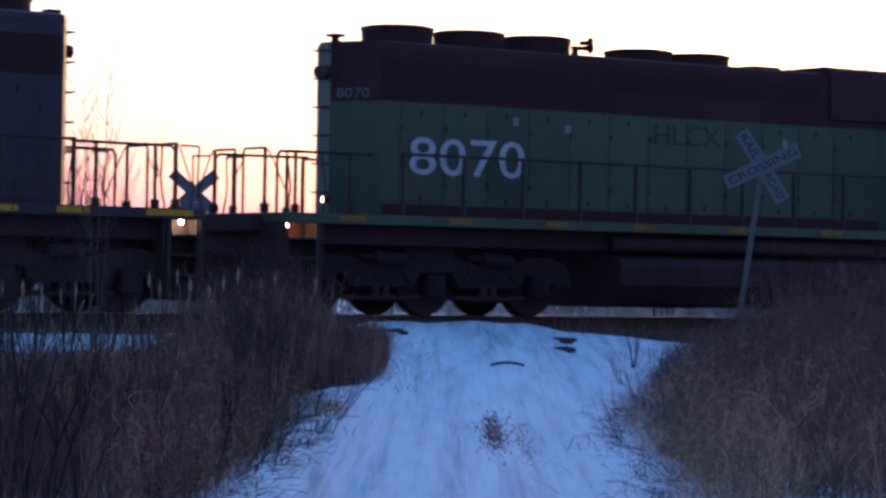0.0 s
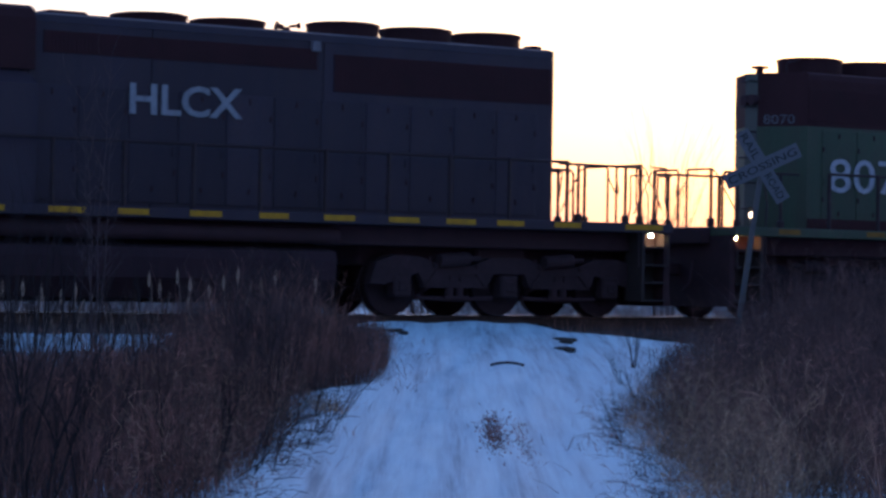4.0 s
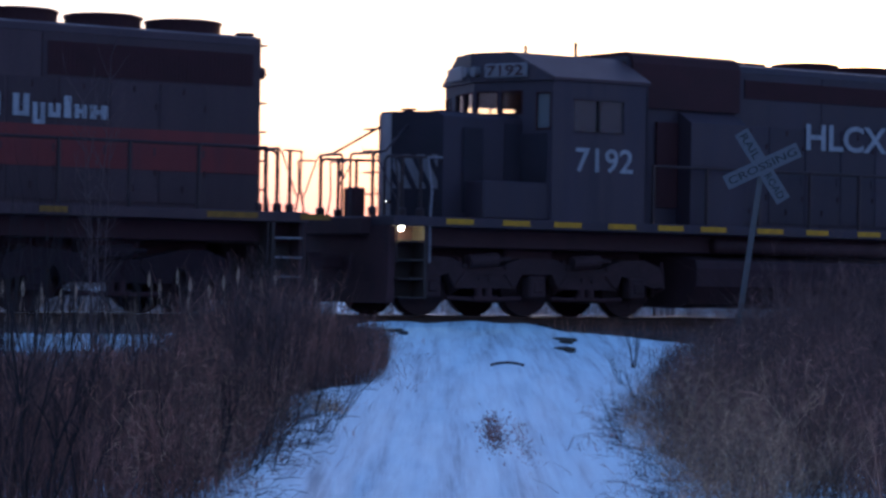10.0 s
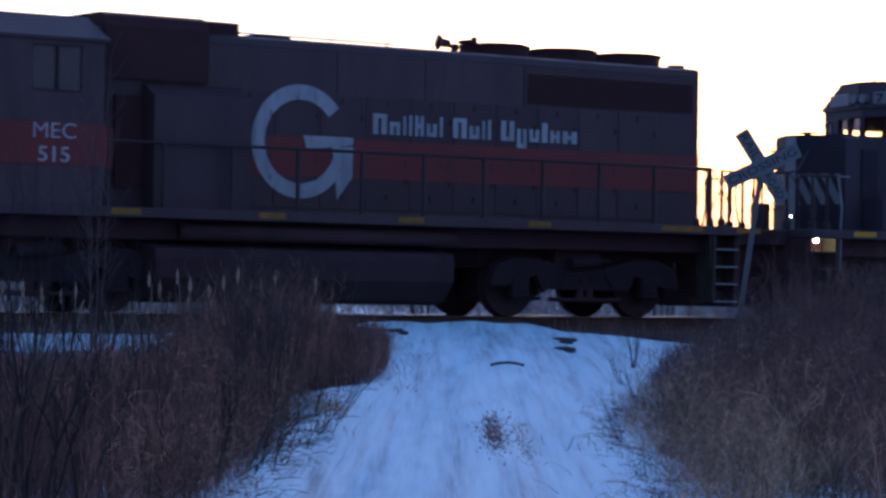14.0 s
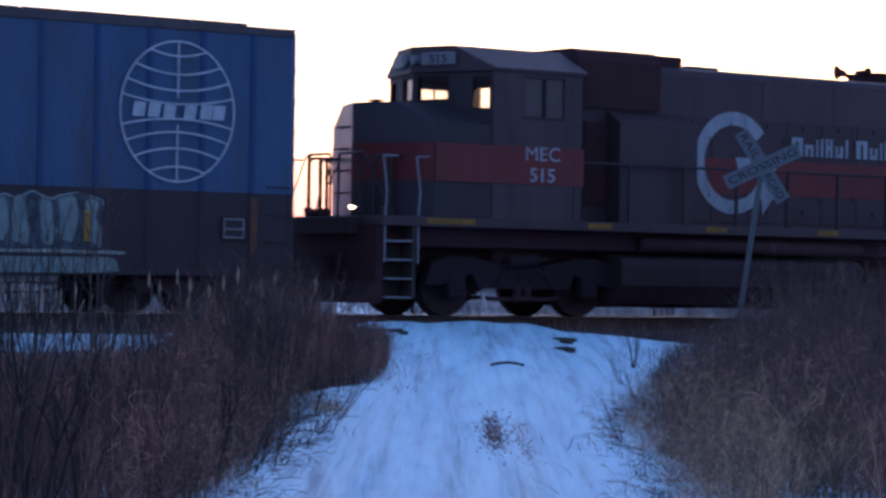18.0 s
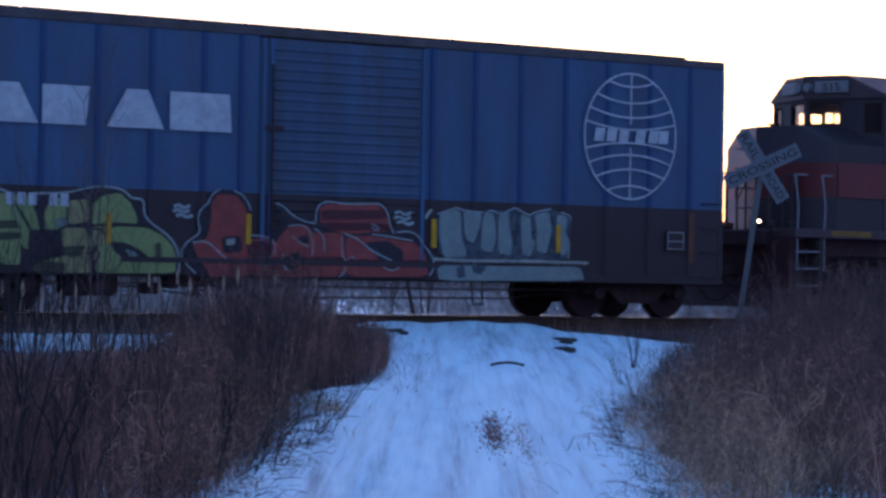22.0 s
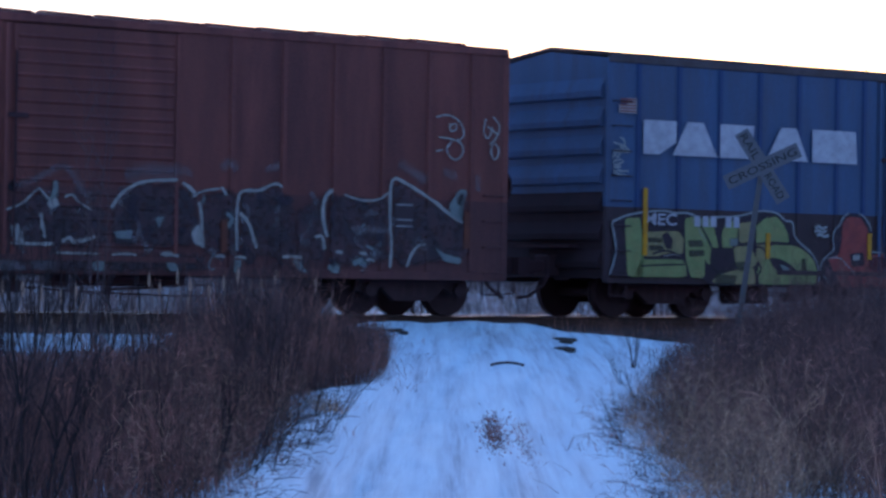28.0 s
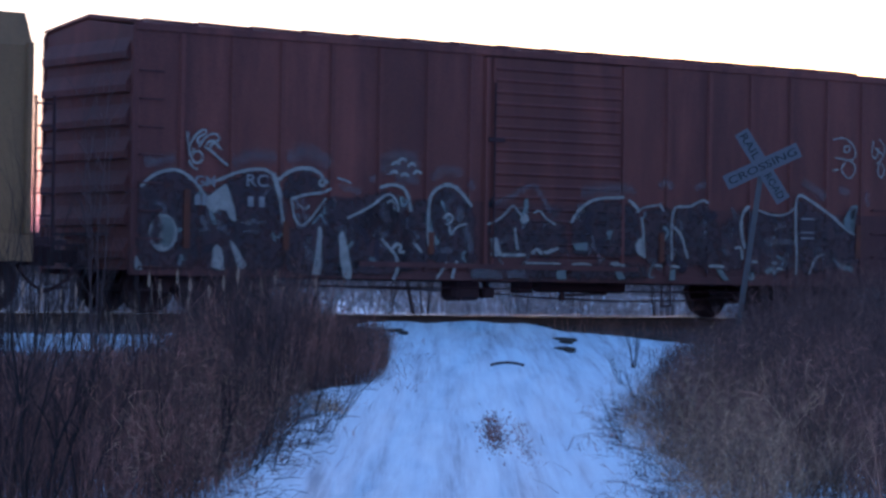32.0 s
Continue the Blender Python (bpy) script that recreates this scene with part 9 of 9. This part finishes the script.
def build_woods():
    """Far tree line on the horizon: thin trunks with clouds of twigs."""
    rng = np.random.default_rng(9)
    n = 1500
    y = rng.uniform(380, 560, n)
    x = rng.uniform(-0.21, 0.21, n) * y
    u = x / y
    h = (8.2 + 1.6 * np.clip(-u / .16, -1, 1) + 1.1 * np.sin(u * 61) + 0.8 * np.sin(u * 143 + 1)) * y / 450 * rng.uniform(.7, 1.08, n)
    foot = np.stack([x, y, np.full(n, -1.5)], 1)
    A, Bv, RA, RB = [foot], [foot + np.stack([rng.normal(0, .3, n), rng.normal(0, .3, n), h + 1.0], 1)], [np.full(n, .16)], [np.full(n, .05)]
    for k in range(26):
        t = rng.uniform(.12, 1.0, n)
        p = foot + np.stack([rng.normal(0, .5, n), rng.normal(0, .5, n), (h + 1) * t], 1)
        q = p + np.stack([rng.normal(0, 1.3, n), rng.normal(0, 1.3, n), rng.uniform(.1, 1.1, n)], 1)
        A.append(p), Bv.append(q), RA.append(np.full(n, .13)), RB.append(np.full(n, .06))
    o = segs_mesh("far_woods", np.concatenate(A), np.concatenate(Bv), np.concatenate(RA), np.concatenate(RB), TWIG)
    tagged(o, "low line of distant leafless woods on the horizon", "woods", kind="stuff")


def build_litter():
    st = tagged(new("stick"), "dark curved stick lying on the snowy path", "stick")
    st.matrix_basis = pose(0.83, 35.5, float(ground_z(0.83, 35.5)) + 0.02, 0, 0, 8)
    part("branch", tube(bmesh.new(), [(-0.21, 0, 0.0), (-0.12, 0.02, 0.02), (0.0, 0.03, 0.032), (0.12, 0.02, 0.022), (0.21, -0.01, 0.0)], 0.017, 7), BARK, st)
    rng = random.Random(17)
    for px, d, w in ((1000, 42.6, .15), (1004, 41.9, .10), (1000, 40.4, .13), (1012, 40.0, .07), (703, 42.8, .13), (716, 42.2, .07), (1160, 44.0, .12), (1190, 43.4, .10)):
        bm = bmesh.new()
        bmesh.ops.create_icosphere(bm, subdivisions=2, radius=1.0)
        q = rng.uniform(0, 9)
        for v in bm.verts:
            k = 1 + 0.45 * noise.noise(v.co * 1.7 + Vector((q, q, q)))
            v.co = Vector((v.co.x * w * k, v.co.y * w * 1.6 * k, v.co.z * 0.045 * k))
        x = px_x(px, d)
        t = tagged(link("frozen_clod", bm, TIE, smooth=True), "dark clod of frozen earth poking out of the snow", "clod", "clods at the crossing")
        t.matrix_basis = pose(x, d, float(ground_z(x, d)) + 0.01, 0, 0, TURN + rng.uniform(-20, 10))


def build_fallen_twigs():
    """Broken stems lying low over the snow along both edges of the path, and thin canes arching out over it."""
    rng = np.random.default_rng(33)
    for sign, n, text in ((-1, 380, "thin dark stems lying on the snow beside the brush"), (1, 250, "thin dark stems lying on the snow beside the grass")):
        y = np.sqrt(rng.uniform(19.5 ** 2, 31.0 ** 2, n))
        e = np.interp(y, LE[:, 0], LE[:, 1]) if sign < 0 else np.interp(y, RE[:, 0], RE[:, 1])
        clump = 0.5 + 0.5 * wobble(y * 3.0, y * 0.7, 2.0, 4.0 + sign)
        out = (0.12 + 0.55 * clump) * rng.uniform(0, 1, n) ** 1.5 - 0.10
        x = e - sign * out
        reach = rng.uniform(0.05, 0.24, n)
        lift = rng.uniform(0.0, 0.045, n)
        a = rng.normal(0, 0.7, n)
        p = np.stack([x, y, ground_z(x, y) + 0.004], 1)
        q = p + np.stack([-sign * reach * 0.55 * np.cos(a), reach * np.sin(a) * 2.0, lift], 1)
        r = q + np.stack([-sign * reach * 0.45 * np.cos(a), reach * np.sin(a), -lift * rng.uniform(0.2, 1.0, n)], 1)
        w = rng.uniform(0.0014, 0.0036, n)
        o = segs_mesh("fallen_twigs", np.concatenate([p, q]), np.concatenate([q, r]), np.concatenate([w, w * 0.8]), np.concatenate([w * 0.8, w * 0.4]), TWIG)
        tagged(o, text, "twigs", kind="stuff")
    n = 46
    y = rng.uniform(21.0, 26.5, n)
    e = np.interp(y, LE[:, 0], LE[:, 1])
    x = e - rng.uniform(0.0, 0.22, n)
    A, C, RA, RB = [], [], [], []
    p = np.stack([x, y, ground_z(x, y) - 0.02], 1)
    h = rng.uniform(0.16, 0.48, n)
    slant = rng.uniform(0.15, 0.9, n)
    w = rng.uniform(0.0022, 0.004, n)
    for k in range(6):
        f = (k + 1) / 6
        q = np.stack([x + h * slant * f ** 1.3 + rng.normal(0, 0.006, n), y + rng.normal(0, 0.006, n), ground_z(x, y) + h * (f - 0.18 * slant * f * f)], 1)
        A.append(p), C.append(q), RA.append(w * (1.06 - 0.13 * k)), RB.append(w * (0.93 - 0.13 * k))
        if k in (2, 3, 4):
            b = q + np.stack([rng.normal(0.03, 0.05, n), rng.normal(0, 0.03, n), rng.uniform(0.03, 0.10, n)], 1)
            A.append(q), C.append(b), RA.append(w * 0.55), RB.append(w * 0.25)
        p = q
    o = segs_mesh("leaning_canes", np.concatenate(A), np.concatenate(C), np.concatenate(RA), np.concatenate(RB), DARK_STEM)
    tagged(o, "thin dark canes leaning out over the snow", "canes", kind="stuff")


build_signs()
build_bushes()
build_cattails()
build_litter()
TRAIN = {}
TRAIN.update(build_locomotives())
TRAIN.update(build_boxcars())
TRAIN.update(build_hopper())
build_woods()
build_grass()
build_fallen_twigs()


TIMES = sorted([k * 0.5 for k in range(65)] + [10.7, 10.9])


def motions():
    for key, (ob, c, extra) in TRAIN.items():
        walk(ob, [(t, on_track(c + run(t), 0, 0, extra)) for t in TIMES])
        sign = -1 if extra else 1
        for w, x, r in AXLES[key]:
            walk(w, [(k * 0.25, pose(x, 0, r, 0, sign * math.degrees((run(k * 0.25) - run(0)) / r), 0)) for k in range(129)])


motions()
